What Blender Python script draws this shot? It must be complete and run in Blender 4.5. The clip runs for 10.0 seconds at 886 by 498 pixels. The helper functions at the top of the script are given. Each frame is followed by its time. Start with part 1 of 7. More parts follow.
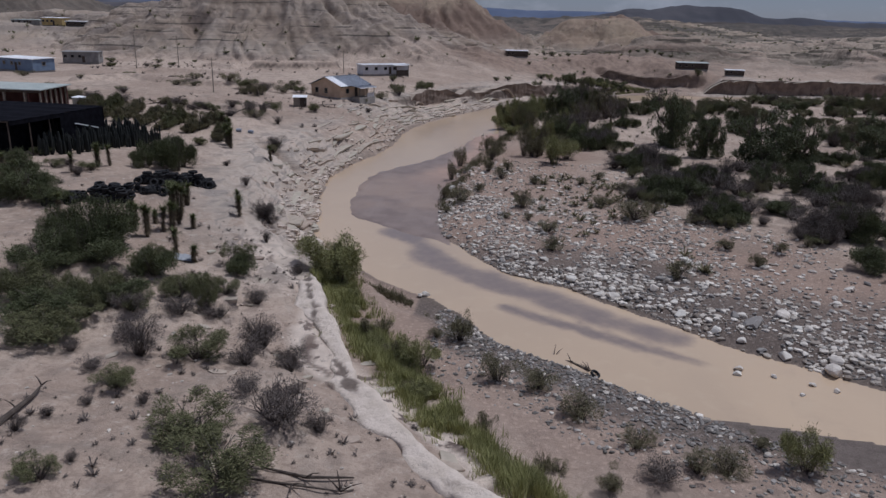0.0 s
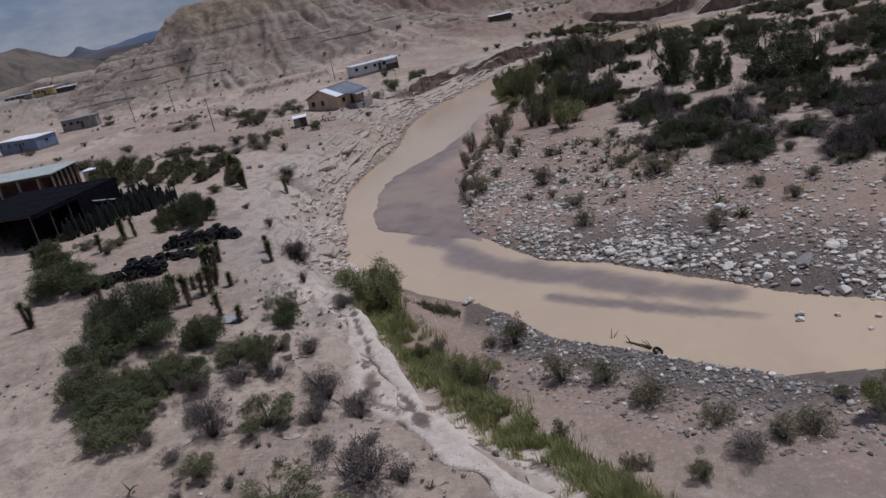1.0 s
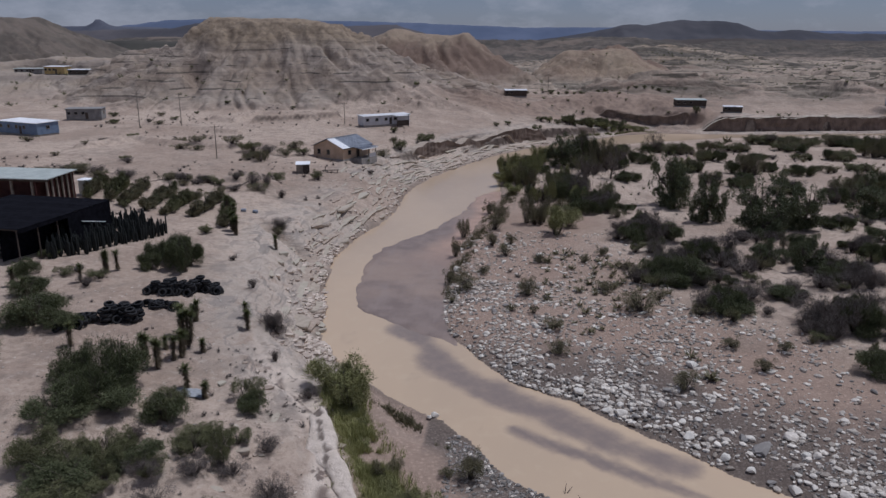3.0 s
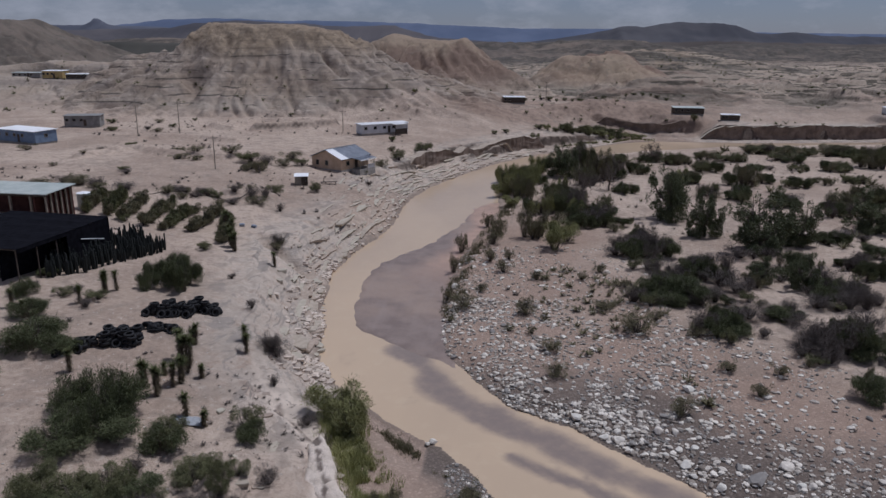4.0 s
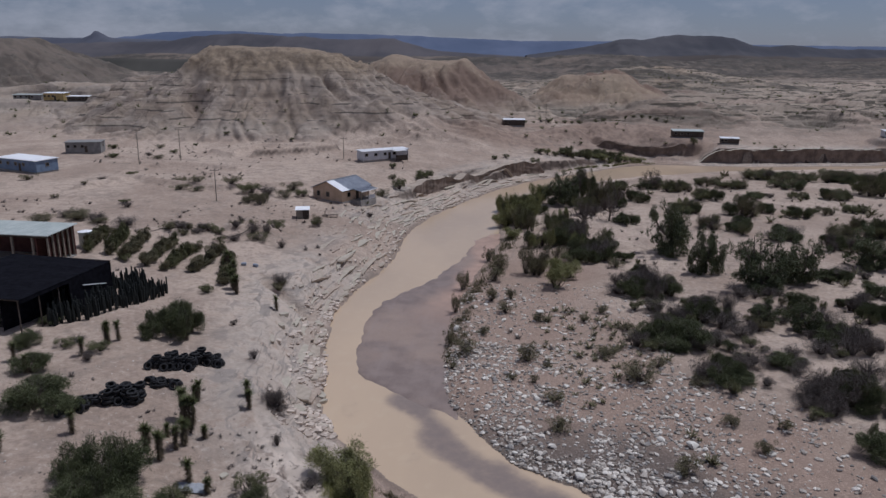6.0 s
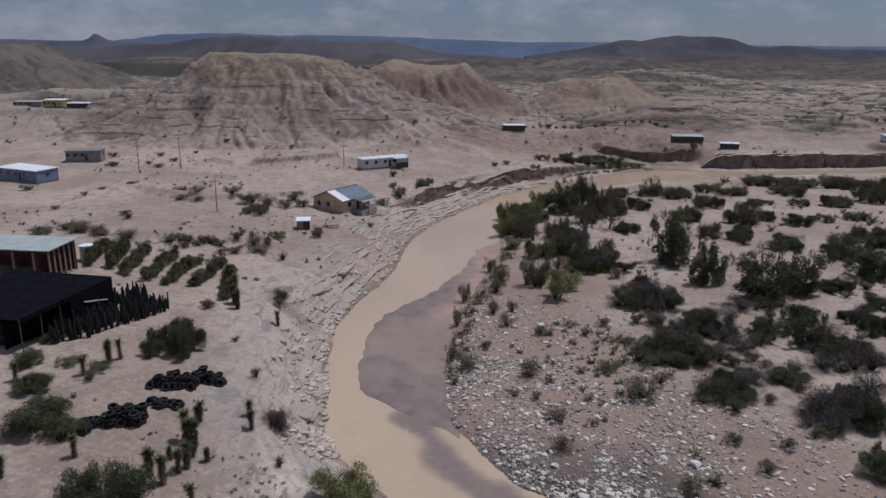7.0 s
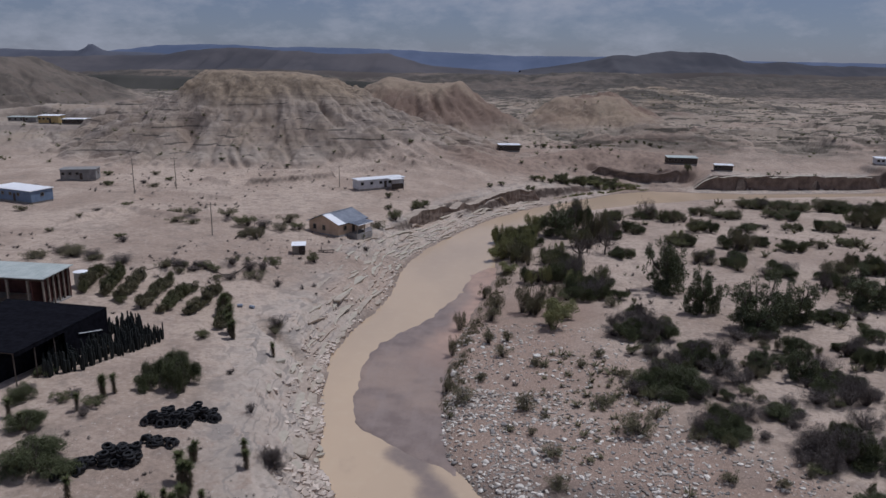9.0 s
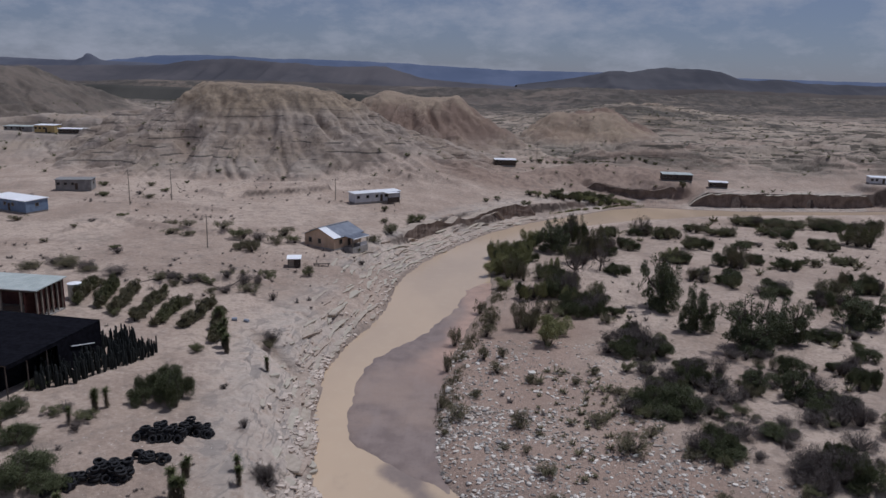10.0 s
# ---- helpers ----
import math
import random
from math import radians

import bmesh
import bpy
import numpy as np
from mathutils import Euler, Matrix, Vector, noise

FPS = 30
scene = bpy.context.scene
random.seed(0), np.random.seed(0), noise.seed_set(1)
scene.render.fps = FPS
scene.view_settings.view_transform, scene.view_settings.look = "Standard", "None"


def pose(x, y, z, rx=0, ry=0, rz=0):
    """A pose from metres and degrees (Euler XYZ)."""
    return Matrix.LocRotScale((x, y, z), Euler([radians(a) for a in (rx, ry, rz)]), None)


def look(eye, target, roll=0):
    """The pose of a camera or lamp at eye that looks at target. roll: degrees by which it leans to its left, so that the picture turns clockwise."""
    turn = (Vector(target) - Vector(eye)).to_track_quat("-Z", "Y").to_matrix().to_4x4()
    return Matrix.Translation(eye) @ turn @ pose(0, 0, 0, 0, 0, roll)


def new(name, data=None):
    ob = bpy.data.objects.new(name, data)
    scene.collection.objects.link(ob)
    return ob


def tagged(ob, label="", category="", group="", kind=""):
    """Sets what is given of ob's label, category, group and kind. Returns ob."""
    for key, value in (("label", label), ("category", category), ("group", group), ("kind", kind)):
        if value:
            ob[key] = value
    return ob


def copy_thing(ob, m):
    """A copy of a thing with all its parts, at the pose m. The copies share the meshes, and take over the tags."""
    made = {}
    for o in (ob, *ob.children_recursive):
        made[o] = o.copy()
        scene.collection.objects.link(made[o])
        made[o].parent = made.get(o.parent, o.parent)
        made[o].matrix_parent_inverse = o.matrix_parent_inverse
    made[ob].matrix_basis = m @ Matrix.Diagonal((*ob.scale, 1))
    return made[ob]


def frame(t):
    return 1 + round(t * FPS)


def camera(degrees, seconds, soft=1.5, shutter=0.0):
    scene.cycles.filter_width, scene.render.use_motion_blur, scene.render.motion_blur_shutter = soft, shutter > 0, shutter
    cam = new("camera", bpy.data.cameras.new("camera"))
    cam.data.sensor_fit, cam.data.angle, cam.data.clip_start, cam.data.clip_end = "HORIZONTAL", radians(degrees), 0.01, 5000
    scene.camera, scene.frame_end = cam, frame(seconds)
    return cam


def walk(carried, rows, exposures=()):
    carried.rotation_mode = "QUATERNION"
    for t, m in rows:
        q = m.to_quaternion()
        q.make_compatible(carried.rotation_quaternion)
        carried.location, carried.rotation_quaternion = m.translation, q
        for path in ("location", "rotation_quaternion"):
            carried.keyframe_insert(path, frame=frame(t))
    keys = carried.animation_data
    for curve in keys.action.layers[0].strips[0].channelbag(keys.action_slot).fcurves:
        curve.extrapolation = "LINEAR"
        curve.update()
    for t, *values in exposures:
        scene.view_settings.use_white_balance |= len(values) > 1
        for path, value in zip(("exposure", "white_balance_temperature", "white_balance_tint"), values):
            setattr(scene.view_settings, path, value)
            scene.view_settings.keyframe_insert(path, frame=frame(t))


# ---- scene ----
cam = camera(62.1, 10.0)
PATH = [
    (0, (8.359, -6.229, 23.538), (8.223, -4.323, 22.946), 1.4),
    (0.5, (8.14, -5.567, 24.844), (8.028, -3.654, 24.27), 1.2),
    (0.8, (8.047, -5.28, 25.716), (7.877, -3.371, 25.142), -6.7),
    (0.9, (8.021, -5.198, 26.017), (7.82, -3.305, 25.404), -10.6),
    (1, (7.997, -5.123, 26.322), (7.781, -3.245, 25.67), -12.0),
    (1.1, (7.975, -5.053, 26.63), (7.801, -3.164, 25.997), -6.8),
    (1.2, (7.954, -4.989, 26.941), (7.806, -3.084, 26.348), -2.7),
    (1.5, (7.9, -4.819, 27.883), (7.766, -2.899, 27.34), 0.3),
    (2, (7.825, -4.593, 29.461), (7.69, -2.677, 28.903), 0.4),
    (2.5, (7.756, -4.399, 31.007), (7.613, -2.482, 30.455), 0.1),
    (4, (7.492, -3.755, 35.189), (7.356, -1.837, 34.639), 0.4),
    (4.5, (7.45, -3.72, 36.03), (7.333, -1.851, 35.328), 0.2),
    (4.6, (7.35, -3.431, 36.635), (7.233, -1.59, 35.861), 0.4),
    (4.7, (7.324, -3.374, 36.864), (7.211, -1.501, 36.17), 1.0),
    (4.8, (7.299, -3.316, 37.089), (7.181, -1.415, 36.477), 0.5),
    (5, (7.246, -3.197, 37.531), (7.127, -1.276, 36.988), 0.6),
    (5.5, (7.109, -2.895, 38.584), (6.979, -0.969, 38.062), 0.6),
    (7, (6.706, -2.056, 41.378), (6.572, -0.129, 40.859), 0.2),
    (7.5, (6.589, -1.843, 42.198), (6.468, 0.087, 41.689), 0.7),
    (8, (6.486, -1.676, 42.95), (6.362, 0.257, 42.451), 0.1),
    (8.5, (6.394, -1.557, 43.608), (6.266, 0.377, 43.112), -0.0),
    (9, (6.308, -1.476, 44.132), (6.19, 0.46, 43.644), 0.7),
    (9.5, (6.22, -1.415, 44.467), (6.124, 0.524, 43.987), 1.1),
    (10, (6.114, -1.344, 44.536), (6.009, 0.601, 44.082), 1.4),
]
walk(cam, [(t, look(eye, target, roll)) for t, eye, target, roll in PATH],
     exposures=[(0.0, -0.42, 5580, 13.2), (10.0, -0.42, 5580, 13.2)])

# ---- world, sun, exposure ----
SUN_EL, SUN_AZ = 67.0, 58.0      # degrees; azimuth from +y towards +x
world = bpy.data.worlds.new("sky")
scene.world = world
world.use_nodes = True
wn, wl = world.node_tree.nodes, world.node_tree.links
wn.clear()
w_out = wn.new("ShaderNodeOutputWorld")
w_bg = wn.new("ShaderNodeBackground")
w_sky = wn.new("ShaderNodeTexSky")
w_sky.sky_type, w_sky.sun_disc = "NISHITA", False
w_sky.sun_elevation, w_sky.sun_rotation = radians(SUN_EL), radians(SUN_AZ)
w_sky.dust_density, w_sky.ozone_density, w_sky.altitude = 0.7, 3.0, 800
w_co = wn.new("ShaderNodeTexCoord")
w_map = wn.new("ShaderNodeMapping")
w_map.inputs["Scale"].default_value = (2.2, 2.2, 5.2)
w_noise = wn.new("ShaderNodeTexNoise")
w_noise.inputs["Scale"].default_value, w_noise.inputs["Detail"].default_value = 4.2, 8.0
w_noise.inputs["Roughness"].default_value = 0.62
w_ramp = wn.new("ShaderNodeValToRGB")
w_ramp.color_ramp.elements[0].position, w_ramp.color_ramp.elements[1].position = 0.44, 0.66
w_ramp.color_ramp.elements[0].color = (0, 0, 0, 1)
w_ramp.color_ramp.elements[1].color = (0.75, 0.75, 0.75, 1)
w_mix = wn.new("ShaderNodeMix")
w_mix.data_type = "RGBA"
w_mix.inputs["B"].default_value = (6.0, 6.0, 6.3, 1)
wl.new(w_co.outputs["Generated"], w_map.inputs["Vector"])
wl.new(w_map.outputs["Vector"], w_noise.inputs["Vector"])
wl.new(w_noise.outputs["Fac"], w_ramp.inputs["Fac"])
wl.new(w_ramp.outputs["Color"], w_mix.inputs["Factor"])
w_haze = wn.new("ShaderNodeMix")
w_haze.data_type = "RGBA"
w_haze.inputs["Factor"].default_value = 0.62
w_haze.inputs["B"].default_value = (2.8, 2.8, 3.7, 1)
wl.new(w_sky.outputs["Color"], w_haze.inputs["A"])
wl.new(w_haze.outputs["Result"], w_mix.inputs["A"])
wl.new(w_mix.outputs["Result"], w_bg.inputs["Color"])
w_bg.inputs["Strength"].default_value = 0.07
wl.new(w_bg.outputs["Background"], w_out.inputs["Surface"])

sun = new("sun", bpy.data.lights.new("sun", "SUN"))
sun.data.energy, sun.data.angle, sun.data.color = 3.1, radians(0.6), (1.0, 0.95, 0.88)
_se, _sa = radians(SUN_EL), radians(SUN_AZ)
SUN_DIR = Vector((math.sin(_sa) * math.cos(_se), math.cos(_sa) * math.cos(_se), math.sin(_se)))
sun.matrix_world = look(SUN_DIR * 400, (0, 0, 0))
tagged(sun, kind="structure")

# ---- the lie of the land ----
LEFT_SHORE = [(900, -40), (300, 12), (60, 31), (32.2, 34.2), (22.6, 36.2), (17.5, 39.8), (11.9, 44), (9, 45.8), (6.6, 49.7), (2.9, 54.4),
              (-0.4, 56.9), (-4.3, 61.1), (-9, 66), (-11.6, 71.5), (-13.7, 82), (-15.8, 91.3), (-17.4, 103), (-16.7, 111.5), (-14.6, 121.5),
              (-12.4, 134.8), (-12.3, 155), (-9.1, 171), (-1.8, 190.5), (7.2, 210.4), (20.6, 230.1), (33.5, 242.4), (52, 261), (66, 268),
              (82, 266), (88, 266), (100, 266), (139, 272), (200, 288), (330, 322), (900, 430)]
RIGHT_SHORE = [(900, -10), (300, 30), (60, 37), (35.7, 41.6), (30.4, 44.6), (26.1, 47.8), (23.7, 50.8), (19.3, 55.3), (15.2, 59), (10, 62),
               (5.8, 68.1), (2.6, 74), (1.2, 80), (0.6, 96.6), (1.3, 109.7), (4.4, 129.8), (8.0, 149), (9.2, 173.7), (14, 195), (25, 219),
               (52, 238), (81.5, 252), (113, 260), (151, 268), (200, 281), (330, 314), (900, 418)]


def shore(points, x, y):
    """Distance from a shoreline, positive on its left, and how far along it the nearest point lies."""
    p = np.array(points, float)
    best, side, along = np.full(x.shape, 1e9), np.zeros(x.shape), np.zeros(x.shape)
    run = 0.0
    for a, b in zip(p[:-1], p[1:]):
        d = b - a
        length = math.hypot(d[0], d[1])
        t = np.clip(((x - a[0]) * d[0] + (y - a[1]) * d[1]) / length**2, 0, 1)
        qx, qy = x - a[0] - t * d[0], y - a[1] - t * d[1]
        dist = np.hypot(qx, qy)
        cross = d[0] * (y - a[1]) - d[1] * (x - a[0])
        near = dist < best - 1e-6
        tie = (np.abs(dist - best) <= 1e-6) & (cross / length > side)
        best = np.where(near, dist, best)
        side = np.where(near, cross / length, side)
        along = np.where(near, run + t * length, along)
        run += length
    return best * np.where(side >= 0, 1.0, -1.0), along


def run_at(points, n):
    p = np.array(points, float)
    return float(np.hypot(*np.diff(p[: n + 1], axis=0).T).sum())


def _hash(i, j, seed):
    h = (i * 374761393 + j * 668265263 + seed * 974634541) & 0xFFFFFFFF
    h = ((h ^ (h >> 13)) * 1274126177) & 0xFFFFFFFF
    return ((h ^ (h >> 16)) & 0xFFFF) / 65535.0


def vnoise(x, y, seed=0):
    """Smooth noise from 0 to 1 over a lattice of one metre."""
    i, j = np.floor(x).astype(np.int64), np.floor(y).astype(np.int64)
    u, v = x - i, y - j
    u, v = u * u * u * (u * (u * 6 - 15) + 10), v * v * v * (v * (v * 6 - 15) + 10)
    a, b = _hash(i, j, seed), _hash(i + 1, j, seed)
    c, d = _hash(i, j + 1, seed), _hash(i + 1, j + 1, seed)
    return (a + (b - a) * u) * (1 - v) + (c + (d - c) * u) * v


def fractal(x, y, seed=0, octaves=4, gain=0.5):
    total, amp, out = 0.0, 1.0, 0.0
    for n in range(octaves):
        out = out + amp * (vnoise(x * 2**n + 17.3 * n, y * 2**n - 9.1 * n, seed + n) - 0.5)
        total += amp
        amp *= gain
    return 2 * out / total


def ridged(x, y, seed=0, octaves=3):
    out, amp, total = 0.0, 1.0, 0.0
    for n in range(octaves):
        out = out + amp * (1 - np.abs(2 * vnoise(x * 2**n, y * 2**n, seed + n) - 1))
        total += amp
        amp *= 0.5
    return out / total


def smooth(a, b, v):
    t = np.clip((v - a) / (b - a), 0, 1)
    return t * t * (3 - 2 * t)


def hill(x, y, cx, cy, flat_x, flat_y, run_x, run_y, rise, power, seed, gully=0.16, freq=9.0):
    """A worn hill with a flat top, its flanks cut by gullies."""
    wob = 1 + 0.22 * fractal(x / 34.0, y / 34.0, seed, 3)
    dx, dy = np.maximum(np.abs(x - cx) - flat_x, 0) / (run_x * wob), np.maximum(np.abs(y - cy) - flat_y, 0) / (run_y * wob)
    r = np.hypot(dx, dy)
    ang = np.arctan2((y - cy) / (flat_y + run_y), (x - cx) / (flat_x + run_x))
    g = ridged(ang * freq + 1.1 * fractal(x / 26.0, y / 26.0, seed + 5, 3), r * 1.3 + seed, seed + 9, 2)
    shape = np.clip(1 - np.clip(r, 0, 1) ** 1.3, 0, 1) ** (power + 0.25)
    shape = np.clip(shape + 0.05 * fractal(x / 11.0, y / 11.0, seed + 2, 3) * smooth(0.1, 0.6, shape), 0, 1.2)
    g = 0.78 * g + 0.22 * ridged(ang * freq * 3.1 + 1.6 * fractal(x / 15.0, y / 15.0, seed + 6, 3), r * 2.2 + seed, seed + 12, 2)
    cut = gully * (1 - g) * np.clip(4 * r, 0, 1) * np.clip(2.2 * (1 - r), 0, 1) ** 0.7
    return rise * np.clip(shape - cut * np.clip(shape * 3, 0, 1), 0, 1.2) * (r < 1)


def butte(x, y, cx, cy, flat, runs, rise, sides, seed, ribs, amp):
    """A flat-topped hill with straight worn flanks: spurs run down between sharp gullies. Gives the height and how deep in a gully each place lies.
    flat: half width and depth of the top; runs: how far the west, east, south and north flanks reach; sides: their profiles."""
    dx, dy = x - cx, y - cy
    ax = np.maximum(np.abs(dx) - flat[0], 0) / np.where(dx < 0, runs[0], runs[1])
    ay = np.maximum(np.abs(dy) - flat[1], 0) / np.where(dy < 0, runs[2], runs[3])
    r = np.hypot(ax, ay)
    across = ax**2 / (r**2 + 1e-9)
    ang = np.arctan2(dy / (flat[1] + runs[2]), dx / (flat[0] + 0.5 * (runs[0] + runs[1])))
    a = ang * ribs + 0.7 * fractal(x / 32.0, y / 32.0, seed, 2)
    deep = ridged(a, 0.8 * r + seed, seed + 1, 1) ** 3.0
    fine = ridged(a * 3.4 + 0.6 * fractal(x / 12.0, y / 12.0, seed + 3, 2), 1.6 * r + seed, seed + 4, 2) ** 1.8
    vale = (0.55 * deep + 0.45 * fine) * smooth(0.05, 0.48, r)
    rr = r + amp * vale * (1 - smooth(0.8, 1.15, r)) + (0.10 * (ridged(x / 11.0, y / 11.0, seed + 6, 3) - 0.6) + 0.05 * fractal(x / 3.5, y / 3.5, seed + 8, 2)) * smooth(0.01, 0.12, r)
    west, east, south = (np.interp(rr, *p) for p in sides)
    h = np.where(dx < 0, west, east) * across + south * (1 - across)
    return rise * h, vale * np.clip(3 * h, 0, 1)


# profiles of the left bank, by reach: distance from the water and height
REACH = [run_at(LEFT_SHORE, n) for n in (3, 5, 9, 13, 18, 20, 22, 24, 28, 29, 32)]
BANKS = [
    ((0, 4, 12, 17, 18.5, 24, 34, 60, 200), (0.03, 0.5, 0.8, 1.1, 2.6, 3.7, 4.9, 6.0, 7.5)),
    ((0, 4, 12, 16.4, 17.6, 23, 33, 60, 200), (0.03, 0.5, 0.8, 1.1, 2.6, 3.7, 4.9, 6.0, 7.5)),
    ((0, 3, 9, 10.6, 16, 24, 40, 80, 200), (0.03, 0.5, 0.9, 2.3, 3.6, 4.9, 5.8, 6.6, 7.5)),
    ((0, 3, 5, 7.5, 12, 25, 40, 80, 200), (0.2, 1.6, 3.2, 5.1, 5.8, 6.7, 7.3, 8.2, 9.0)),
    ((0, 3, 5, 7.5, 12, 25, 40, 80, 200), (0.25, 1.9, 3.3, 4.7, 5.3, 6.7, 7.7, 8.3, 9.2)),
    ((0, 2, 6, 9, 14, 30, 45, 80, 200), (0.3, 1.5, 3.4, 5.4, 6.5, 7.6, 8.2, 8.6, 9.4)),
    ((0, 3, 6, 9, 9.8, 14, 30, 45, 80, 200), (0.2, 0.8, 1.5, 2.3, 5.2, 6.0, 7.6, 8.2, 8.8, 9.6)),
    ((0, 4, 6, 6.9, 12, 30, 45, 80, 200), (0.15, 0.9, 1.5, 4.9, 5.6, 7.9, 8.6, 9.4, 12.0)),
    ((0, 5, 9, 13, 20, 40, 60, 100, 200), (0.15, 0.7, 1.6, 3.6, 5.2, 7.4, 8.6, 10.5, 14.0)),
    ((0, 3, 5, 5.5, 14, 25, 50, 100, 200), (0.2, 0.5, 0.9, 5.8, 5.9, 5.2, 8.0, 11.5, 16.0)),
    ((0, 3, 5, 5.5, 14, 25, 50, 100, 200), (0.2, 0.5, 0.9, 5.2, 4.9, 5.2, 8.4, 12.0, 17.0)),
]


# low earth berms on the terrace, and how high they are
BERMS = [([(-79.1, 217.6), (-70.3, 209.6), (-72.4, 219.1), (-68.9, 230.4), (-57.8, 235.1), (-44.8, 239.2), (-29.0, 245.1), (-16.6, 249.2)], 1.3),
         ([(-63.7, 210.3), (-56.5, 217.0), (-43.6, 228.0)], 2.3),
         ([(-87.9, 178.5), (-86.1, 187.3), (-75.8, 192.3), (-61.1, 186.7)], 1.2),
         ([(-87.6, 156.9), (-81.3, 171.2), (-70.1, 165.3), (-55.6, 160.7), (-50.4, 166.6), (-38.8, 170.9)], 1.2),
         ([(-53.8, 117.9), (-49.5, 123.4), (-44.1, 129.4), (-33.6, 128.2)], 0.9),
         ([(-28.2, 104.5), (-24.8, 101.2), (-22.7, 99.4), (-20.6, 98.0)], -2.0)]

# levelled places for the far houses: x, y, height, radius
PADS = [(79.5, 286.0, 8.2, 6.0), (93.8, 280.0, 6.6, 4.0), (158.0, 290.0, 8.6, 6.0),
        (-179.5, 304.0, 17.6, 8.0), (-166.0, 303.0, 17.6, 9.0), (-194.0, 308.0, 17.6, 9.0)]


def land(x, y):
    """Height of the ground, and masks: gravel, strata, damp, left."""
    x, y = np.asarray(x, float), np.asarray(y, float)
    wx, wy = x + 0.65 * fractal(x / 5.0, y / 5.0, 3, 3), y + 0.65 * fractal(x / 5.0, y / 5.0, 8, 3)
    dl, along = shore(LEFT_SHORE, wx, wy)
    dr, along_r = shore(RIGHT_SHORE, wx, wy)
    dr = -dr
    on_left, on_right = dl > 0, (dr > 0) & (dl <= 0)
    # left bank
    big = dl + np.where(dl > 1, 1.6 * fractal(x / 9.0, y / 9.0, 21, 3) * np.clip(dl / 5, 0, 1), 0)
    zl = np.zeros(x.shape)
    weight = np.zeros(x.shape)
    for n, (ds, zs) in enumerate(BANKS):
        lo = REACH[n - 1] if n else -1e9
        hi = REACH[n + 1] if n + 1 < len(REACH) else 1e9
        w = np.ones(x.shape)
        if n:
            w = w * np.clip((along - lo) / (REACH[n] - lo), 0, 1)
        if n + 1 < len(REACH):
            w = np.where(along > REACH[n], np.clip((hi - along) / (hi - REACH[n]), 0, 1), w)
        zl += w * np.interp(np.maximum(big, 0), ds, zs)
        weight += w
    zl = zl / np.maximum(weight, 1e-6)
    # beds of rock that weather into ledges
    ledge = smooth(0.2, 1.0, dl) * (1 - smooth(9, 17, dl)) * smooth(-0.35, 0.1, fractal(x / 14.0, y / 14.0, 31, 2))
    bed = 0.62 + 0.14 * fractal(x / 30.0, y / 30.0, 33, 2)
    zz = zl + 0.22 * fractal(x / 4.0, y / 4.0, 36, 3) * ledge
    stepped = (np.floor(zz / bed) + smooth(0.62, 0.95, zz / bed - np.floor(zz / bed))) * bed
    zl = zl + (stepped - zl) * 0.9 * ledge
    lip = np.interp(along, [REACH[0], REACH[1], REACH[2], REACH[3]], [17.8, 17.0, 9.8, 6.0])
    inland = big - lip + 0.7 * fractal(x / 2.5, y / 2.5, 38, 3)
    stain = smooth(0.5, 0.8, inland) * (1 - smooth(1.2, 1.6, inland)) * smooth(-0.15, 0.1, fractal(x / 3.0, y / 3.0, 39, 3)) * (1 - smooth(REACH[3] - 14, REACH[3] - 2, along)) * on_left
    shelf = smooth(-1.9, -0.5, big - lip) * (1 - smooth(1.5, 2.8, inland)) * (1 - smooth(REACH[3] - 14, REACH[3] - 2, along)) * on_left
    # a smooth mud flat at the near shore
    wide = np.interp(x, (21.5, 27, 32, 60), (0.0, 2.6, 4.2, 4.2))
    mud = np.where(on_left & (x > 21.5) & (y < 60) & (y > 10), 1 - smooth(-0.25, 0.25, dl - wide), 0)
    zl = zl + (0.10 + 0.02 * dl - zl) * mud
    # right bank: a low flood plain behind a small scarp
    zr = np.interp(np.maximum(dr, 0), (0, 1.2, 2.6, 10, 20, 40, 80, 200), (0.04, 0.25, 0.75, 0.95, 1.2, 1.8, 2.2, 2.6))
    zr = zr + np.clip(dr / 12, 0, 1) * (0.35 * fractal(x / 13.0, y / 13.0, 41, 3) + 0.12 * fractal(x / 3.0, y / 3.0, 44, 2))
    bed_z = -0.7 + 0 * x
    z = np.where(on_left, zl, np.where(on_right, zr, np.maximum(bed_z, -0.25 * np.minimum(-dl, -dr) - 0.02)))
    # rolling badlands and plain behind
    back = on_left & (y > 200)
    far = smooth(235, 330, y) * on_left * smooth(8, 45, dl)
    rim = np.interp(x, (-400, -150, 0, 60, 110, 200, 300, 700), (14, 12, 10.5, 11, 12.5, 17.5, 19, 20))
    rim = rim + np.interp(x, (80, 130, 220, 320), (0.0, 1.0, 2.5, 3.5)) * smooth(330, 400, y)
    brink = np.interp(x, (-50, 60, 120, 400), (0, 0, 1, 1))
    down = (1 - brink) * smooth(430, 640, y) + brink * smooth(404, 432, y + 9 * fractal(x / 40.0, x * 0, 50, 3))
    plain = rim * (1 - down) + (11.0 + 4.5 * brink * smooth(520, 620, y)) * down
    z = np.where(far > 0, z * (1 - far) + plain * far, z)
    rough = far * (1 - smooth(700, 1500, y)) * smooth(20, 90, x + 0.12 * y) * smooth(284, 325, y)
    valley = ridged(x / 46.0 + 0.6 * fractal(x / 60.0, y / 60.0, 52, 2), y / 34.0, 51, 4)
    calm = 1 - 0.6 * smooth(370, 400, y)
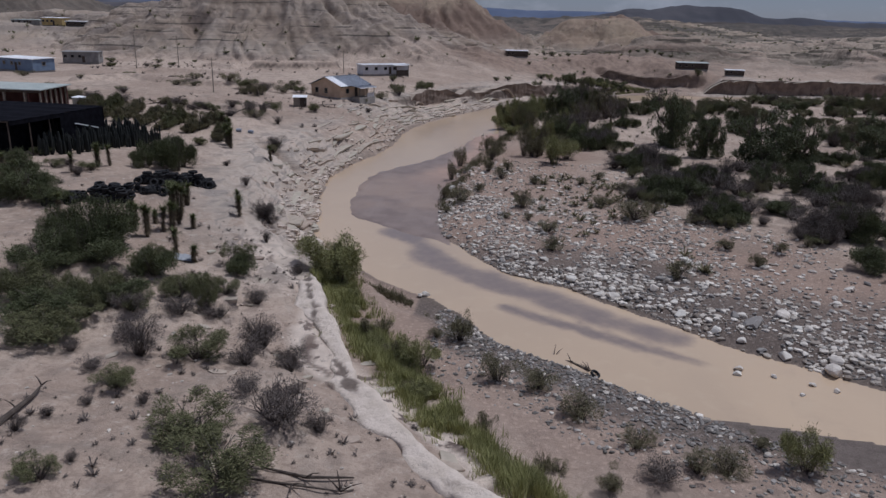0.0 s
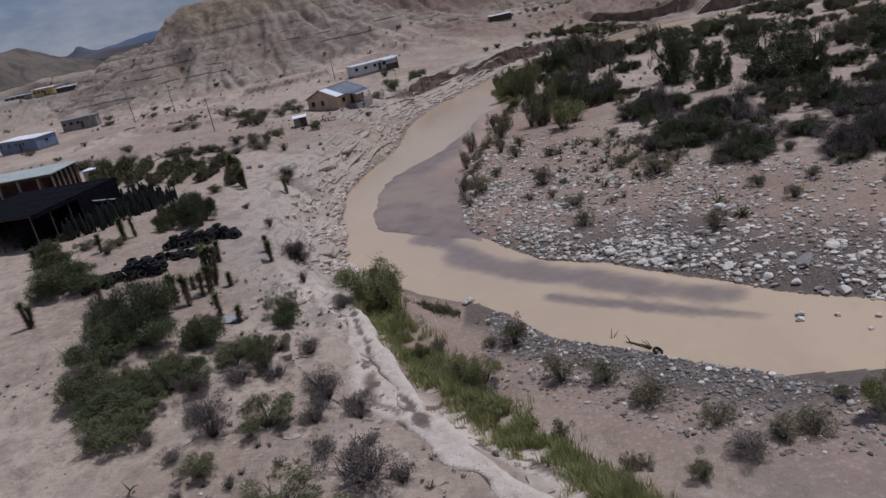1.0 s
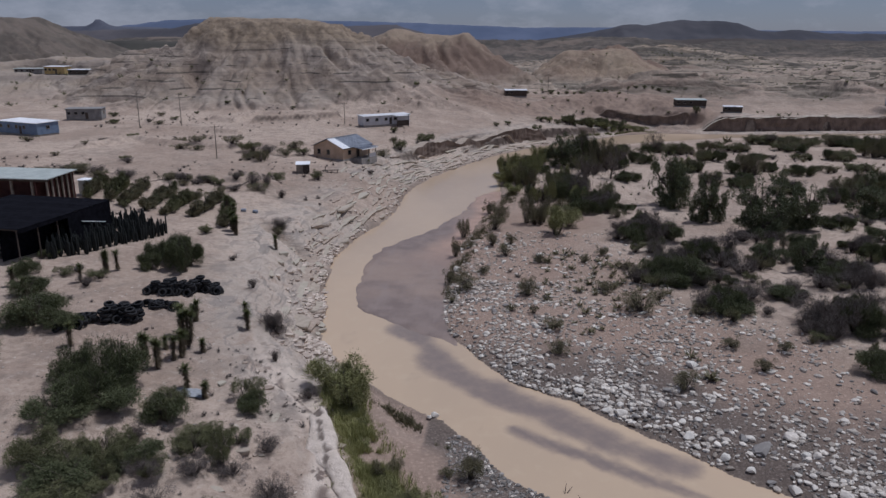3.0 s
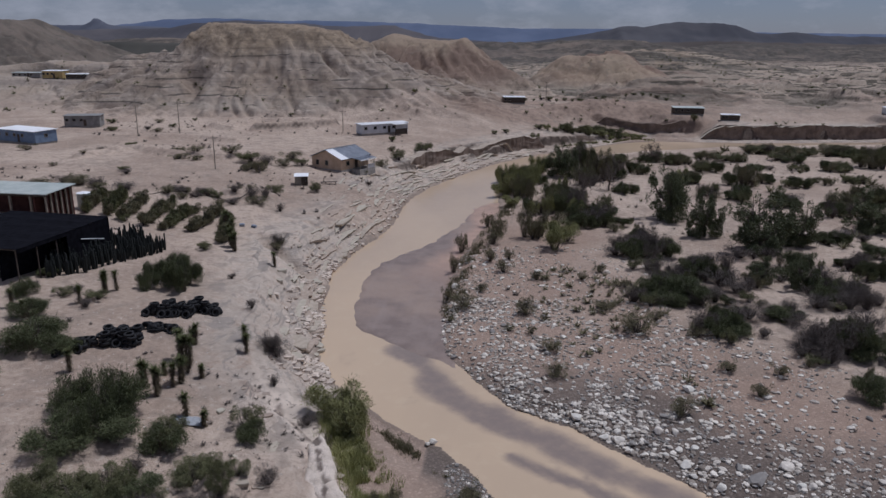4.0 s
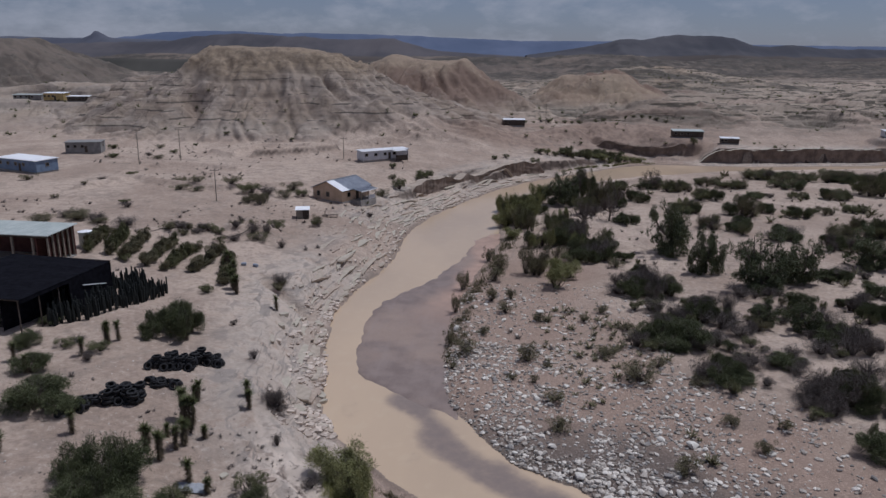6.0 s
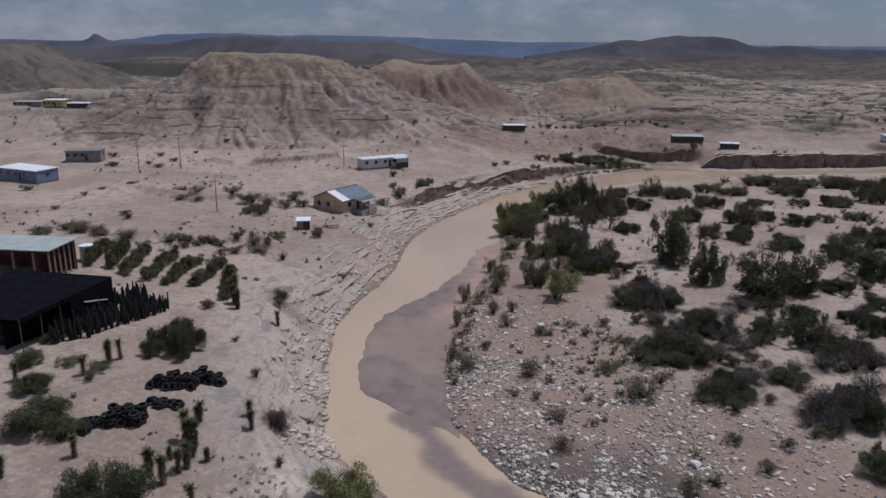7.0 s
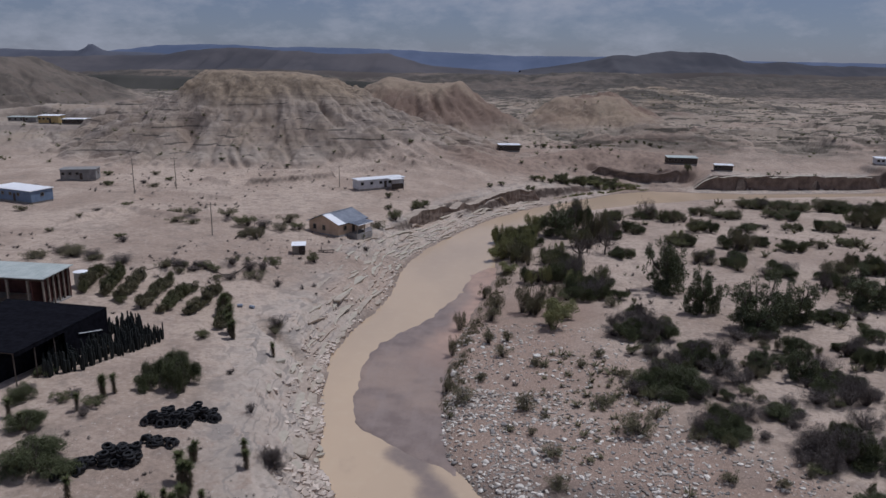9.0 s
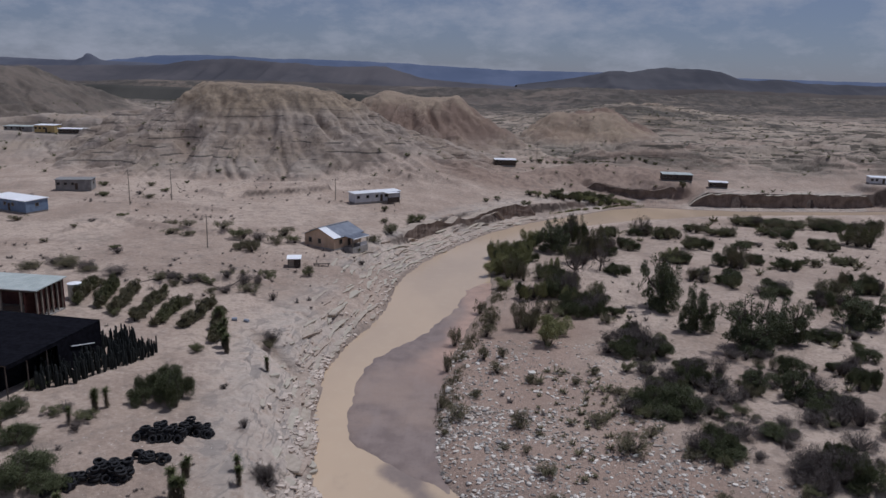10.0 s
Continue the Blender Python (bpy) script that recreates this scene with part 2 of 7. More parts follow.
    z = z + rough * calm * (9.5 * (valley - 0.62) + 2.4 * fractal(x / 13.0, y / 10.0, 55, 3) + 4.2 * (ridged(x / 15.0 + 0.5 * fractal(x / 20.0, y / 20.0, 48, 2), y / 9.0, 49, 3) - 0.62))
    crag = z + 0.9 * fractal(x / 12.0, y / 8.0, 58, 3)
    z = z + rough * 0.85 * ((np.floor(crag / 2.3) + smooth(0.72, 0.97, crag / 2.3 - np.floor(crag / 2.3))) * 2.3 - crag)
    wash = rough * (1 - smooth(0.42, 0.62, valley)) + 0.7 * smooth(0.1, 0.5, fractal(x / 9.0, y / 5.0, 56, 3)) * far
    z = z + far * (0.5 * fractal(x / 16.0, y / 16.0, 57, 3) + 1.3 * (ridged(x / 20.0, y / 13.0, 60, 3) - 0.6) * smooth(-40, 0, x))
    z = z + smooth(640, 900, y) * 3.0 * fractal(x / 140.0, y / 140.0, 59, 3)
    # hills
    strata, vale = butte(x, y, -86, 296, (13, 7), (72, 92, 52, 60), 29.0,
                         (((0, 0.07, 0.16, 0.32, 0.52, 0.72, 1), (1, 0.975, 0.88, 0.60, 0.38, 0.24, 0)), ((0, 0.08, 0.16, 0.32, 0.48, 0.70, 1), (1, 0.98, 0.93, 0.74, 0.48, 0.25, 0)),
                          ((0, 0.05, 0.2, 0.5, 0.8, 1), (1, 0.955, 0.78, 0.44, 0.16, 0))), 3, 5.2, 0.24)
    # the ravine on its west side, and the spur beyond
    ravine = np.exp(-(shore([(-108, 274), (-104, 264), (-101, 252), (-104, 240)], x, y)[0] / 4.5) ** 2)
    strata = strata - 4.5 * ravine * np.clip(strata / 8, 0, 1)
    vale = np.maximum(vale, ravine * np.clip(strata / 6, 0, 1))
    # beds of hard rock that stand out round the hill
    level = (strata + 0.5 * fractal(x / 30.0, y / 30.0, 111, 2)) / 2.7
    part_up = level - np.floor(level)
    beds = smooth(2.0, 5, strata) * (1 - smooth(19, 23, strata)) * smooth(-0.12, 0.12, fractal(x / 16.0 + 3.1 * np.floor(level), y / 16.0, 113, 3))
    strata = strata + beds * 0.30 * 2.7 * (smooth(0.62, 0.95, part_up) - part_up)
    even = ((0, 0.1, 0.3, 0.6, 0.85, 1), (1, 0.94, 0.72, 0.36, 0.10, 0))
    h2, vale2 = butte(x, y, -30, 386, (15, 9), (54, 56, 68, 60), 25.0, (even, even, even), 13, 4.4, 0.38)
    h2 = h2 * (1 + 0.16 * fractal(x / 24.0, y / 24.0, 17, 3))
    h3, vale3 = butte(x, y, 60, 438, (15, 8), (26, 38, 46, 50), 15.5, (even, even, even), 23, 3.4, 0.24)
    low = hill(x, y, -178, 340, 18, 10, 50, 50, 8, 1.2, 33, 0.35, 4)
    west = hill(x, y, -322, 465, 26, 20, 66, 110, 31, 1.1, 43, 0.4, 4)
    red = hill(x, y, 118, 610, 20, 20, 110, 130, 12, 1.2, 53, 0.3, 4)
    apron = hill(x, y, -188, 308, 40, 8, 52, 54, 6.0, 0.9, 45, 0.5, 7)
    bench = hill(x, y, -300, 610, 120, 26, 70, 120, 9.0, 1.0, 47, 0.3, 6)
    knoll = hill(x, y, 62, 300, 10, 4, 32, 18, 3.0, 1.3, 63, 0.3, 4)
    cone = hill(x, y, -26, 262, 8, 3, 34, 22, 7.5, 1.2, 73, 0.35, 4)
    # brown worn ridges farther off
    ridge = (hill(x, y, -330, 900, 110, 20, 190, 130, 21, 1.2, 83, 0.4, 7) + hill(x, y, 40, 1080, 150, 25, 200, 160, 22, 1.2, 87, 0.4, 8)
             + hill(x, y, -640, 760, 60, 20, 150, 120, 16, 1.2, 89, 0.4, 6) + hill(x, y, 560, 1250, 200, 25, 220, 160, 21, 1.2, 93, 0.35, 8))
    z = z + ridge
    # a raw earth bench above the far bend, and low earth berms on the terrace
    foot = 275.5 + 0.05 * (x - 55) + 1.6 * fractal(x / 6.0, y / 20.0, 97, 3)
    z = z + 2.6 * smooth(0, 1.0, y - foot) * (1 - smooth(4, 18, y - foot)) * smooth(40, 47, x) * (1 - smooth(80, 86, x))
    for line, rise in BERMS:
        z = z + rise * np.exp(-((shore(line, x, y)[0] + 0.8 * fractal(x / 5.0, y / 5.0, 98, 2)) / 1.3) ** 2)
    spur = hill(x, y, 110, 468, 26, 4, 52, 36, 5.0, 1.1, 57, 0.35, 5) + hill(x, y, 80, 324, 10, 3, 28, 18, 5.5, 1.1, 59, 0.3, 4)
    z = z + spur
    # brown earth mounds behind the far bend
    mound = sum(hill(x, y, mx, my, 3, 2, run, 0.8 * run, up, 1.0, 61 + n, 0.45, 5)
                for n, (mx, my, run, up) in enumerate(((33, 281, 12, 3.6), (46, 287, 14, 3.4), (60, 288, 12, 2.8), (70, 286, 10, 2.2), (18, 270, 11, 2.4), (4, 262, 12, 2.6))))
    z = z + mound
    z = z + strata + h2 + h3 + low + west + red + knoll + cone + bench + apron
    # rough ground
    z = z + np.where(on_left, np.clip(dl / 6, 0, 1) * (0.28 * fractal(x / 6.0, y / 6.0, 61, 4) + 0.25 * fractal(x / 24.0, y / 24.0, 66, 2)), 0)
    z = z + np.where(on_left | on_right, 0.05 * fractal(x / 1.1, y / 1.1, 71, 2), 0)
    z = z + np.where(on_left & (dl > 7), 0.20 * fractal(x / 2.0, y / 2.0, 74, 3) * (1 - smooth(58, 85, y)), 0)
    z = np.where((on_left & (dl > 0.25)) | (on_right & (dr > 0.25)), np.maximum(z, 0.06), z)
    gravel = np.where(on_right, (1 - smooth(17, 30, dr + 9 * fractal(x / 14.0, y / 14.0, 81, 3))) * (1 - smooth(120, 165, y)), 0)
    gravel = np.maximum(gravel, np.where(on_left & (along < REACH[3]) & (x > -5), 0.9 * (1 - smooth(9, 15, dl)), 0))
    cobble = np.where(on_right, (1 - smooth(7, 17, dr + 4 * fractal(x / 6.0, y / 6.0, 84, 3))) * (1 - smooth(62, 76, y)), 0)
    cobble = np.maximum(cobble, np.where(on_left & (mud < 0.3) & (along < REACH[3]) & (x > 2), 1 - smooth(2.5, 5.5, dl + 1.5 * fractal(x / 4.0, y / 4.0, 85, 3)), 0))
    ruddy = np.clip(h2 / 8, 0, 1) + np.clip(red / 6, 0, 1) + np.clip(h3 / 40, 0, 1)
    cap = smooth(0.58, 0.84, strata / 28.6 + 0.08 * fractal(x / 12.0, y / 12.0, 99, 3))
    bend = smooth(-30, 5, x) * (1 - smooth(80, 110, x)) * smooth(250, 262, y) * (1 - smooth(310, 345, y))
    earthy = np.clip(mound / 2.0 + 0.8 * bend * smooth(-0.3, 0.3, fractal(x / 12.0, y / 9.0, 103, 4)), 0, 1)
    ruddy = ruddy + np.clip(spur / 2.5, 0, 1)
    hills = np.clip((strata + h3 + h2 + 0.5 * low + 0.7 * apron) / 2.5, 0, 1)
    dusky = np.clip((west + ridge) / 5.0, 0, 1)
    strat = np.clip(strata / 3.0, 0, 1)
    rough = np.maximum(rough, np.clip(bench / 4, 0, 1))
    vale = np.clip(vale + vale2 + vale3, 0, 1)
    damp = np.where(on_left | on_right, 1 - smooth(0.0, 1.3, np.where(on_left, dl, dr) + 0.6 * fractal(x / 2.0, y / 2.0, 91, 3)), 1)
    bank = np.clip(ledge, 0, 1)
    for px, py, pz, reach in PADS:
        flat = 1 - smooth(reach, reach + 4, np.hypot(x - px, y - py))
        z = z + (pz - z) * flat
    z = z - 12 * smooth(900, 1400, y)
    return z, dict(cap=cap, earthy=earthy, redbed=np.clip(spur / 2.5, 0, 1), stain=stain, mud=mud, dusky=dusky, strat=strat, vale=vale, tan=np.clip(h3 / 5, 0, 1), cobble=cobble, broken=rough * (1 - hills) * (1 - dusky), shelf=shelf, wash=np.clip(wash, 0, 1) * (1 - hills), gravel=gravel, hills=hills, ruddy=np.clip(ruddy, 0, 1), damp=damp, bank=bank)


def ground_z(x, y):
    return float(land(np.array([float(x)]), np.array([float(y)]))[0][0])

# ---- materials ----


class Mat:
    """A node material put together with short calls."""

    def __init__(self, name, rough=0.9, metal=0.0, spec=0.3):
        self.m = bpy.data.materials.new(name)
        self.m.use_nodes = True
        self.n, self.l = self.m.node_tree.nodes, self.m.node_tree.links
        self.b = self.n["Principled BSDF"]
        self.b.inputs["Roughness"].default_value = rough
        self.b.inputs["Metallic"].default_value = metal
        self.b.inputs["Specular IOR Level"].default_value = spec
        self.pos = None

    def place(self, objects=False):
        if objects:
            return self.n.new("ShaderNodeTexCoord").outputs["Object"]
        if self.pos is None:
            self.pos = self.n.new("ShaderNodeNewGeometry").outputs["Position"]
        return self.pos

    def noise(self, scale, detail=4.0, rough=0.55, stretch=None, objects=False, kind="noise"):
        src = self.place(objects)
        if stretch:
            mp = self.n.new("ShaderNodeMapping")
            mp.inputs["Scale"].default_value = stretch
            self.l.new(src, mp.inputs["Vector"])
            src = mp.outputs["Vector"]
        if kind == "voronoi":
            t = self.n.new("ShaderNodeTexVoronoi")
            t.inputs["Scale"].default_value = scale
            self.l.new(src, t.inputs["Vector"])
            return t.outputs["Distance"]
        t = self.n.new("ShaderNodeTexNoise")
        t.inputs["Scale"].default_value, t.inputs["Detail"].default_value, t.inputs["Roughness"].default_value = scale, detail, rough
        self.l.new(src, t.inputs["Vector"])
        return t.outputs["Fac"]

    def band(self, value, lo, hi):
        r = self.n.new("ShaderNodeMapRange")
        r.interpolation_type = "SMOOTHSTEP"
        r.inputs["From Min"].default_value, r.inputs["From Max"].default_value = lo, hi
        self.l.new(value, r.inputs["Value"])
        return r.outputs["Result"]

    def math(self, op, a, b):
        t = self.n.new("ShaderNodeMath")
        t.operation = op
        for n, v in enumerate((a, b)):
            if isinstance(v, (int, float)):
                t.inputs[n].default_value = v
            else:
                self.l.new(v, t.inputs[n])
        return t.outputs[0]

    def mix(self, fac, a, b):
        t = self.n.new("ShaderNodeMix")
        t.data_type = "RGBA"
        for key, v in (("Factor", fac), ("A", a), ("B", b)):
            if isinstance(v, tuple):
                t.inputs[key].default_value = (*v, 1)
            elif isinstance(v, (int, float)):
                t.inputs[key].default_value = v
            else:
                self.l.new(v, t.inputs[key])
        return t.outputs["Result"]

    def attr(self, name):
        t = self.n.new("ShaderNodeAttribute")
        t.attribute_name = name
        return t.outputs["Fac"]

    def random(self):
        return self.n.new("ShaderNodeObjectInfo").outputs["Random"]

    def island(self):
        return self.n.new("ShaderNodeNewGeometry").outputs["Random Per Island"]

    def color(self, c):
        if isinstance(c, tuple):
            self.b.inputs["Base Color"].default_value = (*c, 1)
        else:
            self.l.new(c, self.b.inputs["Base Color"])
        return self

    def bump(self, value, strength=0.5, distance=0.1):
        t = self.n.new("ShaderNodeBump")
        t.inputs["Strength"].default_value, t.inputs["Distance"].default_value = strength, distance
        self.l.new(value, t.inputs["Height"])
        self.l.new(t.outputs["Normal"], self.b.inputs["Normal"])
        return self

    def rough(self, value):
        self.l.new(value, self.b.inputs["Roughness"])
        return self


def ground_material():
    k = Mat("desert_ground", 0.95, 0, 0.15)
    big, mid, fine = k.noise(0.045, 5), k.noise(0.45, 6, 0.62), k.noise(6.0, 4, 0.7)
    c = k.mix(k.band(big, 0.38, 0.64), (0.515, 0.408, 0.325), (0.375, 0.286, 0.224))
    c = k.mix(k.math("MULTIPLY", k.band(mid, 0.48, 0.66), 0.55), c, (0.275, 0.223, 0.185))
    c = k.mix(k.math("MULTIPLY", k.band(fine, 0.58, 0.72), 0.5), c, (0.22, 0.185, 0.155))
    # litter and crust at the scale of a hand
    crust = k.noise(1.5, 8, 0.72)
    c = k.mix(k.math("MULTIPLY", k.band(crust, 0.50, 0.60), 0.42), c, (0.235, 0.178, 0.14))
    c = k.mix(k.math("MULTIPLY", k.band(crust, 0.46, 0.36), 0.5), c, (0.56, 0.47, 0.39))
    crack = k.math("ABSOLUTE", k.math("SUBTRACT", k.noise(0.42, 5, 0.62), 0.5), 0.0)
    crack = k.math("MULTIPLY", k.math("SUBTRACT", 1.0, k.band(crack, 0.004, 0.014)), k.band(k.noise(0.11, 3), 0.46, 0.56))
    c = k.mix(k.math("MULTIPLY", crack, 0.25), c, (0.17, 0.132, 0.105))
    c = k.mix(k.math("MULTIPLY", k.band(k.noise(0.22, 6, 0.7), 0.56, 0.64), 0.38), c, (0.25, 0.195, 0.155))
    # rock beds of the banks: dark seams painted in as shade under the ledges
    seam_shade = k.noise(1.0, 5, 0.6, (0.16, 0.16, 3.2))
    c = k.mix(k.math("MULTIPLY", k.attr("bank"), k.math("MULTIPLY", k.band(seam_shade, 0.53, 0.57), 0.85)), c, (0.17, 0.14, 0.125))
    c = k.mix(k.math("MULTIPLY", k.attr("bank"), k.math("MULTIPLY", k.band(mid, 0.3, 0.5), 0.4)), c, (0.56, 0.50, 0.43))
    c = k.mix(k.attr("shelf"), c, k.mix(k.band(k.noise(0.8, 4, 0.6), 0.56, 0.62), (0.68, 0.575, 0.48), (0.19, 0.15, 0.13)))
    c = k.mix(k.math("MULTIPLY", k.attr("stain"), 0.85), c, (0.16, 0.118, 0.098))
    block = k.noise(0.85, kind="voronoi")
    c = k.mix(k.math("MULTIPLY", k.attr("bank"), k.math("MULTIPLY", k.band(block, 0.56, 0.70), 0.12)), c, (0.16, 0.125, 0.105))
    # gravel bars
    pebble = k.noise(2.4, kind="voronoi")
    c = k.mix(k.math("MULTIPLY", k.attr("gravel"), 0.85), c, k.mix(k.band(pebble, 0.1, 0.5), (0.44, 0.322, 0.25), (0.315, 0.226, 0.175)))
    c = k.mix(k.math("MULTIPLY", k.attr("cobble"), 0.8), c, k.mix(k.band(k.noise(3.4, kind="voronoi"), 0.15, 0.5), (0.215, 0.18, 0.155), (0.105, 0.088, 0.078)))
    # raw earth of the cut banks, darkened in colour to read as shaded faces
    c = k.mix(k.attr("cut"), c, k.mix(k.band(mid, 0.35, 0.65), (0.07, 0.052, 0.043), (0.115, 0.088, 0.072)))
    # layered hills
    lay = k.noise(1.0, 3, 0.55, (0.006, 0.006, 0.5))
    rock = k.mix(k.band(lay, 0.42, 0.6), (0.40, 0.335, 0.275), (0.30, 0.25, 0.21))
    rock = k.mix(k.math("MULTIPLY", k.band(k.noise(0.07, 5, 0.65), 0.42, 0.62), 0.45), rock, (0.31, 0.235, 0.165))
    rock = k.mix(k.math("MULTIPLY", k.band(mid, 0.5, 0.7), 0.3), rock, (0.19, 0.155, 0.125))
    # the gullies are browner and darker, the spurs paler rock
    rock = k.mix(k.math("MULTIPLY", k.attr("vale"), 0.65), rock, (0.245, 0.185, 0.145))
    rock = k.mix(k.math("MULTIPLY", k.attr("cap"), 0.85), rock, k.mix(k.band(mid, 0.36, 0.65), (0.335, 0.258, 0.178), (0.215, 0.165, 0.118)))
    # thin dark beds that run level round the hill, broken by scree
    high = k.n.new("ShaderNodeSeparateXYZ")
    k.l.new(k.place(), high.inputs[0])
    warp = k.math("MULTIPLY", k.noise(0.035, 3), 2.4)
    step = k.math("FRACT", k.math("MULTIPLY", k.math("ADD", high.outputs["Z"], warp), 0.37), 0.0)
    thick = k.math("ADD", 0.06, k.math("MULTIPLY", k.noise(0.09, 3), 0.24))
    bedline = k.math("LESS_THAN", step, thick)
    broken = k.band(k.noise(1.0, 4, 0.6, (0.06, 0.06, 0.34)), 0.50, 0.55)
    bedline = k.math("MULTIPLY", k.math("MULTIPLY", bedline, broken), k.math("MULTIPLY", k.attr("strat"), k.math("SUBTRACT", 0.85, k.math("MULTIPLY", k.attr("cap"), 0.7))))
    rock = k.mix(bedline, rock, (0.095, 0.08, 0.07))
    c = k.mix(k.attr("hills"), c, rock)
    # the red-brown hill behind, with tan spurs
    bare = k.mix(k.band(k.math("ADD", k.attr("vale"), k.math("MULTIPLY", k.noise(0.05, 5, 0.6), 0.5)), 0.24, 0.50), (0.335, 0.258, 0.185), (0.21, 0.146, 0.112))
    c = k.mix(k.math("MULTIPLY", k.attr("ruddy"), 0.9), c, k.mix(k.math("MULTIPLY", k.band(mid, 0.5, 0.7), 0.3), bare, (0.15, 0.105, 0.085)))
    c = k.mix(k.math("MULTIPLY", k.attr("tan"), 0.75), c, k.mix(k.band(k.noise(0.05, 5, 0.6), 0.4, 0.65), (0.37, 0.285, 0.20), (0.27, 0.195, 0.14)))
    c = k.mix(k.math("MULTIPLY", k.attr("redbed"), 0.8), c, k.mix(k.band(mid, 0.4, 0.65), (0.225, 0.152, 0.122), (0.15, 0.102, 0.085)))
    c = k.mix(k.math("MULTIPLY", k.attr("earthy"), 0.75), c, k.mix(k.band(mid, 0.38, 0.62), (0.315, 0.228, 0.175), (0.215, 0.152, 0.118)))
    # dusky scrub-grown hills farther off
    c = k.mix(k.math("MULTIPLY", k.attr("dusky"), 0.9), c, k.mix(k.band(k.noise(0.06, 5, 0.65), 0.4, 0.62), (0.145, 0.12, 0.10), (0.082, 0.072, 0.062)))
    # broken ground: pale earth, and dark streaks painted for ledge shade and scrub
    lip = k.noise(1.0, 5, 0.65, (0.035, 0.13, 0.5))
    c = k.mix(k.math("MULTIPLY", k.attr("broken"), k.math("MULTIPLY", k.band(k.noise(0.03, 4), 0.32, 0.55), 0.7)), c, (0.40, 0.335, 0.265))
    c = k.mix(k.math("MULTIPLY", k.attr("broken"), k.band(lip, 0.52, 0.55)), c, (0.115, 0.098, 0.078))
    # dry washes with darker soil and scrub
    c = k.mix(k.math("MULTIPLY", k.attr("wash"), 0.65), c, k.mix(k.band(mid, 0.4, 0.6), (0.10, 0.09, 0.072), (0.19, 0.165, 0.135)))
    # wheel tracks and runnels
    trail = k.math("ABSOLUTE", k.math("SUBTRACT", k.noise(0.028, 3, 0.5), 0.5), 0.0)
    c = k.mix(k.math("MULTIPLY", k.math("SUBTRACT", 1.0, k.band(trail, 0.002, 0.010)), 0.28), c, (0.23, 0.195, 0.16))
    # scrub that darkens the far plain
    scrub = k.noise(0.05, 6, 0.75)
    c = k.mix(k.math("MULTIPLY", k.attr("distant"), 0.85), c, k.mix(k.band(k.noise(0.012, 5, 0.6), 0.38, 0.62), (0.20, 0.16, 0.13), (0.125, 0.105, 0.092)))
    c = k.mix(k.math("MULTIPLY", k.attr("scrub"), k.band(scrub, 0.34, 0.60)), c, (0.080, 0.072, 0.062))
    c = k.mix(k.math("MULTIPLY", k.attr("damp"), 0.55), c, (0.17, 0.135, 0.11))
    c = k.mix(k.attr("mud"), c, k.mix(k.band(crust, 0.35, 0.65), (0.15, 0.122, 0.105), (0.19, 0.155, 0.135)))
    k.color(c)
    relief = (k.math("ADD", k.math("MULTIPLY", k.math("MULTIPLY", k.attr("bank"), block), -0.5), k.math("ADD", k.math("ADD", k.math("MULTIPLY", mid, 0.6), k.math("MULTIPLY", crust, 0.6)), k.math("MULTIPLY", fine, 0.25))))
    crags = k.math("MULTIPLY", k.math("ADD", k.attr("hills"), k.attr("broken")), k.math("MULTIPLY", k.noise(0.3, 6, 0.68), 5.0))
    k.bump(k.math("ADD", relief, crags), 0.7, 0.4)
    return k.m


def water_material():
    k = Mat("muddy_water", 0.16, 0, 0.35)
    flow = k.noise(0.05, 4, 0.5, (1, 0.45, 1))
    c = k.mix(k.band(flow, 0.35, 0.65), (0.57, 0.428, 0.29), (0.50, 0.378, 0.262))
    c = k.mix(k.math("MULTIPLY", k.band(k.noise(0.5, 5, 0.6), 0.5, 0.7), 0.3), c, (0.58, 0.455, 0.315))
    drift = k.math("ADD", k.attr("silt"), k.math("MULTIPLY", k.math("SUBTRACT", k.noise(0.55, 6, 0.66), 0.5), 0.6))
    c = k.mix(k.math("MULTIPLY", k.band(drift, 0.15, 0.98), k.band(k.attr("silt"), 0.02, 0.3)), c, (0.235, 0.185, 0.158))
    k.color(c)
    k.bump(k.noise(1.7, 4, 0.6), 0.12, 0.05)
    return k.m


def mud_material():
    k = Mat("wet_mud", 0.45, 0, 0.35)
    big, fine = k.noise(0.35, 5, 0.6), k.noise(5.0, 4)
    c = k.mix(k.band(big, 0.35, 0.65), (0.205, 0.155, 0.132), (0.265, 0.205, 0.175))
    c = k.mix(k.math("MULTIPLY", k.band(k.noise(0.07, 4, 0.6), 0.4, 0.65), 0.7), c, (0.36, 0.265, 0.205))
    c = k.mix(k.math("MULTIPLY", k.band(fine, 0.55, 0.7), 0.4), c, (0.14, 0.108, 0.092))
    # flow lines, and pinkish drying sand towards the bank
    c = k.mix(k.math("MULTIPLY", k.band(k.noise(0.6, 5, 0.6, (1, 0.16, 1)), 0.5, 0.66), 0.35), c, (0.31, 0.245, 0.21))
    c = k.mix(k.math("MULTIPLY", k.attr("dry"), 0.9), c, k.mix(k.band(big, 0.35, 0.65), (0.47, 0.315, 0.235), (0.37, 0.25, 0.19)))
    k.color(c)
    k.bump(fine, 0.25, 0.05)
    return k.m


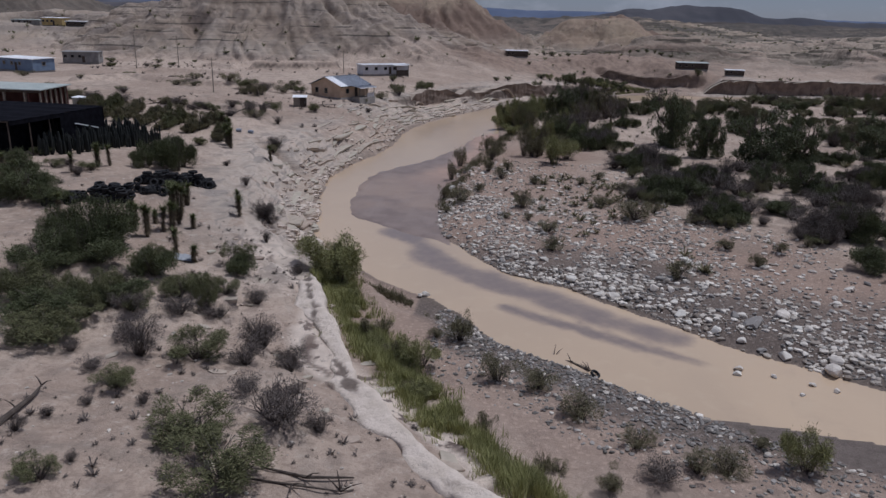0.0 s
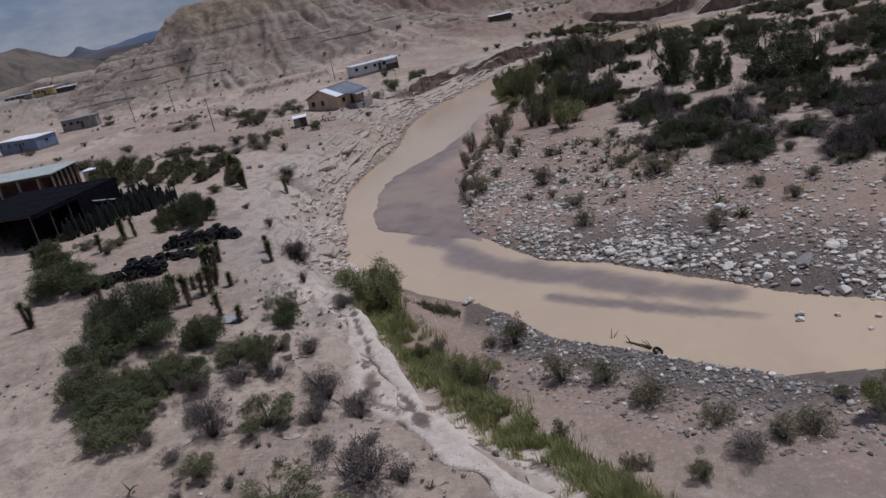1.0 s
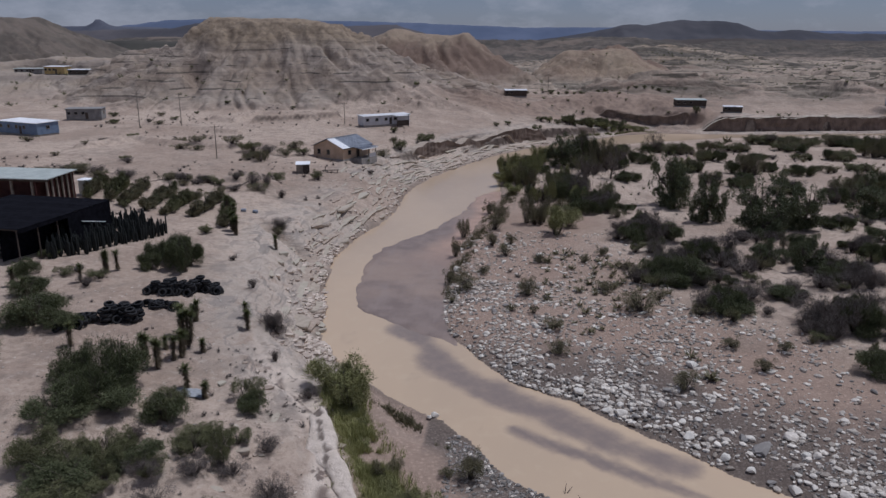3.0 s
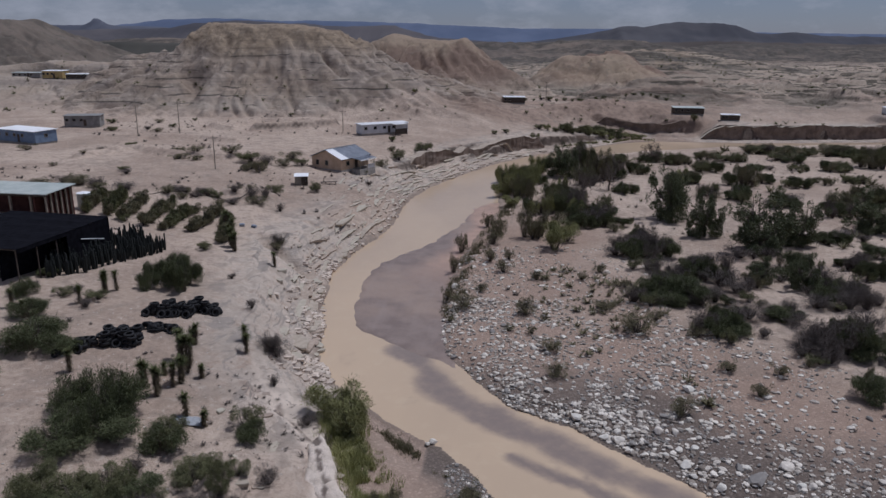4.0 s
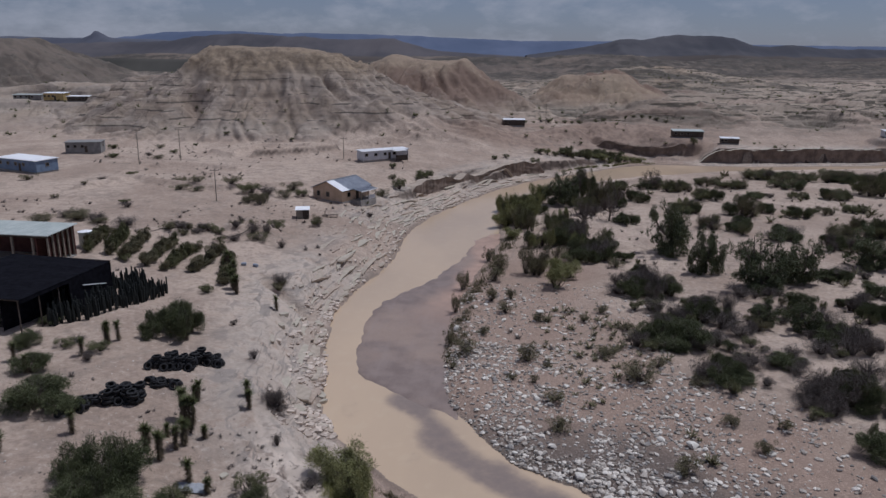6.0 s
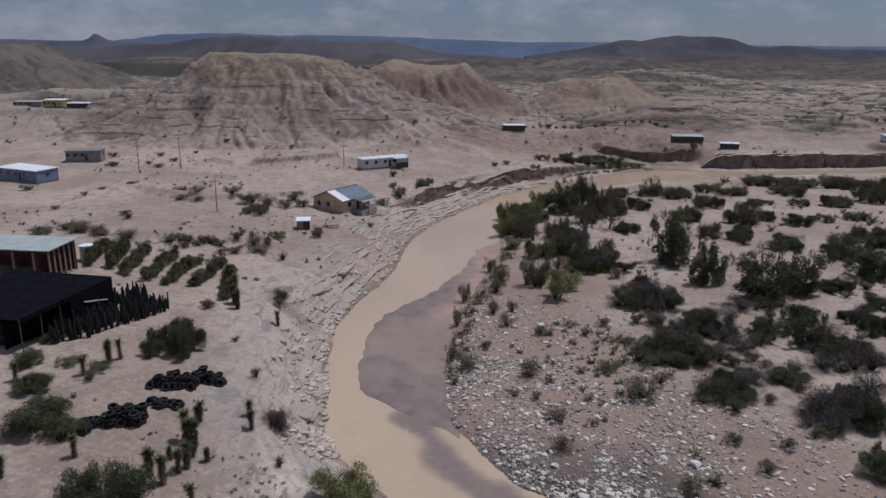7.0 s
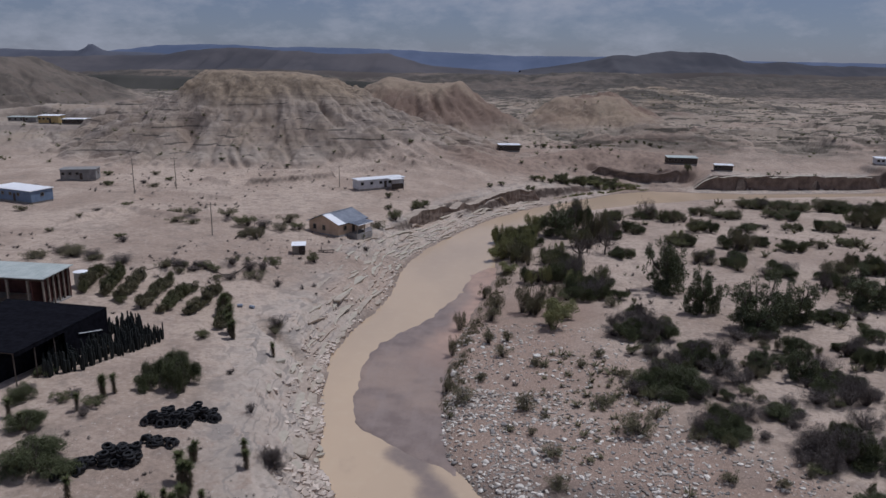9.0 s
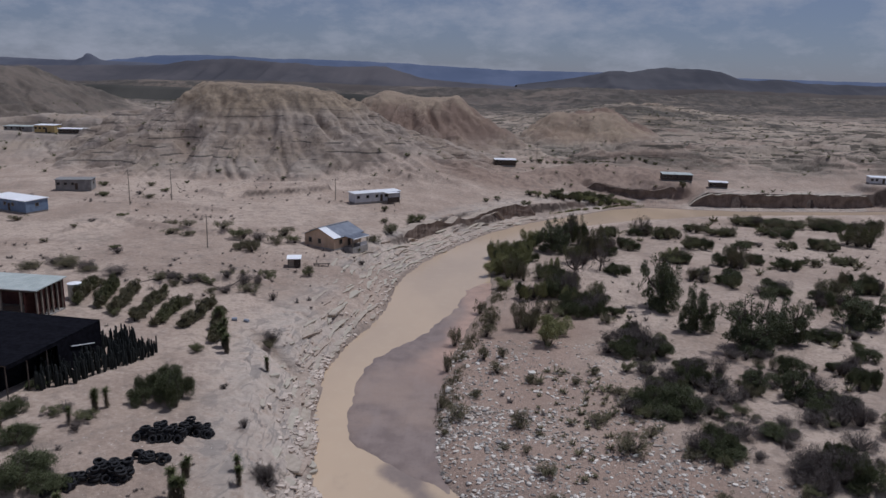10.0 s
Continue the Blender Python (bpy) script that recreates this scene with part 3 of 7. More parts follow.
def plain_material(name, dark, light, rough=0.9, metal=0.0, scale=3.0, bump=0.2, spec=0.3, by_object=False):
    """A surface of two tones with broad and fine variation."""
    k = Mat(name, rough, metal, spec)
    a, b = k.noise(scale, 5, 0.6), k.noise(scale * 7, 3, 0.6)
    c = k.mix(k.band(a, 0.32, 0.68), dark, light)
    mid = tuple(0.55 * v for v in dark)
    c = k.mix(k.math("MULTIPLY", k.band(b, 0.56, 0.75), 0.35), c, mid)
    if by_object:
        c = k.mix(k.math("MULTIPLY", k.random(), 0.45), c, tuple(1.5 * v if v < 0.4 else min(0.75, 1.2 * v) for v in light))
    k.color(c)
    if bump:
        k.bump(b, bump, 0.03)
    return k.m


def leaf_material(name, dark, light):
    k = Mat(name, 0.75, 0, 0.2)
    c = k.mix(k.island(), dark, light)
    c = k.mix(k.math("MULTIPLY", k.random(), 0.5), c, tuple(0.6 * (a + b) for a, b in zip(dark, light)))
    k.color(c)
    k.b.inputs["Subsurface Weight"].default_value = 0.0
    return k.m


GROUND, WATER, MUD = ground_material(), water_material(), mud_material()


# ---- mesh helpers ----
def link_mesh(name, bm, material, smooth_faces=False):
    me = bpy.data.meshes.new(name)
    bm.to_mesh(me)
    bm.free()
    if material:
        me.materials.append(material)
    if smooth_faces:
        me.polygons.foreach_set("use_smooth", [True] * len(me.polygons))
    return new(name, me)


def part(name, bm, material, parent, label="", smooth_faces=False):
    ob = link_mesh(name, bm, material, smooth_faces)
    ob.parent = parent
    if label:
        ob["label"] = label
    return ob


def thing(name, x, y, z, label, category, group="", turn=0.0):
    """An empty at the base of a thing, which its parts hang on."""
    ob = new(name)
    ob.empty_display_size = 0.2
    ob.matrix_basis = pose(x, y, z, 0, 0, turn)
    return tagged(ob, label, category, group)


def add_box(bm, size, at=(0, 0, 0), turn=None, bevel=0.0):
    m = Matrix.Translation(at)
    if turn is not None:
        m = m @ Euler([radians(a) for a in turn]).to_matrix().to_4x4()
    geo = bmesh.ops.create_cube(bm, size=1.0, matrix=m @ Matrix.Diagonal((*size, 1)))
    if bevel:
        edges = list({e for v in geo["verts"] for e in v.link_edges})
        bmesh.ops.bevel(bm, geom=edges, offset=bevel, segments=1, affect="EDGES")
    return bm


def box(size, at=(0, 0, 0), turn=None, bevel=0.0):
    return add_box(bmesh.new(), size, at, turn, bevel)


def add_tube(bm, points, radii, sides=6):
    """A tapered limb along points."""
    rings = []
    pts = [Vector(p) for p in points]
    for n, p in enumerate(pts):
        d = (pts[min(n + 1, len(pts) - 1)] - pts[max(n - 1, 0)]).normalized()
        q = d.to_track_quat("Z", "Y")
        rings.append([bm.verts.new(p + q @ Vector((math.cos(6.2832 * k / sides) * radii[n], math.sin(6.2832 * k / sides) * radii[n], 0)))
                      for k in range(sides)])
    for a, b in zip(rings[:-1], rings[1:]):
        for k in range(sides):
            bm.faces.new((a[k], a[(k + 1) % sides], b[(k + 1) % sides], b[k]))
    bm.faces.new(rings[-1])
    bm.faces.new(list(reversed(rings[0])))
    return bm


def prism(outline, depth, axis="y"):
    """A closed outline in x and z, drawn out along y."""
    bm = bmesh.new()
    front = [bm.verts.new((x, -depth / 2, z)) for x, z in outline]
    rear = [bm.verts.new((x, depth / 2, z)) for x, z in outline]
    bm.faces.new(front)
    bm.faces.new(list(reversed(rear)))
    n = len(outline)
    for k in range(n):
        bm.faces.new((front[k], rear[k], rear[(k + 1) % n], front[(k + 1) % n]))
    bmesh.ops.recalc_face_normals(bm, faces=bm.faces)
    return bm


def mesh_from(name, verts, faces, material, smooth_faces=False):
    me = bpy.data.meshes.new(name)
    me.from_pydata(verts, [], faces)
    me.materials.append(material)
    if smooth_faces:
        me.polygons.foreach_set("use_smooth", [True] * len(me.polygons))
    return me


# ---- ground, water, bars ----
def build_ground():
    rows, y = [], -70.0
    while y < 4950:
        rows.append(y)
        y += (0.7 if 238 < y < 335 else max(0.36, 0.0044 * max(y, 0))) if y > 5 else 3.0
    ys = np.array(rows)
    u = np.linspace(-1, 1, 700)
    wide = 75 + 0.82 * np.maximum(ys, 0)
    xx = u[None, :] * wide[:, None]
    yy = np.repeat(ys[:, None], len(u), 1)
    z, masks = land(xx.ravel(), yy.ravel())
    fx, fy = xx.ravel(), yy.ravel()
    patch = fractal(fx / 110, fy / 38, 95, 4)
    dense = np.maximum(1 - smooth(-160, 40, fx), smooth(720, 950, fy + 0.3 * fx))
    masks["scrub"] = smooth(420, 640, fy) * smooth(-0.02, 0.14, patch - 0.05 + 0.5 * dense + 0.7 * smooth(1000, 1500, fy))
    masks["distant"] = smooth(640, 860, fy + 0.25 * np.abs(fx) + 60 * patch)
    co = np.stack([fx, fy, z], 1)
    r, c = len(ys), len(u)
    zz = z.reshape(r, c)
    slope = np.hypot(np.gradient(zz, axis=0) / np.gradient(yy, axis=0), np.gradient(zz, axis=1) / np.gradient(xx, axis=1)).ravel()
    # steep ground only; drives the painted shade of the cut banks
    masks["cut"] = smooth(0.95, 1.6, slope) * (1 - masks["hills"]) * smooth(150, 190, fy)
    i = (np.arange(r - 1)[:, None] * c + np.arange(c - 1)[None, :]).ravel()
    faces = np.stack([i, i + 1, i + 1 + c, i + c], 1)
    me = bpy.data.meshes.new("ground")
    me.vertices.add(len(co))
    me.vertices.foreach_set("co", co.ravel())
    me.loops.add(faces.size)
    me.loops.foreach_set("vertex_index", faces.ravel().astype(np.int32))
    me.polygons.add(len(faces))
    me.polygons.foreach_set("loop_start", np.arange(0, faces.size, 4, dtype=np.int32))
    me.polygons.foreach_set("use_smooth", np.ones(len(faces), bool))
    me.update(calc_edges=True)
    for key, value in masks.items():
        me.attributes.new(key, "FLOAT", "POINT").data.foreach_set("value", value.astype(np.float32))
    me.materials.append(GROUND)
    return tagged(new("ground", me), "pale dry desert ground with rock ledges and gravel", "ground", kind="structure")


build_ground()


SHOAL = [(-2.6, 75.6), (-0.4, 71.8), (1.8, 68.0), (4.0, 63.8), (8.6, 59.4), (12.8, 56.0), (17.8, 51.8), (22.6, 48.2)]
STREAK = [(9.5, 53.5), (13.0, 51.0), (16.5, 48.8), (20.0, 46.6), (24.0, 44.2)]


def gap_to(points, x, y):
    return np.abs(shore(points, x, y)[0])


def corridor(name, left, right, z, material, label, across=26):
    """A level sheet between two lines that are walked together, with plumes of grey silt over the shoals."""
    a, b = np.array(left), np.array(right)
    v = np.linspace(0, 1, across)
    p = a[:, None] + (b - a)[:, None] * v[None, :, None]
    x, y = p[..., 0].ravel(), p[..., 1].ravel()
    wave = fractal(x / 5.0, y / 5.0, 131, 3)
    silt = (1 - smooth(0.7, 3.3, gap_to(SHOAL, x, y) + 1.4 * wave)) * 0.85
    silt = np.maximum(silt, (1 - smooth(0.2, 1.7, gap_to(STREAK, x, y) + 0.8 * wave)) * 0.9)
    silt = np.maximum(silt, 0.25 * smooth(0.15, 0.5, fractal(x / 3.0, y / 9.0, 135, 3)) * (y < 75))
    n = len(a)
    faces = [(i * across + j, i * across + j + 1, (i + 1) * across + j + 1, (i + 1) * across + j) for i in range(n - 1) for j in range(across - 1)]
    me = mesh_from(name, [(float(i), float(j), z) for i, j in zip(x, y)], faces, material, True)
    me.attributes.new("silt", "FLOAT", "POINT").data.foreach_set("value", silt.astype(np.float32))
    if me.polygons[0].normal.z < 0:
        me.flip_normals()
    return tagged(new(name, me), label, "water", kind="structure")


def widened(points, out):
    """The line moved sideways by out metres (to its left)."""
    p = np.array(points, float)
    d = np.gradient(p, axis=0)
    n = np.stack([-d[:, 1], d[:, 0]], 1) / np.hypot(d[:, 0], d[:, 1])[:, None]
    return [tuple(v) for v in p + out * n]


def resampled(points, at):
    p = np.array(points, float)
    s = np.r_[0, np.cumsum(np.hypot(*np.diff(p, axis=0).T))]
    return [(float(np.interp(t * s[-1], s, p[:, 0])), float(np.interp(t * s[-1], s, p[:, 1]))) for t in at]


_at = np.r_[np.linspace(0, 0.36, 60), np.linspace(0.3605, 0.62, 520), np.linspace(0.621, 1, 60)]
corridor("river_water", resampled(widened(LEFT_SHORE, 3.0), _at), resampled(widened(RIGHT_SHORE, -3.0), _at), 0.0, WATER,
         "shallow tan muddy river water with faint ripples")


def bar(name, left, right, rise, label, seed, ragged=0.7):
    """A low mud bar between two lines, sinking under the water at its rim."""
    n, m = 150, 44
    a, b = np.array(resampled(left, np.linspace(0, 1, n))), np.array(resampled(right, np.linspace(0, 1, n)))
    v = np.linspace(0, 1, m)
    p = a[:, None] + (b - a)[:, None] * v[None, :, None]
    x, y = p[..., 0].ravel(), p[..., 1].ravel()
    t = np.repeat(np.linspace(0, 1, n)[:, None], m, 1).ravel()
    vv = np.repeat(v[None, :], n, 0).ravel()
    wide = np.hypot(*(b - a).T)[:, None].repeat(m, 1).ravel()
    edge = np.minimum(vv, 1 - vv) * wide
    ends = np.minimum(t, 1 - t) * 60
    d = np.minimum(edge, ends) + ragged * fractal(x / 2.2, y / 2.2, seed, 3)
    dry = smooth(0.30, 0.62, vv + 0.22 * fractal(x / 4.0, y / 9.0, seed + 8, 3) + 0.45 * smooth(0.62, 0.95, t)) * smooth(0.25, 0.5, t)
    z = -0.22 + (0.22 + rise) * smooth(0.0, 2.2, d) + 0.035 * fractal(x / 1.5, y / 1.5, seed + 4, 3) * smooth(1, 4, d)
    faces = [(i * m + j, i * m + j + 1, (i + 1) * m + j + 1, (i + 1) * m + j) for i in range(n - 1) for j in range(m - 1)]
    me = mesh_from(name, [tuple(q) for q in np.stack([x, y, z], 1)], faces, MUD, True)
    me.attributes.new("dry", "FLOAT", "POINT").data.foreach_set("value", dry.astype(np.float32))
    ob = tagged(new(name, me), label, "sandbar", kind="structure")
    return ob


bar("mud_bar", [(-8.4, 80.0), (-10.8, 83.5), (-12.2, 90.0), (-12.9, 101.6), (-11.9, 109.6), (-7.9, 117.2), (-4.6, 123.3), (0.6, 140.1), (1.8, 151.2), (6.4, 159.5)],
    [(4.5, 68.0), (5.0, 75.5), (4.8, 81.0), (3.8, 89.0), (3.5, 98.7), (4.2, 107.7), (5.4, 120.0), (10.5, 141.0), (13.0, 158.0)], 0.10,
    "wet brown mud bar lying beside the muddy water", 5)

# ---- where plants stand: x, y, width, height ----
NEAR_GREEN = [
    (-5.5, 22.2, 4.1, 1.9), (-2.9, 19.0, 4.4, 2.0), (-9.9, 18.0, 1.9, 1.4), (-8.9, 31.6, 3.6, 2.5), (-12.2, 40.2, 5.5, 2.8),
    (-18.5, 36.1, 5.5, 3.1), (-18.0, 31.0, 4.3, 1.8), (-17.6, 44.5, 3.0, 2.6), (-12.4, 48.6, 2.7, 2.7), (-21.6, 35.2, 3.9, 3.1),
    (-11.4, 27.1, 2.4, 1.6),
]
NEAR_DRY = [
    (-1.8, 24.4, 4.1, 2.9), (-12.0, 31.1, 2.3, 2.5), (-6.2, 35.3, 2.7, 2.1), (-3.8, 33.3, 2.0, 1.2), (-14.9, 36.0, 2.2, 1.8),
    (-15.5, 65.8, 2.6, 2.3), (-13.6, 28.9, 1.6, 0.9), (-4.7, 28.4, 1.8, 1.2), (0.1, 25.2, 1.7, 1.4), (-11.8, 25.4, 0.9, 0.7),
    (-12.8, 23.7, 0.8, 0.7), (-6.9, 27.7, 0.7, 0.7), (-9.1, 25.9, 0.9, 0.9), (-2.2, 29.4, 1.2, 0.9), (-13.2, 21.8, 1.0, 1.0),
    (-9.4, 19.9, 0.7, 0.6),
]
MESQUITES = [
    (-23.2, 44.4, 8.6, 5.4), (-36.1, 56.2, 5.2, 3.9), (-31.5, 77.0, 8.0, 5.7),
]
BANK_GREEN = [
    (-5.7, 54.2, 5.0, 4.5), (-5.0, 53.0, 3.4, 4.2), (-6.6, 55.0, 3.2, 3.4), (3.7, 38.7, 2.5, 2.7), (26.3, 29.9, 2.5, 2.9),
]
BANK_BRUSH = [
    (6.1, 44.4, 2.3, 2.8), (9.0, 37.7, 2.4, 2.2), (11.8, 37.2, 2.4, 2.0), (14.2, 33.7, 2.7, 2.1), (17.1, 31.3, 2.1, 1.6),
    (20.0, 28.9, 1.8, 1.5), (21.7, 29.0, 2.3, 2.0), (11.5, 27.9, 1.0, 1.5), (17.9, 27.5, 2.6, 1.3), (0.4, 44.9, 1.3, 1.3),
    (4.3, 44.6, 1.3, 1.1), (15.0, 26.6, 1.7, 1.4), (1.9, 40.1, 1.6, 1.6), (8.4, 31.6, 1.1, 1.3), (12.4, 28.2, 1.2, 0.8),
    (24.5, 32.6, 1.3, 1.0), (-0.7, 43.6, 1.3, 1.9),
]
TREES = [
    (41.2, 138.0, 8.6, 12.3), (44.9, 124.7, 6.2, 9.8), (51.4, 114.5, 9.7, 10.3), (58.9, 119.5, 7.1, 8.6), (25.2, 186.0, 9.1, 9.7),
    (50.8, 96.8, 4.6, 5.9), (45.7, 98.8, 4.0, 4.4), (75.2, 129.1, 9.1, 8.1),
]
THICKET = [
    (61.0, 156.9, 8.0, 6.1), (32.2, 111.1, 10.4, 5.2), (32.4, 91.0, 10.2, 5.3), (35.5, 79.2, 7.7, 4.5), (40.0, 99.4, 7.7, 5.7),
    (54.7, 90.2, 9.2, 5.2), (46.4, 73.1, 8.6, 5.9), (66.0, 121.4, 6.9, 3.4), (74.9, 141.0, 6.6, 5.0), (25.0, 133.6, 8.6, 6.4),
    (23.3, 144.3, 10.4, 6.9), (28.2, 133.8, 8.1, 4.8), (63.0, 101.6, 5.7, 4.9), (45.4, 64.2, 4.4, 4.4), (49.7, 88.5, 4.4, 2.9),
    (43.3, 84.5, 4.2, 2.8),
]
FAR_SHRUBS = [
    (38.0, 163.5, 6.4, 3.6), (35.5, 182.5, 8.9, 7.2), (45.4, 190.3, 8.9, 4.7), (63.2, 191.9, 9.2, 4.8), (80.1, 172.3, 8.0, 3.5),
    (109.9, 201.1, 10.7, 7.7), (75.5, 193.8, 5.2, 3.3), (86.6, 153.3, 8.3, 5.9), (57.5, 205.3, 7.9, 4.0), (76.3, 210.9, 9.7, 4.0),
    (92.7, 212.6, 11.4, 4.1), (98.0, 195.7, 9.0, 4.5), (34.1, 205.7, 6.4, 5.6), (97.0, 228.3, 13.9, 3.1), (115.0, 227.4, 13.8, 3.8),
    (54.6, 174.8, 8.2, 4.1), (73.0, 176.3, 5.5, 3.4),
]
GREEN_SHRUBS = [
    (13.6, 162.9, 10.6, 7.3), (17.7, 115.1, 5.2, 5.5), (10.6, 179.8, 5.7, 5.7), (19.0, 191.7, 4.5, 6.0),
]
BAR_BRUSH = [
    (14.9, 123.5, 5.8, 6.5), (11.9, 85.2, 2.8, 3.0), (4.0, 87.5, 3.1, 2.2), (7.0, 108.7, 2.3, 2.7), (14.5, 67.4, 2.5, 1.9),
    (22.2, 87.3, 2.9, 1.8), (25.0, 78.7, 4.3, 3.0), (34.5, 64.5, 2.0, 1.8), (7.4, 119.1, 3.4, 2.9), (1.4, 104.9, 1.8, 3.5),
    (2.1, 116.4, 2.4, 4.3), (5.9, 94.3, 2.0, 1.6), (9.2, 102.9, 2.6, 2.1), (10.1, 109.7, 1.8, 2.3), (14.1, 99.5, 2.1, 1.8),
    (25.7, 59.9, 2.7, 2.1), (14.4, 73.9, 2.6, 1.6),
]
BAR_TUFTS = [
    (31.7, 78.3, 2.3, 1.7), (38.1, 69.2, 1.8, 1.5), (28.0, 83.7, 2.1, 1.8), (26.3, 96.4, 2.0, 1.6), (23.6, 103.4, 2.1, 1.7),
    (8.4, 126.4, 3.1, 3.6), (6.2, 134.0, 2.7, 3.3), (1.3, 91.7, 1.6, 2.3), (2.2, 84.0, 1.3, 1.1), (32.9, 70.1, 2.1, 1.5),
    (9.7, 79.6, 1.4, 1.0), (20.7, 99.8, 1.7, 1.5), (14.3, 83.4, 1.3, 1.1), (12.4, 78.9, 1.2, 1.2),
]
TERRACE_SCRUB = [
    (-44.0, 148.0, 6.3, 4.3), (-39.5, 155.7, 4.5, 3.3), (-72.1, 127.7, 4.5, 3.0), (-20.1, 169.8, 4.3, 3.7), (-25.6, 102.0, 3.1, 2.4),
    (-22.3, 158.8, 2.6, 1.9), (-65.1, 158.3, 4.4, 1.8), (-60.6, 157.1, 4.3, 1.8), (-105.7, 205.4, 3.6, 1.7), (-20.3, 190.5, 2.7, 2.7),
    (-28.3, 138.3, 2.8, 2.3), (-69.7, 142.6, 2.6, 1.6), (-66.6, 125.6, 4.2, 2.3), (-76.8, 126.3, 3.2, 2.1), (-105.7, 165.2, 4.1, 2.4),
    (-74.6, 115.4, 3.9, 2.4), (-34.2, 95.1, 1.8, 1.1),
]
BEND_SCRUB = [
    (-113.1, 220.5, 3.2, 1.6), (-103.7, 202.5, 2.9, 1.5), (32.5, 255.4, 5.9, 3.2), (38.8, 258.2, 6.0, 3.2), (44.5, 263.6, 8.1, 2.8),
    (51.0, 266.6, 8.2, 2.5), (-21.9, 203.0, 2.2, 1.9), (6.9, 234.4, 2.2, 1.5), (10.6, 238.3, 2.2, 1.5), (20.1, 238.8, 3.4, 2.2),
    (-11.6, 197.1, 3.4, 2.5), (80.5, 276.8, 3.0, 3.0),
]
THICKET_GAPS = [
    (34.4, 111.1, 10.8, 5.0), (38.8, 104.3, 7.6, 5.1), (39.8, 96.6, 6.3, 4.7), (32.8, 90.1, 8.2, 3.7), (35.9, 81.0, 6.8, 3.7),
    (46.8, 101.0, 4.1, 4.1), (53.6, 105.9, 5.1, 6.0), (52.5, 93.8, 6.9, 3.8), (56.5, 91.1, 8.2, 4.5), (48.5, 76.9, 8.3, 5.1),
    (49.3, 72.8, 6.1, 4.9), (42.2, 73.7, 3.7, 3.1), (51.1, 110.9, 3.6, 3.1), (67.5, 122.3, 5.8, 3.4), (68.1, 111.9, 5.4, 4.5),
    (46.7, 110.7, 5.4, 3.6), (32.9, 121.9, 6.9, 3.9), (31.8, 132.8, 4.3, 3.7),
]
BEND_SHRUBS = [
    (30.2, 195.8, 9.2, 9.2), (34.0, 179.0, 7.0, 9.9), (52.9, 210.3, 9.8, 3.6), (60.3, 207.8, 8.1, 4.0), (71.0, 217.7, 10.1, 4.0),
    (90.1, 230.1, 12.4, 3.9), (101.1, 227.2, 12.2, 3.8), (111.9, 224.7, 10.3, 4.1), (124.2, 226.0, 10.3, 5.2), (66.2, 171.7, 8.0, 8.0),
    (68.1, 149.1, 9.4, 3.7), (55.0, 159.9, 6.3, 3.3), (78.4, 146.6, 9.2, 4.8), (89.1, 152.3, 5.9, 5.9), (89.0, 196.5, 6.1, 2.4),
    (86.4, 176.3, 5.5, 2.2), (79.4, 198.7, 6.2, 2.5), (95.5, 178.6, 6.9, 2.8), (98.1, 193.8, 3.7, 2.1), (42.8, 208.0, 8.1, 4.2),
]
SLOPE_MESQUITES = [
    (-24.2, 41.1, 4.8, 3.6), (-21.5, 43.5, 5.0, 3.4), (-16.0, 36.7, 3.7, 2.6), (-19.7, 33.8, 4.5, 2.4),
]
LEDGE_SCRUB = [
    (-40.8, 127.2, 3.1, 2.3), (-37.0, 125.1, 4.1, 3.3), (-34.7, 126.2, 3.1, 3.1), (-30.3, 120.6, 2.2, 2.2), (-45.0, 124.4, 4.1, 1.2),
    (-49.9, 123.6, 4.1, 1.2), (-41.8, 133.2, 2.2, 1.5), (-41.3, 119.8, 3.0, 1.6), (-46.4, 122.6, 3.0, 1.4), (-90.7, 214.6, 3.4, 1.7),
    (-95.6, 208.3, 3.3, 1.3), (-75.6, 129.7, 4.3, 2.1), (-71.5, 128.4, 5.3, 2.6), (-77.5, 124.1, 5.2, 2.5), (-32.0, 142.2, 2.5, 1.6),
    (-27.6, 135.8, 2.9, 2.2), (-19.9, 152.9, 2.5, 1.5),
]

BEND_THICKET = [
    (11.8, 171.3, 6.8, 6.1), (16.1, 175.9, 7.7, 6.0), (14.1, 158.3, 7.6, 5.7), (16.4, 142.4, 6.3, 4.7), (21.6, 157.9, 7.5, 6.0), 
    (30.2, 172.9, 7.5, 6.0), (23.6, 147.2, 8.2, 5.5), (22.8, 132.6, 8.6, 4.3), (27.5, 136.7, 8.8, 5.6), (39.7, 191.5, 6.7, 4.5), (54.3, 176.2, 7.6, 3.8)]
BEND_GREEN = [(9.9, 163.0, 5.0, 3.6), (11.0, 168.0, 6.0, 4.6), (14.0, 181.0, 6.0, 4.4), (18.5, 190.0, 6.0, 4.0), (11.0, 150.0, 4.0, 2.6), (20.2, 121.2, 4.9, 3.9), (24.0, 200.0, 6.0, 3.5)]
BARE_TREES = [(26.9, 157.7, 5.6, 8.4), (33.9, 166.6, 5.3, 7.6), (52.2, 209.8, 6.5, 7.0), (38.0, 182.0, 5.0, 6.5)]
DARK_LOW = [
    (31.0, 116.7, 10.4, 3.4), (34.5, 99.9, 9.0, 3.4), (36.6, 89.9, 8.9, 3.2), (39.9, 84.5, 6.3, 2.6), (44.7, 84.5, 7.7, 3.1), (54.6, 98.7, 7.2, 3.4), (62.6, 106.1, 7.7, 3.5), (43.6, 75.2, 6.3, 2.8),
    (50.2, 101.3, 4.9, 3.0), (41.4, 93.8, 6.2, 2.9), (52.9, 81.9, 6.1, 3.6)]
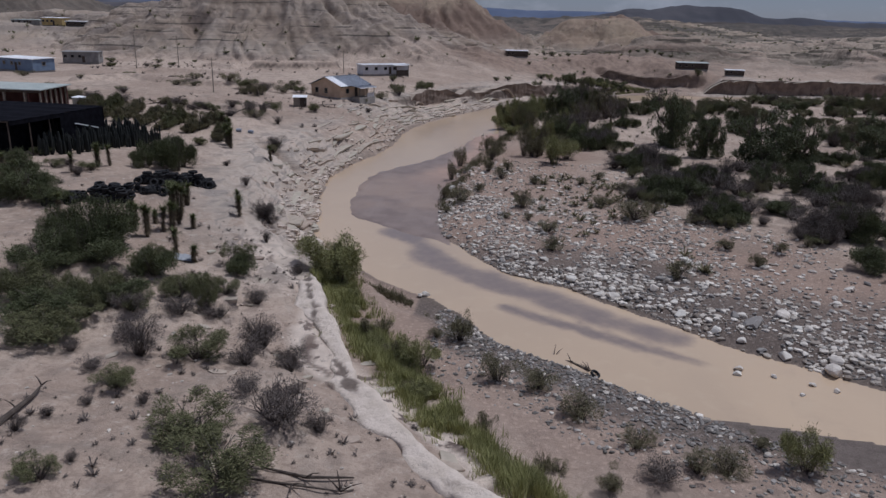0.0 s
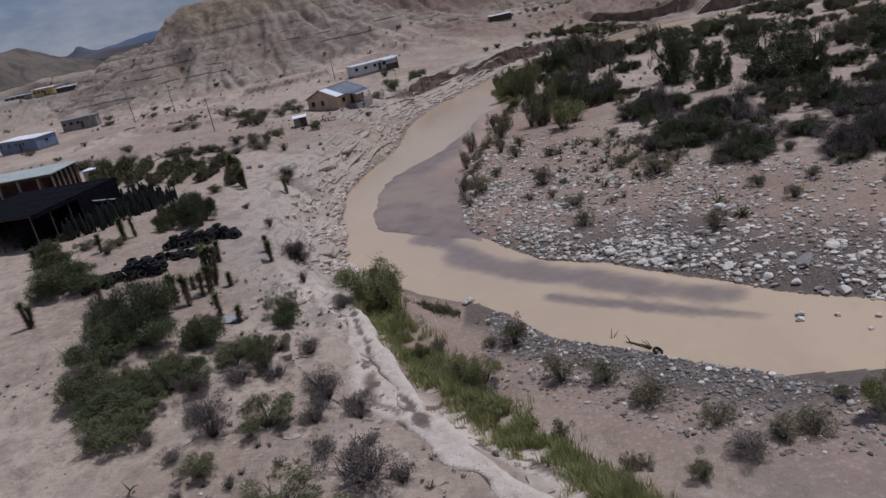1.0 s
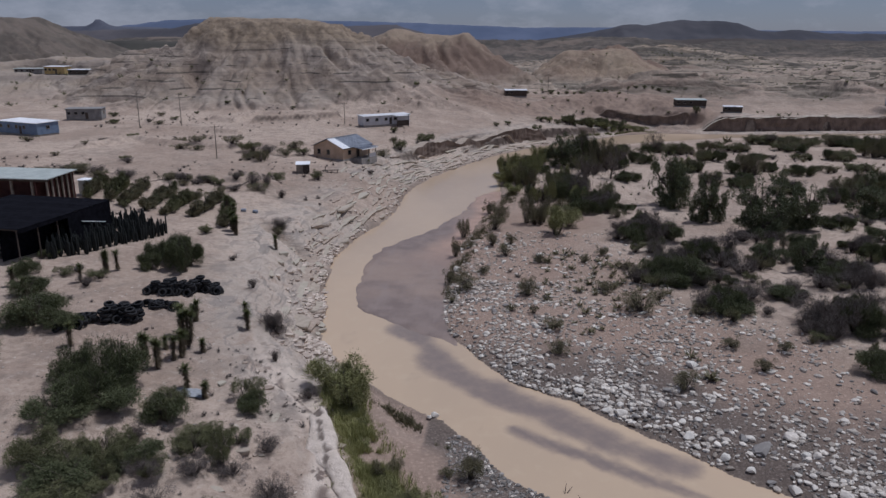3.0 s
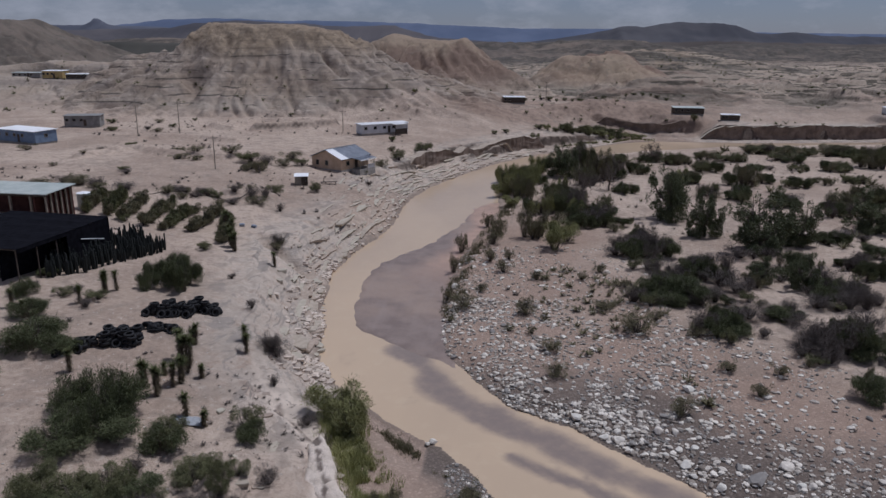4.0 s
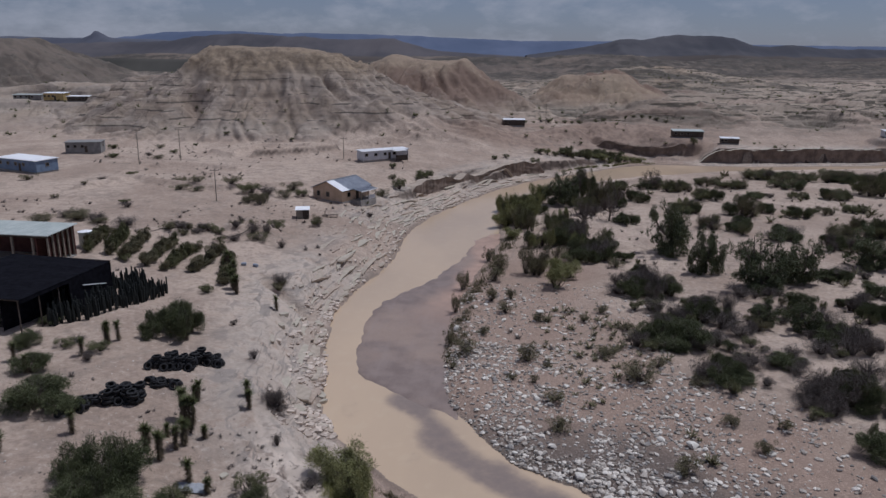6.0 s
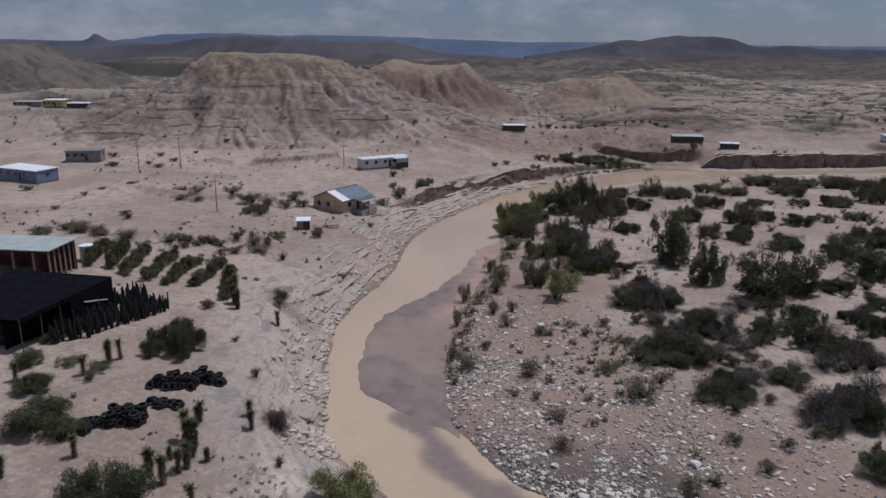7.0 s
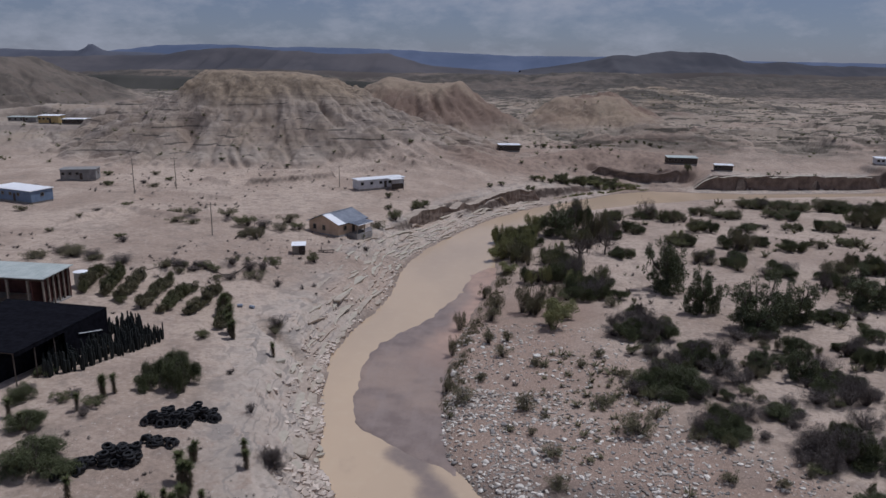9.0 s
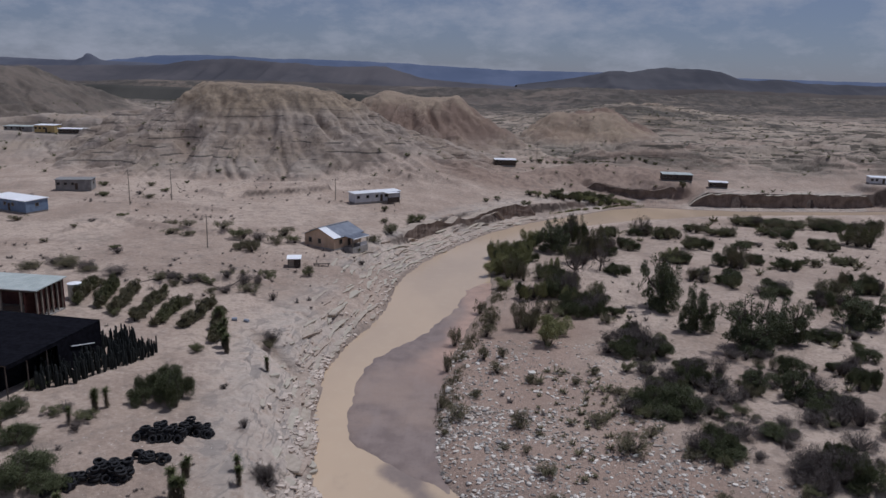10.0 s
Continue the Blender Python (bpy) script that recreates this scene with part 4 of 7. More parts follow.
TERRACE_BRUSH = [
    (-68.8, 167.6, 3.5, 1.9), (-62.4, 162.2, 3.9, 2.1), (-54.2, 161.7, 4.7, 2.6), (-48.2, 157.6, 5.1, 3.3), (-44.2, 157.0, 4.3, 2.5), (-40.2, 163.6, 4.5, 2.9), (-99.3, 223.8, 2.9, 1.8), (-89.9, 201.5, 3.6, 1.6),
    (-36.2, 158.1, 3.3, 2.3), (-33.8, 170.4, 3.0, 1.9), (-83.5, 173.6, 2.8, 1.4), (-87.6, 166.5, 2.4, 1.4), (-86.7, 145.5, 1.9, 1.2), (-86.6, 157.3, 1.8, 1.0), (-67.9, 139.6, 2.5, 1.4), (-73.4, 129.8, 4.3, 2.1),
    (-67.8, 126.7, 4.2, 2.3), (-41.8, 130.1, 2.8, 1.3), (-34.9, 122.0, 4.0, 2.0), (-34.1, 129.5, 3.2, 2.5), (-38.8, 120.1, 3.0, 1.6), (-38.1, 128.5, 1.7, 1.3), (-60.5, 123.9, 5.1, 2.3), (-49.8, 121.1, 6.0, 2.4)]
TERRACE_DOTS = [
    (-46.1, 124.6, 2.7, 1.4), (-42.9, 124.2, 2.2, 1.4), (-17.2, 179.8, 3.7, 3.4), (-12.9, 193.7, 4.0, 3.1), (-27.1, 216.2, 1.7, 1.4), (-61.7, 242.2, 1.9, 1.1), (-85.0, 245.0, 2.3, 1.4), (-90.8, 232.1, 1.8, 1.1),
    (-64.9, 215.7, 1.7, 1.0)]

CORNER_BUSHES = [(-40.8, 64.1, 4.0, 3.4), (-36.0, 58.8, 4.3, 3.2), (-45.1, 70.1, 3.1, 3.1), (-33.1, 56.7, 3.6, 2.6), (-46.7, 77.6, 2.7, 1.6)]
CORNER_DRY = [(-41.0, 70.9, 2.1, 1.2), (-36.6, 70.5, 2.5, 1.2), (-40.3, 72.7, 1.9, 1.0), (-36.7, 68.2, 1.8, 1.4), (-45.7, 72.7, 1.9, 1.3), (-50.7, 104.5, 2.1, 1.4), (-33.6, 93.9, 2.1, 1.4), (-15.5, 65.8, 2.1, 2.3),
              (-20.2, 74.1, 1.3, 1.4), (-26.0, 83.9, 1.1, 1.0), (-25.4, 103.1, 2.6, 2.2)]

LOWER_GREEN = [(-17.2, 43.8, 3.4, 3.4), (-14.9, 36.3, 2.2, 1.5), (-16.9, 34.2, 2.1, 1.2), (-18.5, 31.2, 3.6, 2.0), (-22.5, 35.8, 3.3, 3.3), (-11.6, 47.2, 2.7, 2.7), (-18.3, 37.4, 3.0, 2.6), (-17.4, 47.0, 1.8, 1.8)]
LOWER_DRY = [(-13.2, 33.0, 2.7, 1.9), (-6.9, 36.8, 2.2, 2.0), (-6.2, 32.4, 2.3, 1.7), (-4.2, 35.2, 2.1, 2.1), (-8.6, 42.1, 2.0, 1.5), (-15.1, 65.3, 2.9, 1.9), (-13.0, 58.6, 1.0, 1.6), (-12.3, 37.2, 2.6, 1.1), (-10.1, 38.4, 2.3, 1.1), (-17.9, 40.8, 1.6, 1.6), (-16.0, 31.0, 1.3, 1.0), (-8.6, 53.6, 1.5, 1.1)]

# ---- plants ----
BARK = plain_material("grey_bark", (0.10, 0.08, 0.065), (0.17, 0.14, 0.115), 0.95, 0, 4.0, 0.4)
TWIG = plain_material("dry_twigs", (0.055, 0.045, 0.042), (0.10, 0.082, 0.074), 0.95, 0, 4.0, 0.0)
LEAF_CREOSOTE = leaf_material("creosote_leaf", (0.088, 0.09, 0.042), (0.165, 0.162, 0.08))
LEAF_MESQUITE = leaf_material("mesquite_leaf", (0.058, 0.066, 0.032), (0.12, 0.13, 0.062))
LEAF_WILLOW = leaf_material("willow_leaf", (0.14, 0.148, 0.058), (0.30, 0.285, 0.13))
LEAF_REED = leaf_material("reed_blade", (0.19, 0.195, 0.07), (0.38, 0.365, 0.165))
LEAF_DRY = leaf_material("dry_leaf", (0.092, 0.074, 0.066), (0.155, 0.13, 0.114))
LEAF_TREE = leaf_material("tamarisk_leaf", (0.064, 0.074, 0.04), (0.14, 0.15, 0.078))
LEAF_OLIVE = leaf_material("olive_leaf", (0.095, 0.088, 0.048), (0.2, 0.176, 0.105))
YUCCA_GREEN = leaf_material("yucca_blade", (0.055, 0.065, 0.025), (0.125, 0.130, 0.055))
YUCCA_SKIRT = leaf_material("yucca_skirt", (0.080, 0.060, 0.036), (0.170, 0.130, 0.080))
CACTUS_DARK = leaf_material("ocotillo_stem", (0.012, 0.014, 0.014), (0.034, 0.037, 0.034))


def leaf_cloud(rng, blobs, count, size, long=1.0):
    """Small leaf sprigs scattered through overlapping blobs (x, y, z, rx, rz)."""
    verts, faces = [], []
    weights = [b[3] ** 2 * b[4] for b in blobs]
    for _ in range(count):
        bx, by, bz, rx, rz = rng.choices(blobs, weights)[0]
        while True:
            u = Vector((rng.uniform(-1, 1), rng.uniform(-1, 1), rng.uniform(-1, 1)))
            if 0.25 < u.length < 1:
                break
        u = u * (0.55 + 0.45 * rng.random()) / max(u.length, 0.5)
        if rng.random() < 0.22:
            u = u * rng.uniform(1.1, 1.7)
        p = Vector((bx + u.x * rx, by + u.y * rx, max(bz + u.z * rz, 0.02)))
        d = (u + Vector((rng.uniform(-1, 1), rng.uniform(-1, 1), rng.uniform(-0.4, 1.2)))).normalized()
        s = d.orthogonal().normalized()
        s = (Matrix.Rotation(rng.uniform(0, 6.28), 3, d) @ s) * size * rng.uniform(0.3, 0.75)
        tip = d * size * long * rng.uniform(0.8, 1.6)
        n = len(verts)
        verts += [tuple(p - s), tuple(p + s), tuple(p + tip + s * 0.35), tuple(p + tip - s * 0.35)]
        faces.append((n, n + 1, n + 2, n + 3))
    return verts, faces


def stems_of(rng, count, spread, height, thick, sides=4, bend=0.25):
    bm = bmesh.new()
    for _ in range(count):
        a = rng.uniform(0, 6.283)
        r = spread * math.sqrt(rng.random())
        top = Vector((math.cos(a) * r, math.sin(a) * r, height * rng.uniform(0.6, 1.0)))
        mid = top * 0.5 + Vector((rng.uniform(-bend, bend), rng.uniform(-bend, bend), rng.uniform(0, bend))) * spread
        foot = Vector((math.cos(a), math.sin(a), 0)) * 0.06 * spread
        foot.z = -0.12
        add_tube(bm, [foot, mid, top], [thick, thick * 0.6, thick * 0.2], sides)
    return bm


def shrub(name, seed, label, category, leaf, leaves, size, stems, kind="round", long=1.0, wood=None):
    """A shrub one metre wide and one metre high, of stems and leaves."""
    rng = random.Random(seed)
    root = thing(name, 0, 0, -60, label, category)
    blobs = []
    for _ in range(19):
        a, r = rng.uniform(0, 6.283), 0.40 * math.sqrt(rng.random())
        if kind == "fan":
            z = 0.30 + 0.42 * rng.random()
            blobs.append((math.cos(a) * r * (0.6 + z), math.sin(a) * r * (0.6 + z), z, rng.uniform(0.07, 0.15), rng.uniform(0.12, 0.26)))
        else:
            z = 0.22 + 0.5 * rng.random() * (1 - r)
            blobs.append((math.cos(a) * r, math.sin(a) * r, z, rng.uniform(0.08, 0.19), rng.uniform(0.09, 0.22)))
    part("branchwork", stems_of(rng, stems, 0.40, 0.82, 0.009), wood or TWIG, root)
    me = mesh_from("foliage", *leaf_cloud(rng, blobs, leaves, size, long), leaf)
    ob = new("foliage", me)
    ob.parent = root
    return root


def tree(name, seed, label, leaf, leaves=5200, lean=0.05):
    """A small tree one metre wide and one metre high: a forked trunk with limbs and an open crown."""
    rng = random.Random(seed)
    root = thing(name, 0, 0, -60, label, "tree")
    bm = bmesh.new()
    blobs = []
    fork = Vector((rng.uniform(-lean, lean), rng.uniform(-lean, lean), rng.uniform(0.20, 0.28)))
    add_tube(bm, [(0, 0, -0.06), fork * 0.5 + Vector((0.012, 0.01, 0)), fork], [0.045, 0.034, 0.028], 8)
    for n in range(10):
        a = n * 0.68 + rng.uniform(-0.4, 0.4)
        r = rng.uniform(0.10, 0.46)
        tip = Vector((math.cos(a) * r, math.sin(a) * r, rng.uniform(0.45, 0.98) * (1.08 - 0.75 * r)))
        mid = (fork + tip) * 0.5 + Vector((math.cos(a) * 0.05, math.sin(a) * 0.05, -0.03))
        add_tube(bm, [fork, mid, tip], [0.022, 0.014, 0.004], 5)
        for _ in range(8):
            t = rng.uniform(0.0, 1.05)
            k = mid.lerp(tip, t) + Vector((rng.gauss(0, 0.08), rng.gauss(0, 0.08), rng.gauss(-0.02, 0.09)))
            k.z = min(max(k.z, 0.08), 0.97)
            blobs.append((k.x, k.y, k.z, rng.uniform(0.03, 0.085), rng.uniform(0.035, 0.10)))
            add_tube(bm, [mid.lerp(tip, min(t, 1) * 0.6), k], [0.006, 0.002], 4)
        for _ in range(2):
            b, q = rng.uniform(0, 6.283), rng.uniform(0.08, 0.40)
            blobs.append((math.cos(b) * q, math.sin(b) * q, rng.uniform(0.06, 0.24), rng.uniform(0.05, 0.10), rng.uniform(0.05, 0.11)))
    part("trunk", bm, BARK, root, "forked grey-brown trunk")
    me = mesh_from("crown", *leaf_cloud(rng, blobs, leaves, 0.0105, 2.8), leaf)
    ob = new("crown", me)
    ob.parent = root
    return root


CREOSOTE = [shrub("creosote_bush", 100 + n, "open dark green creosote bush on pale ground", "bush", LEAF_CREOSOTE, 9000, 0.0095, 44, "fan", 3.0) for n in range(4)]
DRYBUSH = [shrub("dry_bush", 120 + n, "half-bare purplish grey bush of dry twigs", "bush", LEAF_DRY, 4200, 0.009, 90, "fan", 3.4) for n in range(3)]
MESQUITE_SET = [shrub("mesquite_bush", 140 + n, "dense dark green mesquite bush", "bush", LEAF_MESQUITE, 11500, 0.0095, 30, "round", 3.6, BARK) for n in range(3)]
WILLOW = [shrub("willow_bush", 160 + n, "bright green willow bush by the water", "bush", LEAF_WILLOW, 8000, 0.010, 30, "fan", 4.0) for n in range(3)]
BRUSH = [shrub("brush_clump", 180 + n, "low olive-brown brush clump on the gravel", "bush", LEAF_OLIVE, 4600, 0.0105, 46, "fan", 3.2) for n in range(3)]
TREE_SET = [tree("tamarisk_tree", 200 + n, "dark green tamarisk tree with a forked trunk", LEAF_TREE, 15000) for n in range(4)]
BARE_SET = [tree("bare_tree", 230 + n, "leafless grey tree among green shrubs", LEAF_DRY, 1500) for n in range(2)]
_pick = random.Random(7)


def plant(rows, kinds, group, high=0.85, shift=0.28, flat=0.45):
    """Copies of the given plants; each row: x, y, width and height."""
    spots = []
    for x, y, w, h in rows:
        if w > 5.4 and kinds[0] not in TREE_SET + BARE_SET:
            # a wide clump is several bushes of unlike size that have grown together
            for k in range(6):
                ang, out = 1.05 * k + _pick.uniform(-0.4, 0.4), w * (0.10 if k == 0 else _pick.uniform(0.24, 0.42))
                spots.append((x + out * math.cos(ang), y + 0.12 * w + 0.8 * out * math.sin(ang), w * _pick.uniform(0.30, 0.52), h * _pick.uniform(0.5, 1.1)))
        else:
            spots.append((x, y, w, h))
    grounds = land([x for x, y, w, h in spots], [y + shift * w for x, y, w, h in spots])[0]
    for (x, y, w, h), ground in zip(spots, grounds):
        yy = y + shift * w
        tall = max(flat * w, high * h)
        m = pose(x, yy, float(ground) - 0.04 * tall, 0, 0, _pick.uniform(0, 360)) @ Matrix.Diagonal((1.08 * w, 1.08 * w, 1.1 * tall, 1))
        tagged(copy_thing(_pick.choice(kinds), m), group=group)


plant(NEAR_GREEN, CREOSOTE, "creosote bushes on the slope", 0.75)
plant(NEAR_DRY, DRYBUSH, "dry bushes on the slope", 0.8)
plant(MESQUITES, MESQUITE_SET, "mesquite bushes on the terrace", 0.95)
plant(BANK_GREEN, WILLOW, "willow bushes on the bank", 0.85)
_spots = resampled([(-5.6, 55.0), (-4.0, 51.0), (-1.4, 44.8), (1.5, 39.0), (5.0, 33.2), (8.4, 28.2), (11.7, 22.4)], [_pick.random() for _ in range(22)])
plant([(x + _pick.uniform(-0.7, 1.0), y + _pick.uniform(-0.6, 0.6), _pick.uniform(0.8, 1.7), _pick.uniform(0.7, 1.3)) for x, y in _spots], WILLOW + BRUSH[:1], "green bushes among the reeds", 0.85)
plant(BANK_BRUSH, BRUSH + DRYBUSH[:1], "brush on the near bank", 0.85)
plant(TREES, TREE_SET, "tamarisk trees on the flood plain", 0.92, 0.15)
plant(THICKET, MESQUITE_SET + DRYBUSH[:1], "thicket on the flood plain", 0.72)
plant([(x, y, 0.8 * w, 0.85 * h) for x, y, w, h in THICKET_GAPS], DRYBUSH + MESQUITE_SET[:2], "thicket on the flood plain", 0.72)
_near = []
for _x, _y, _w, _h in THICKET + DARK_LOW + THICKET_GAPS:
    for _ in range(2):
        _a, _r = _pick.uniform(0, 6.283), _w * _pick.uniform(0.5, 0.85)
        _near.append((_x + _r * math.cos(_a), _y + _r * math.sin(_a), _w * _pick.uniform(0.2, 0.38), _h * _pick.uniform(0.3, 0.6)))
plant(_near, DRYBUSH + CREOSOTE[:2] + BRUSH[:1], "small bushes round the thicket", 0.85)
plant(BEND_SHRUBS, MESQUITE_SET[:1] + CREOSOTE[:2] + BRUSH[:2] + DRYBUSH[:1], "shrubs along the bend", 0.85, 0.2)
plant(SLOPE_MESQUITES, MESQUITE_SET, "mesquite bushes on the terrace", 0.75)
plant(BEND_THICKET, MESQUITE_SET[:1] + CREOSOTE[:1] + BRUSH[:2] + WILLOW[:1] + DRYBUSH[:1], "shrubs along the bend", 0.85, 0.2)
plant(BEND_GREEN, WILLOW, "green shrubs along the far shore", 0.85, 0.2)
plant(BARE_TREES, BARE_SET, "bare trees at the bend", 1.0, 0.1)
plant([(x, y, 0.75 * w, 0.9 * h) for x, y, w, h in DARK_LOW], DRYBUSH + MESQUITE_SET[:1], "thicket on the flood plain", 0.72)
plant(TERRACE_BRUSH, CREOSOTE[:1] + BRUSH + DRYBUSH[:1], "scrub on the terrace", 0.8, 0.28, 0.32)
plant(TERRACE_DOTS, CREOSOTE + DRYBUSH[:1], "scrub on the terrace", 0.85)
plant(CORNER_BUSHES, MESQUITE_SET, "mesquite bushes on the terrace", 0.8)
plant(CORNER_DRY, DRYBUSH + CREOSOTE[:2], "scrub on the terrace", 0.85)
plant(LOWER_GREEN, MESQUITE_SET[:2] + CREOSOTE[:2], "bushes on the lower slope", 0.8)
plant(LOWER_DRY, DRYBUSH, "dry bushes on the slope", 0.85)
plant(FAR_SHRUBS, MESQUITE_SET[:2] + CREOSOTE[:1] + BRUSH[:1], "shrubs along the bend", 0.8, 0.2)
plant(GREEN_SHRUBS, WILLOW + MESQUITE_SET[:1], "green shrubs along the far shore", 0.85, 0.2)
plant(BAR_BRUSH, BRUSH, "brush on the gravel bar", 0.9)
plant(BAR_TUFTS, BRUSH, "brush on the gravel bar", 0.9)
plant([(x, y, 0.75 * w, 0.75 * h) for x, y, w, h in LEDGE_SCRUB], DRYBUSH + CREOSOTE[:1] + BRUSH[:1], "scrub on the terrace", 0.9)
plant([(x, y, 0.9 * w, 0.75 * h) for x, y, w, h in TERRACE_SCRUB], BRUSH + CREOSOTE[:1], "scrub on the terrace", 0.8, 0.28, 0.32)
plant(BEND_SCRUB, CREOSOTE, "scrub at the far bend", 0.9)
plant([(x, 305 + 0.05 * (x - 20) + _pick.uniform(-3, 3), _pick.uniform(1.2, 2.8), _pick.uniform(1.0, 2.0)) for x in np.linspace(16, 76, 20)], CREOSOTE + DRYBUSH[:1], "scrub along the far track", 0.9)
plant([(x, np.interp(x, (20, 34, 46, 60), (250, 256, 264, 270)) + _pick.uniform(-1.5, 1.5), _pick.uniform(2.2, 4.5), _pick.uniform(1.4, 2.6)) for x in np.linspace(22, 60, 14)], WILLOW + CREOSOTE[:2] + BRUSH[:1], "green scrub at the far bend", 0.9)
for _row in (CREOSOTE, DRYBUSH, MESQUITE_SET, WILLOW, BRUSH, TREE_SET, BARE_SET):
    for _ob in _row:
        for _o in (*_ob.children_recursive, _ob):
            bpy.data.objects.remove(_o)


def yucca(x, y, tall, seed, heads=1):
    """A trunk yucca: a shaggy skirt of dead leaves below heads of stiff blades."""
    rng = random.Random(seed)
    z = ground_z(x, y)
    root = thing("yucca", x, y, z, "tall trunk yucca with a brown leaf skirt" if tall > 1.8 else "short young yucca with stiff blades", "yucca",
                 "yuccas by the tyres", rng.uniform(0, 360))
    trunk, skirt, blades = bmesh.new(), bmesh.new(), bmesh.new()
    for h in range(heads):
        a = rng.uniform(0, 6.28)
        off = Vector((math.cos(a), math.sin(a), 0)) * (0.0 if h == 0 else 0.12 * tall)
        top = off + Vector((rng.uniform(-0.05, 0.05) * tall, 0, tall * (0.80 if h == 0 else rng.uniform(0.55, 0.75))))
        base = Vector((0, 0, -0.1))
        add_tube(trunk, [base, (base + top) * 0.5 + off * 0.3, top], [0.13, 0.12, 0.10], 7)
        for n in range(int(90 + 60 * tall)):
            t = rng.uniform(0.2, 0.95)
            p = base.lerp(top, t) + off * 0.3 * math.sin(math.pi * t)
            b = rng.uniform(0, 6.28)
            out = Vector((math.cos(b), math.sin(b), -0.6)).normalized()
            s = Vector((-math.sin(b), math.cos(b), 0)) * 0.06
            q = p + out * rng.uniform(0.36, 0.58)
            skirt.faces.new([skirt.verts.new(v) for v in (p - s, p + s, q)])
        for n in range(150):
            b, up = rng.uniform(0, 6.28), rng.uniform(-0.35, 1.4)
            out = Vector((math.cos(b), math.sin(b), up)).normalized()
            s = Vector((-math.sin(b), math.cos(b), 0)) * 0.045
            p = top + Vector((0, 0, rng.uniform(-0.25, 0.1)))
            q = p + out * rng.uniform(0.55, 0.95) * min(1.0, 0.4 + 0.2 * tall)
            blades.faces.new([blades.verts.new(v) for v in (p - s, p + s, q)])
    part("trunk", trunk, BARK, root)
    part("leaf_skirt", skirt, YUCCA_SKIRT, root, "drooping dead brown leaves")
    part("blade_head", blades, YUCCA_GREEN, root, "stiff green blades")


for _n, (_x, _y, _h, _k) in enumerate([(-22.1, 59.0, 2.9, 1), (-20.6, 57.2, 3.3, 2), (-22.8, 52.8, 2.1, 1), (-21.0, 51.8, 2.3, 1), (-20.5, 53.8, 1.9, 1),
                                       (-20.2, 54.7, 2.2, 1), (-17.3, 63.8, 1.7, 1), (-18.0, 65.6, 1.6, 1), (-19.0, 56.6, 1.2, 1), (-17.7, 49.9, 1.7, 1),
                                       (-15.9, 49.1, 1.3, 1), (-22.1, 55.7, 1.1, 1), (-22.1, 62.8, 1.8, 2), (-37.0, 73.5, 2.2, 2), (-36.2, 74.6, 2.0, 1),
                                       (-38.0, 69.8, 1.7, 1), (-22.7, 92.0, 1.7, 1), (-29.5, 95.6, 2.4, 2), (-30.6, 97.4, 2.6, 3), (-31.6, 100.4, 2.8, 3),
                                       (-33.9, 104.3, 3.0, 3), (-44.0, 67.2, 1.8, 1), (-41.2, 64.8, 1.6, 1), (-30.4, 54.6, 1.8, 1), (-34.6, 50.2, 2.0, 2)]):
    yucca(_x, _y, _h * (1.3 if _h > 1.5 else 1.1), 300 + _n, _k + (1 if _h > 2.0 else 0))


def spiky(name, seed, label, material, stems, spread, thick):
    """An upright clump of wand-like stems, one metre high."""
    rng = random.Random(seed)
    root = thing(name, 0, 0, -60, label, "cactus")
    for _ in range(stems):
        a, r = rng.uniform(0, 6.283), spread * math.sqrt(rng.random())
        top = Vector((math.cos(a) * r, math.sin(a) * r, rng.uniform(0.62, 1.0)))
        part("wand", add_tube(bmesh.new(), [(top.x * 0.3, top.y * 0.3, -0.05), top * 0.55 + Vector((0, 0, 0.05)), top], [thick, thick * 0.9, thick * 0.3], 5), material, root)
    return root


def leafy_wands(root, seed, leaf, count):
    rng = random.Random(seed)
    blobs = [(rng.uniform(-0.25, 0.25), rng.uniform(-0.25, 0.25), rng.uniform(0.3, 0.75), 0.2, 0.22) for _ in range(7)]
    ob = new("leafage", mesh_from("leafage", *leaf_cloud(rng, blobs, count, 0.035, 2.0), leaf))
    ob.parent = root


def columns(seed):
    rng = random.Random(seed)
    root = thing("columnar_cactus", 0, 0, -60, "tall dark columnar cactus standing in a nursery row", "cactus")
    for n in range(4):
        a, r = n * 1.57 + rng.uniform(-0.5, 0.5), (0.02 if n == 0 else rng.uniform(0.08, 0.17))
        top = Vector((math.cos(a) * r, math.sin(a) * r, 1.0 if n == 0 else rng.uniform(0.55, 0.9)))
        part("column", add_tube(bmesh.new(), [(top.x * 0.5, top.y * 0.5, -0.04), (top.x * 0.9, top.y * 0.9, 0.3), top * 0.97, top], [0.05, 0.06, 0.045, 0.012], 8), CACTUS_DARK, root)
    return root


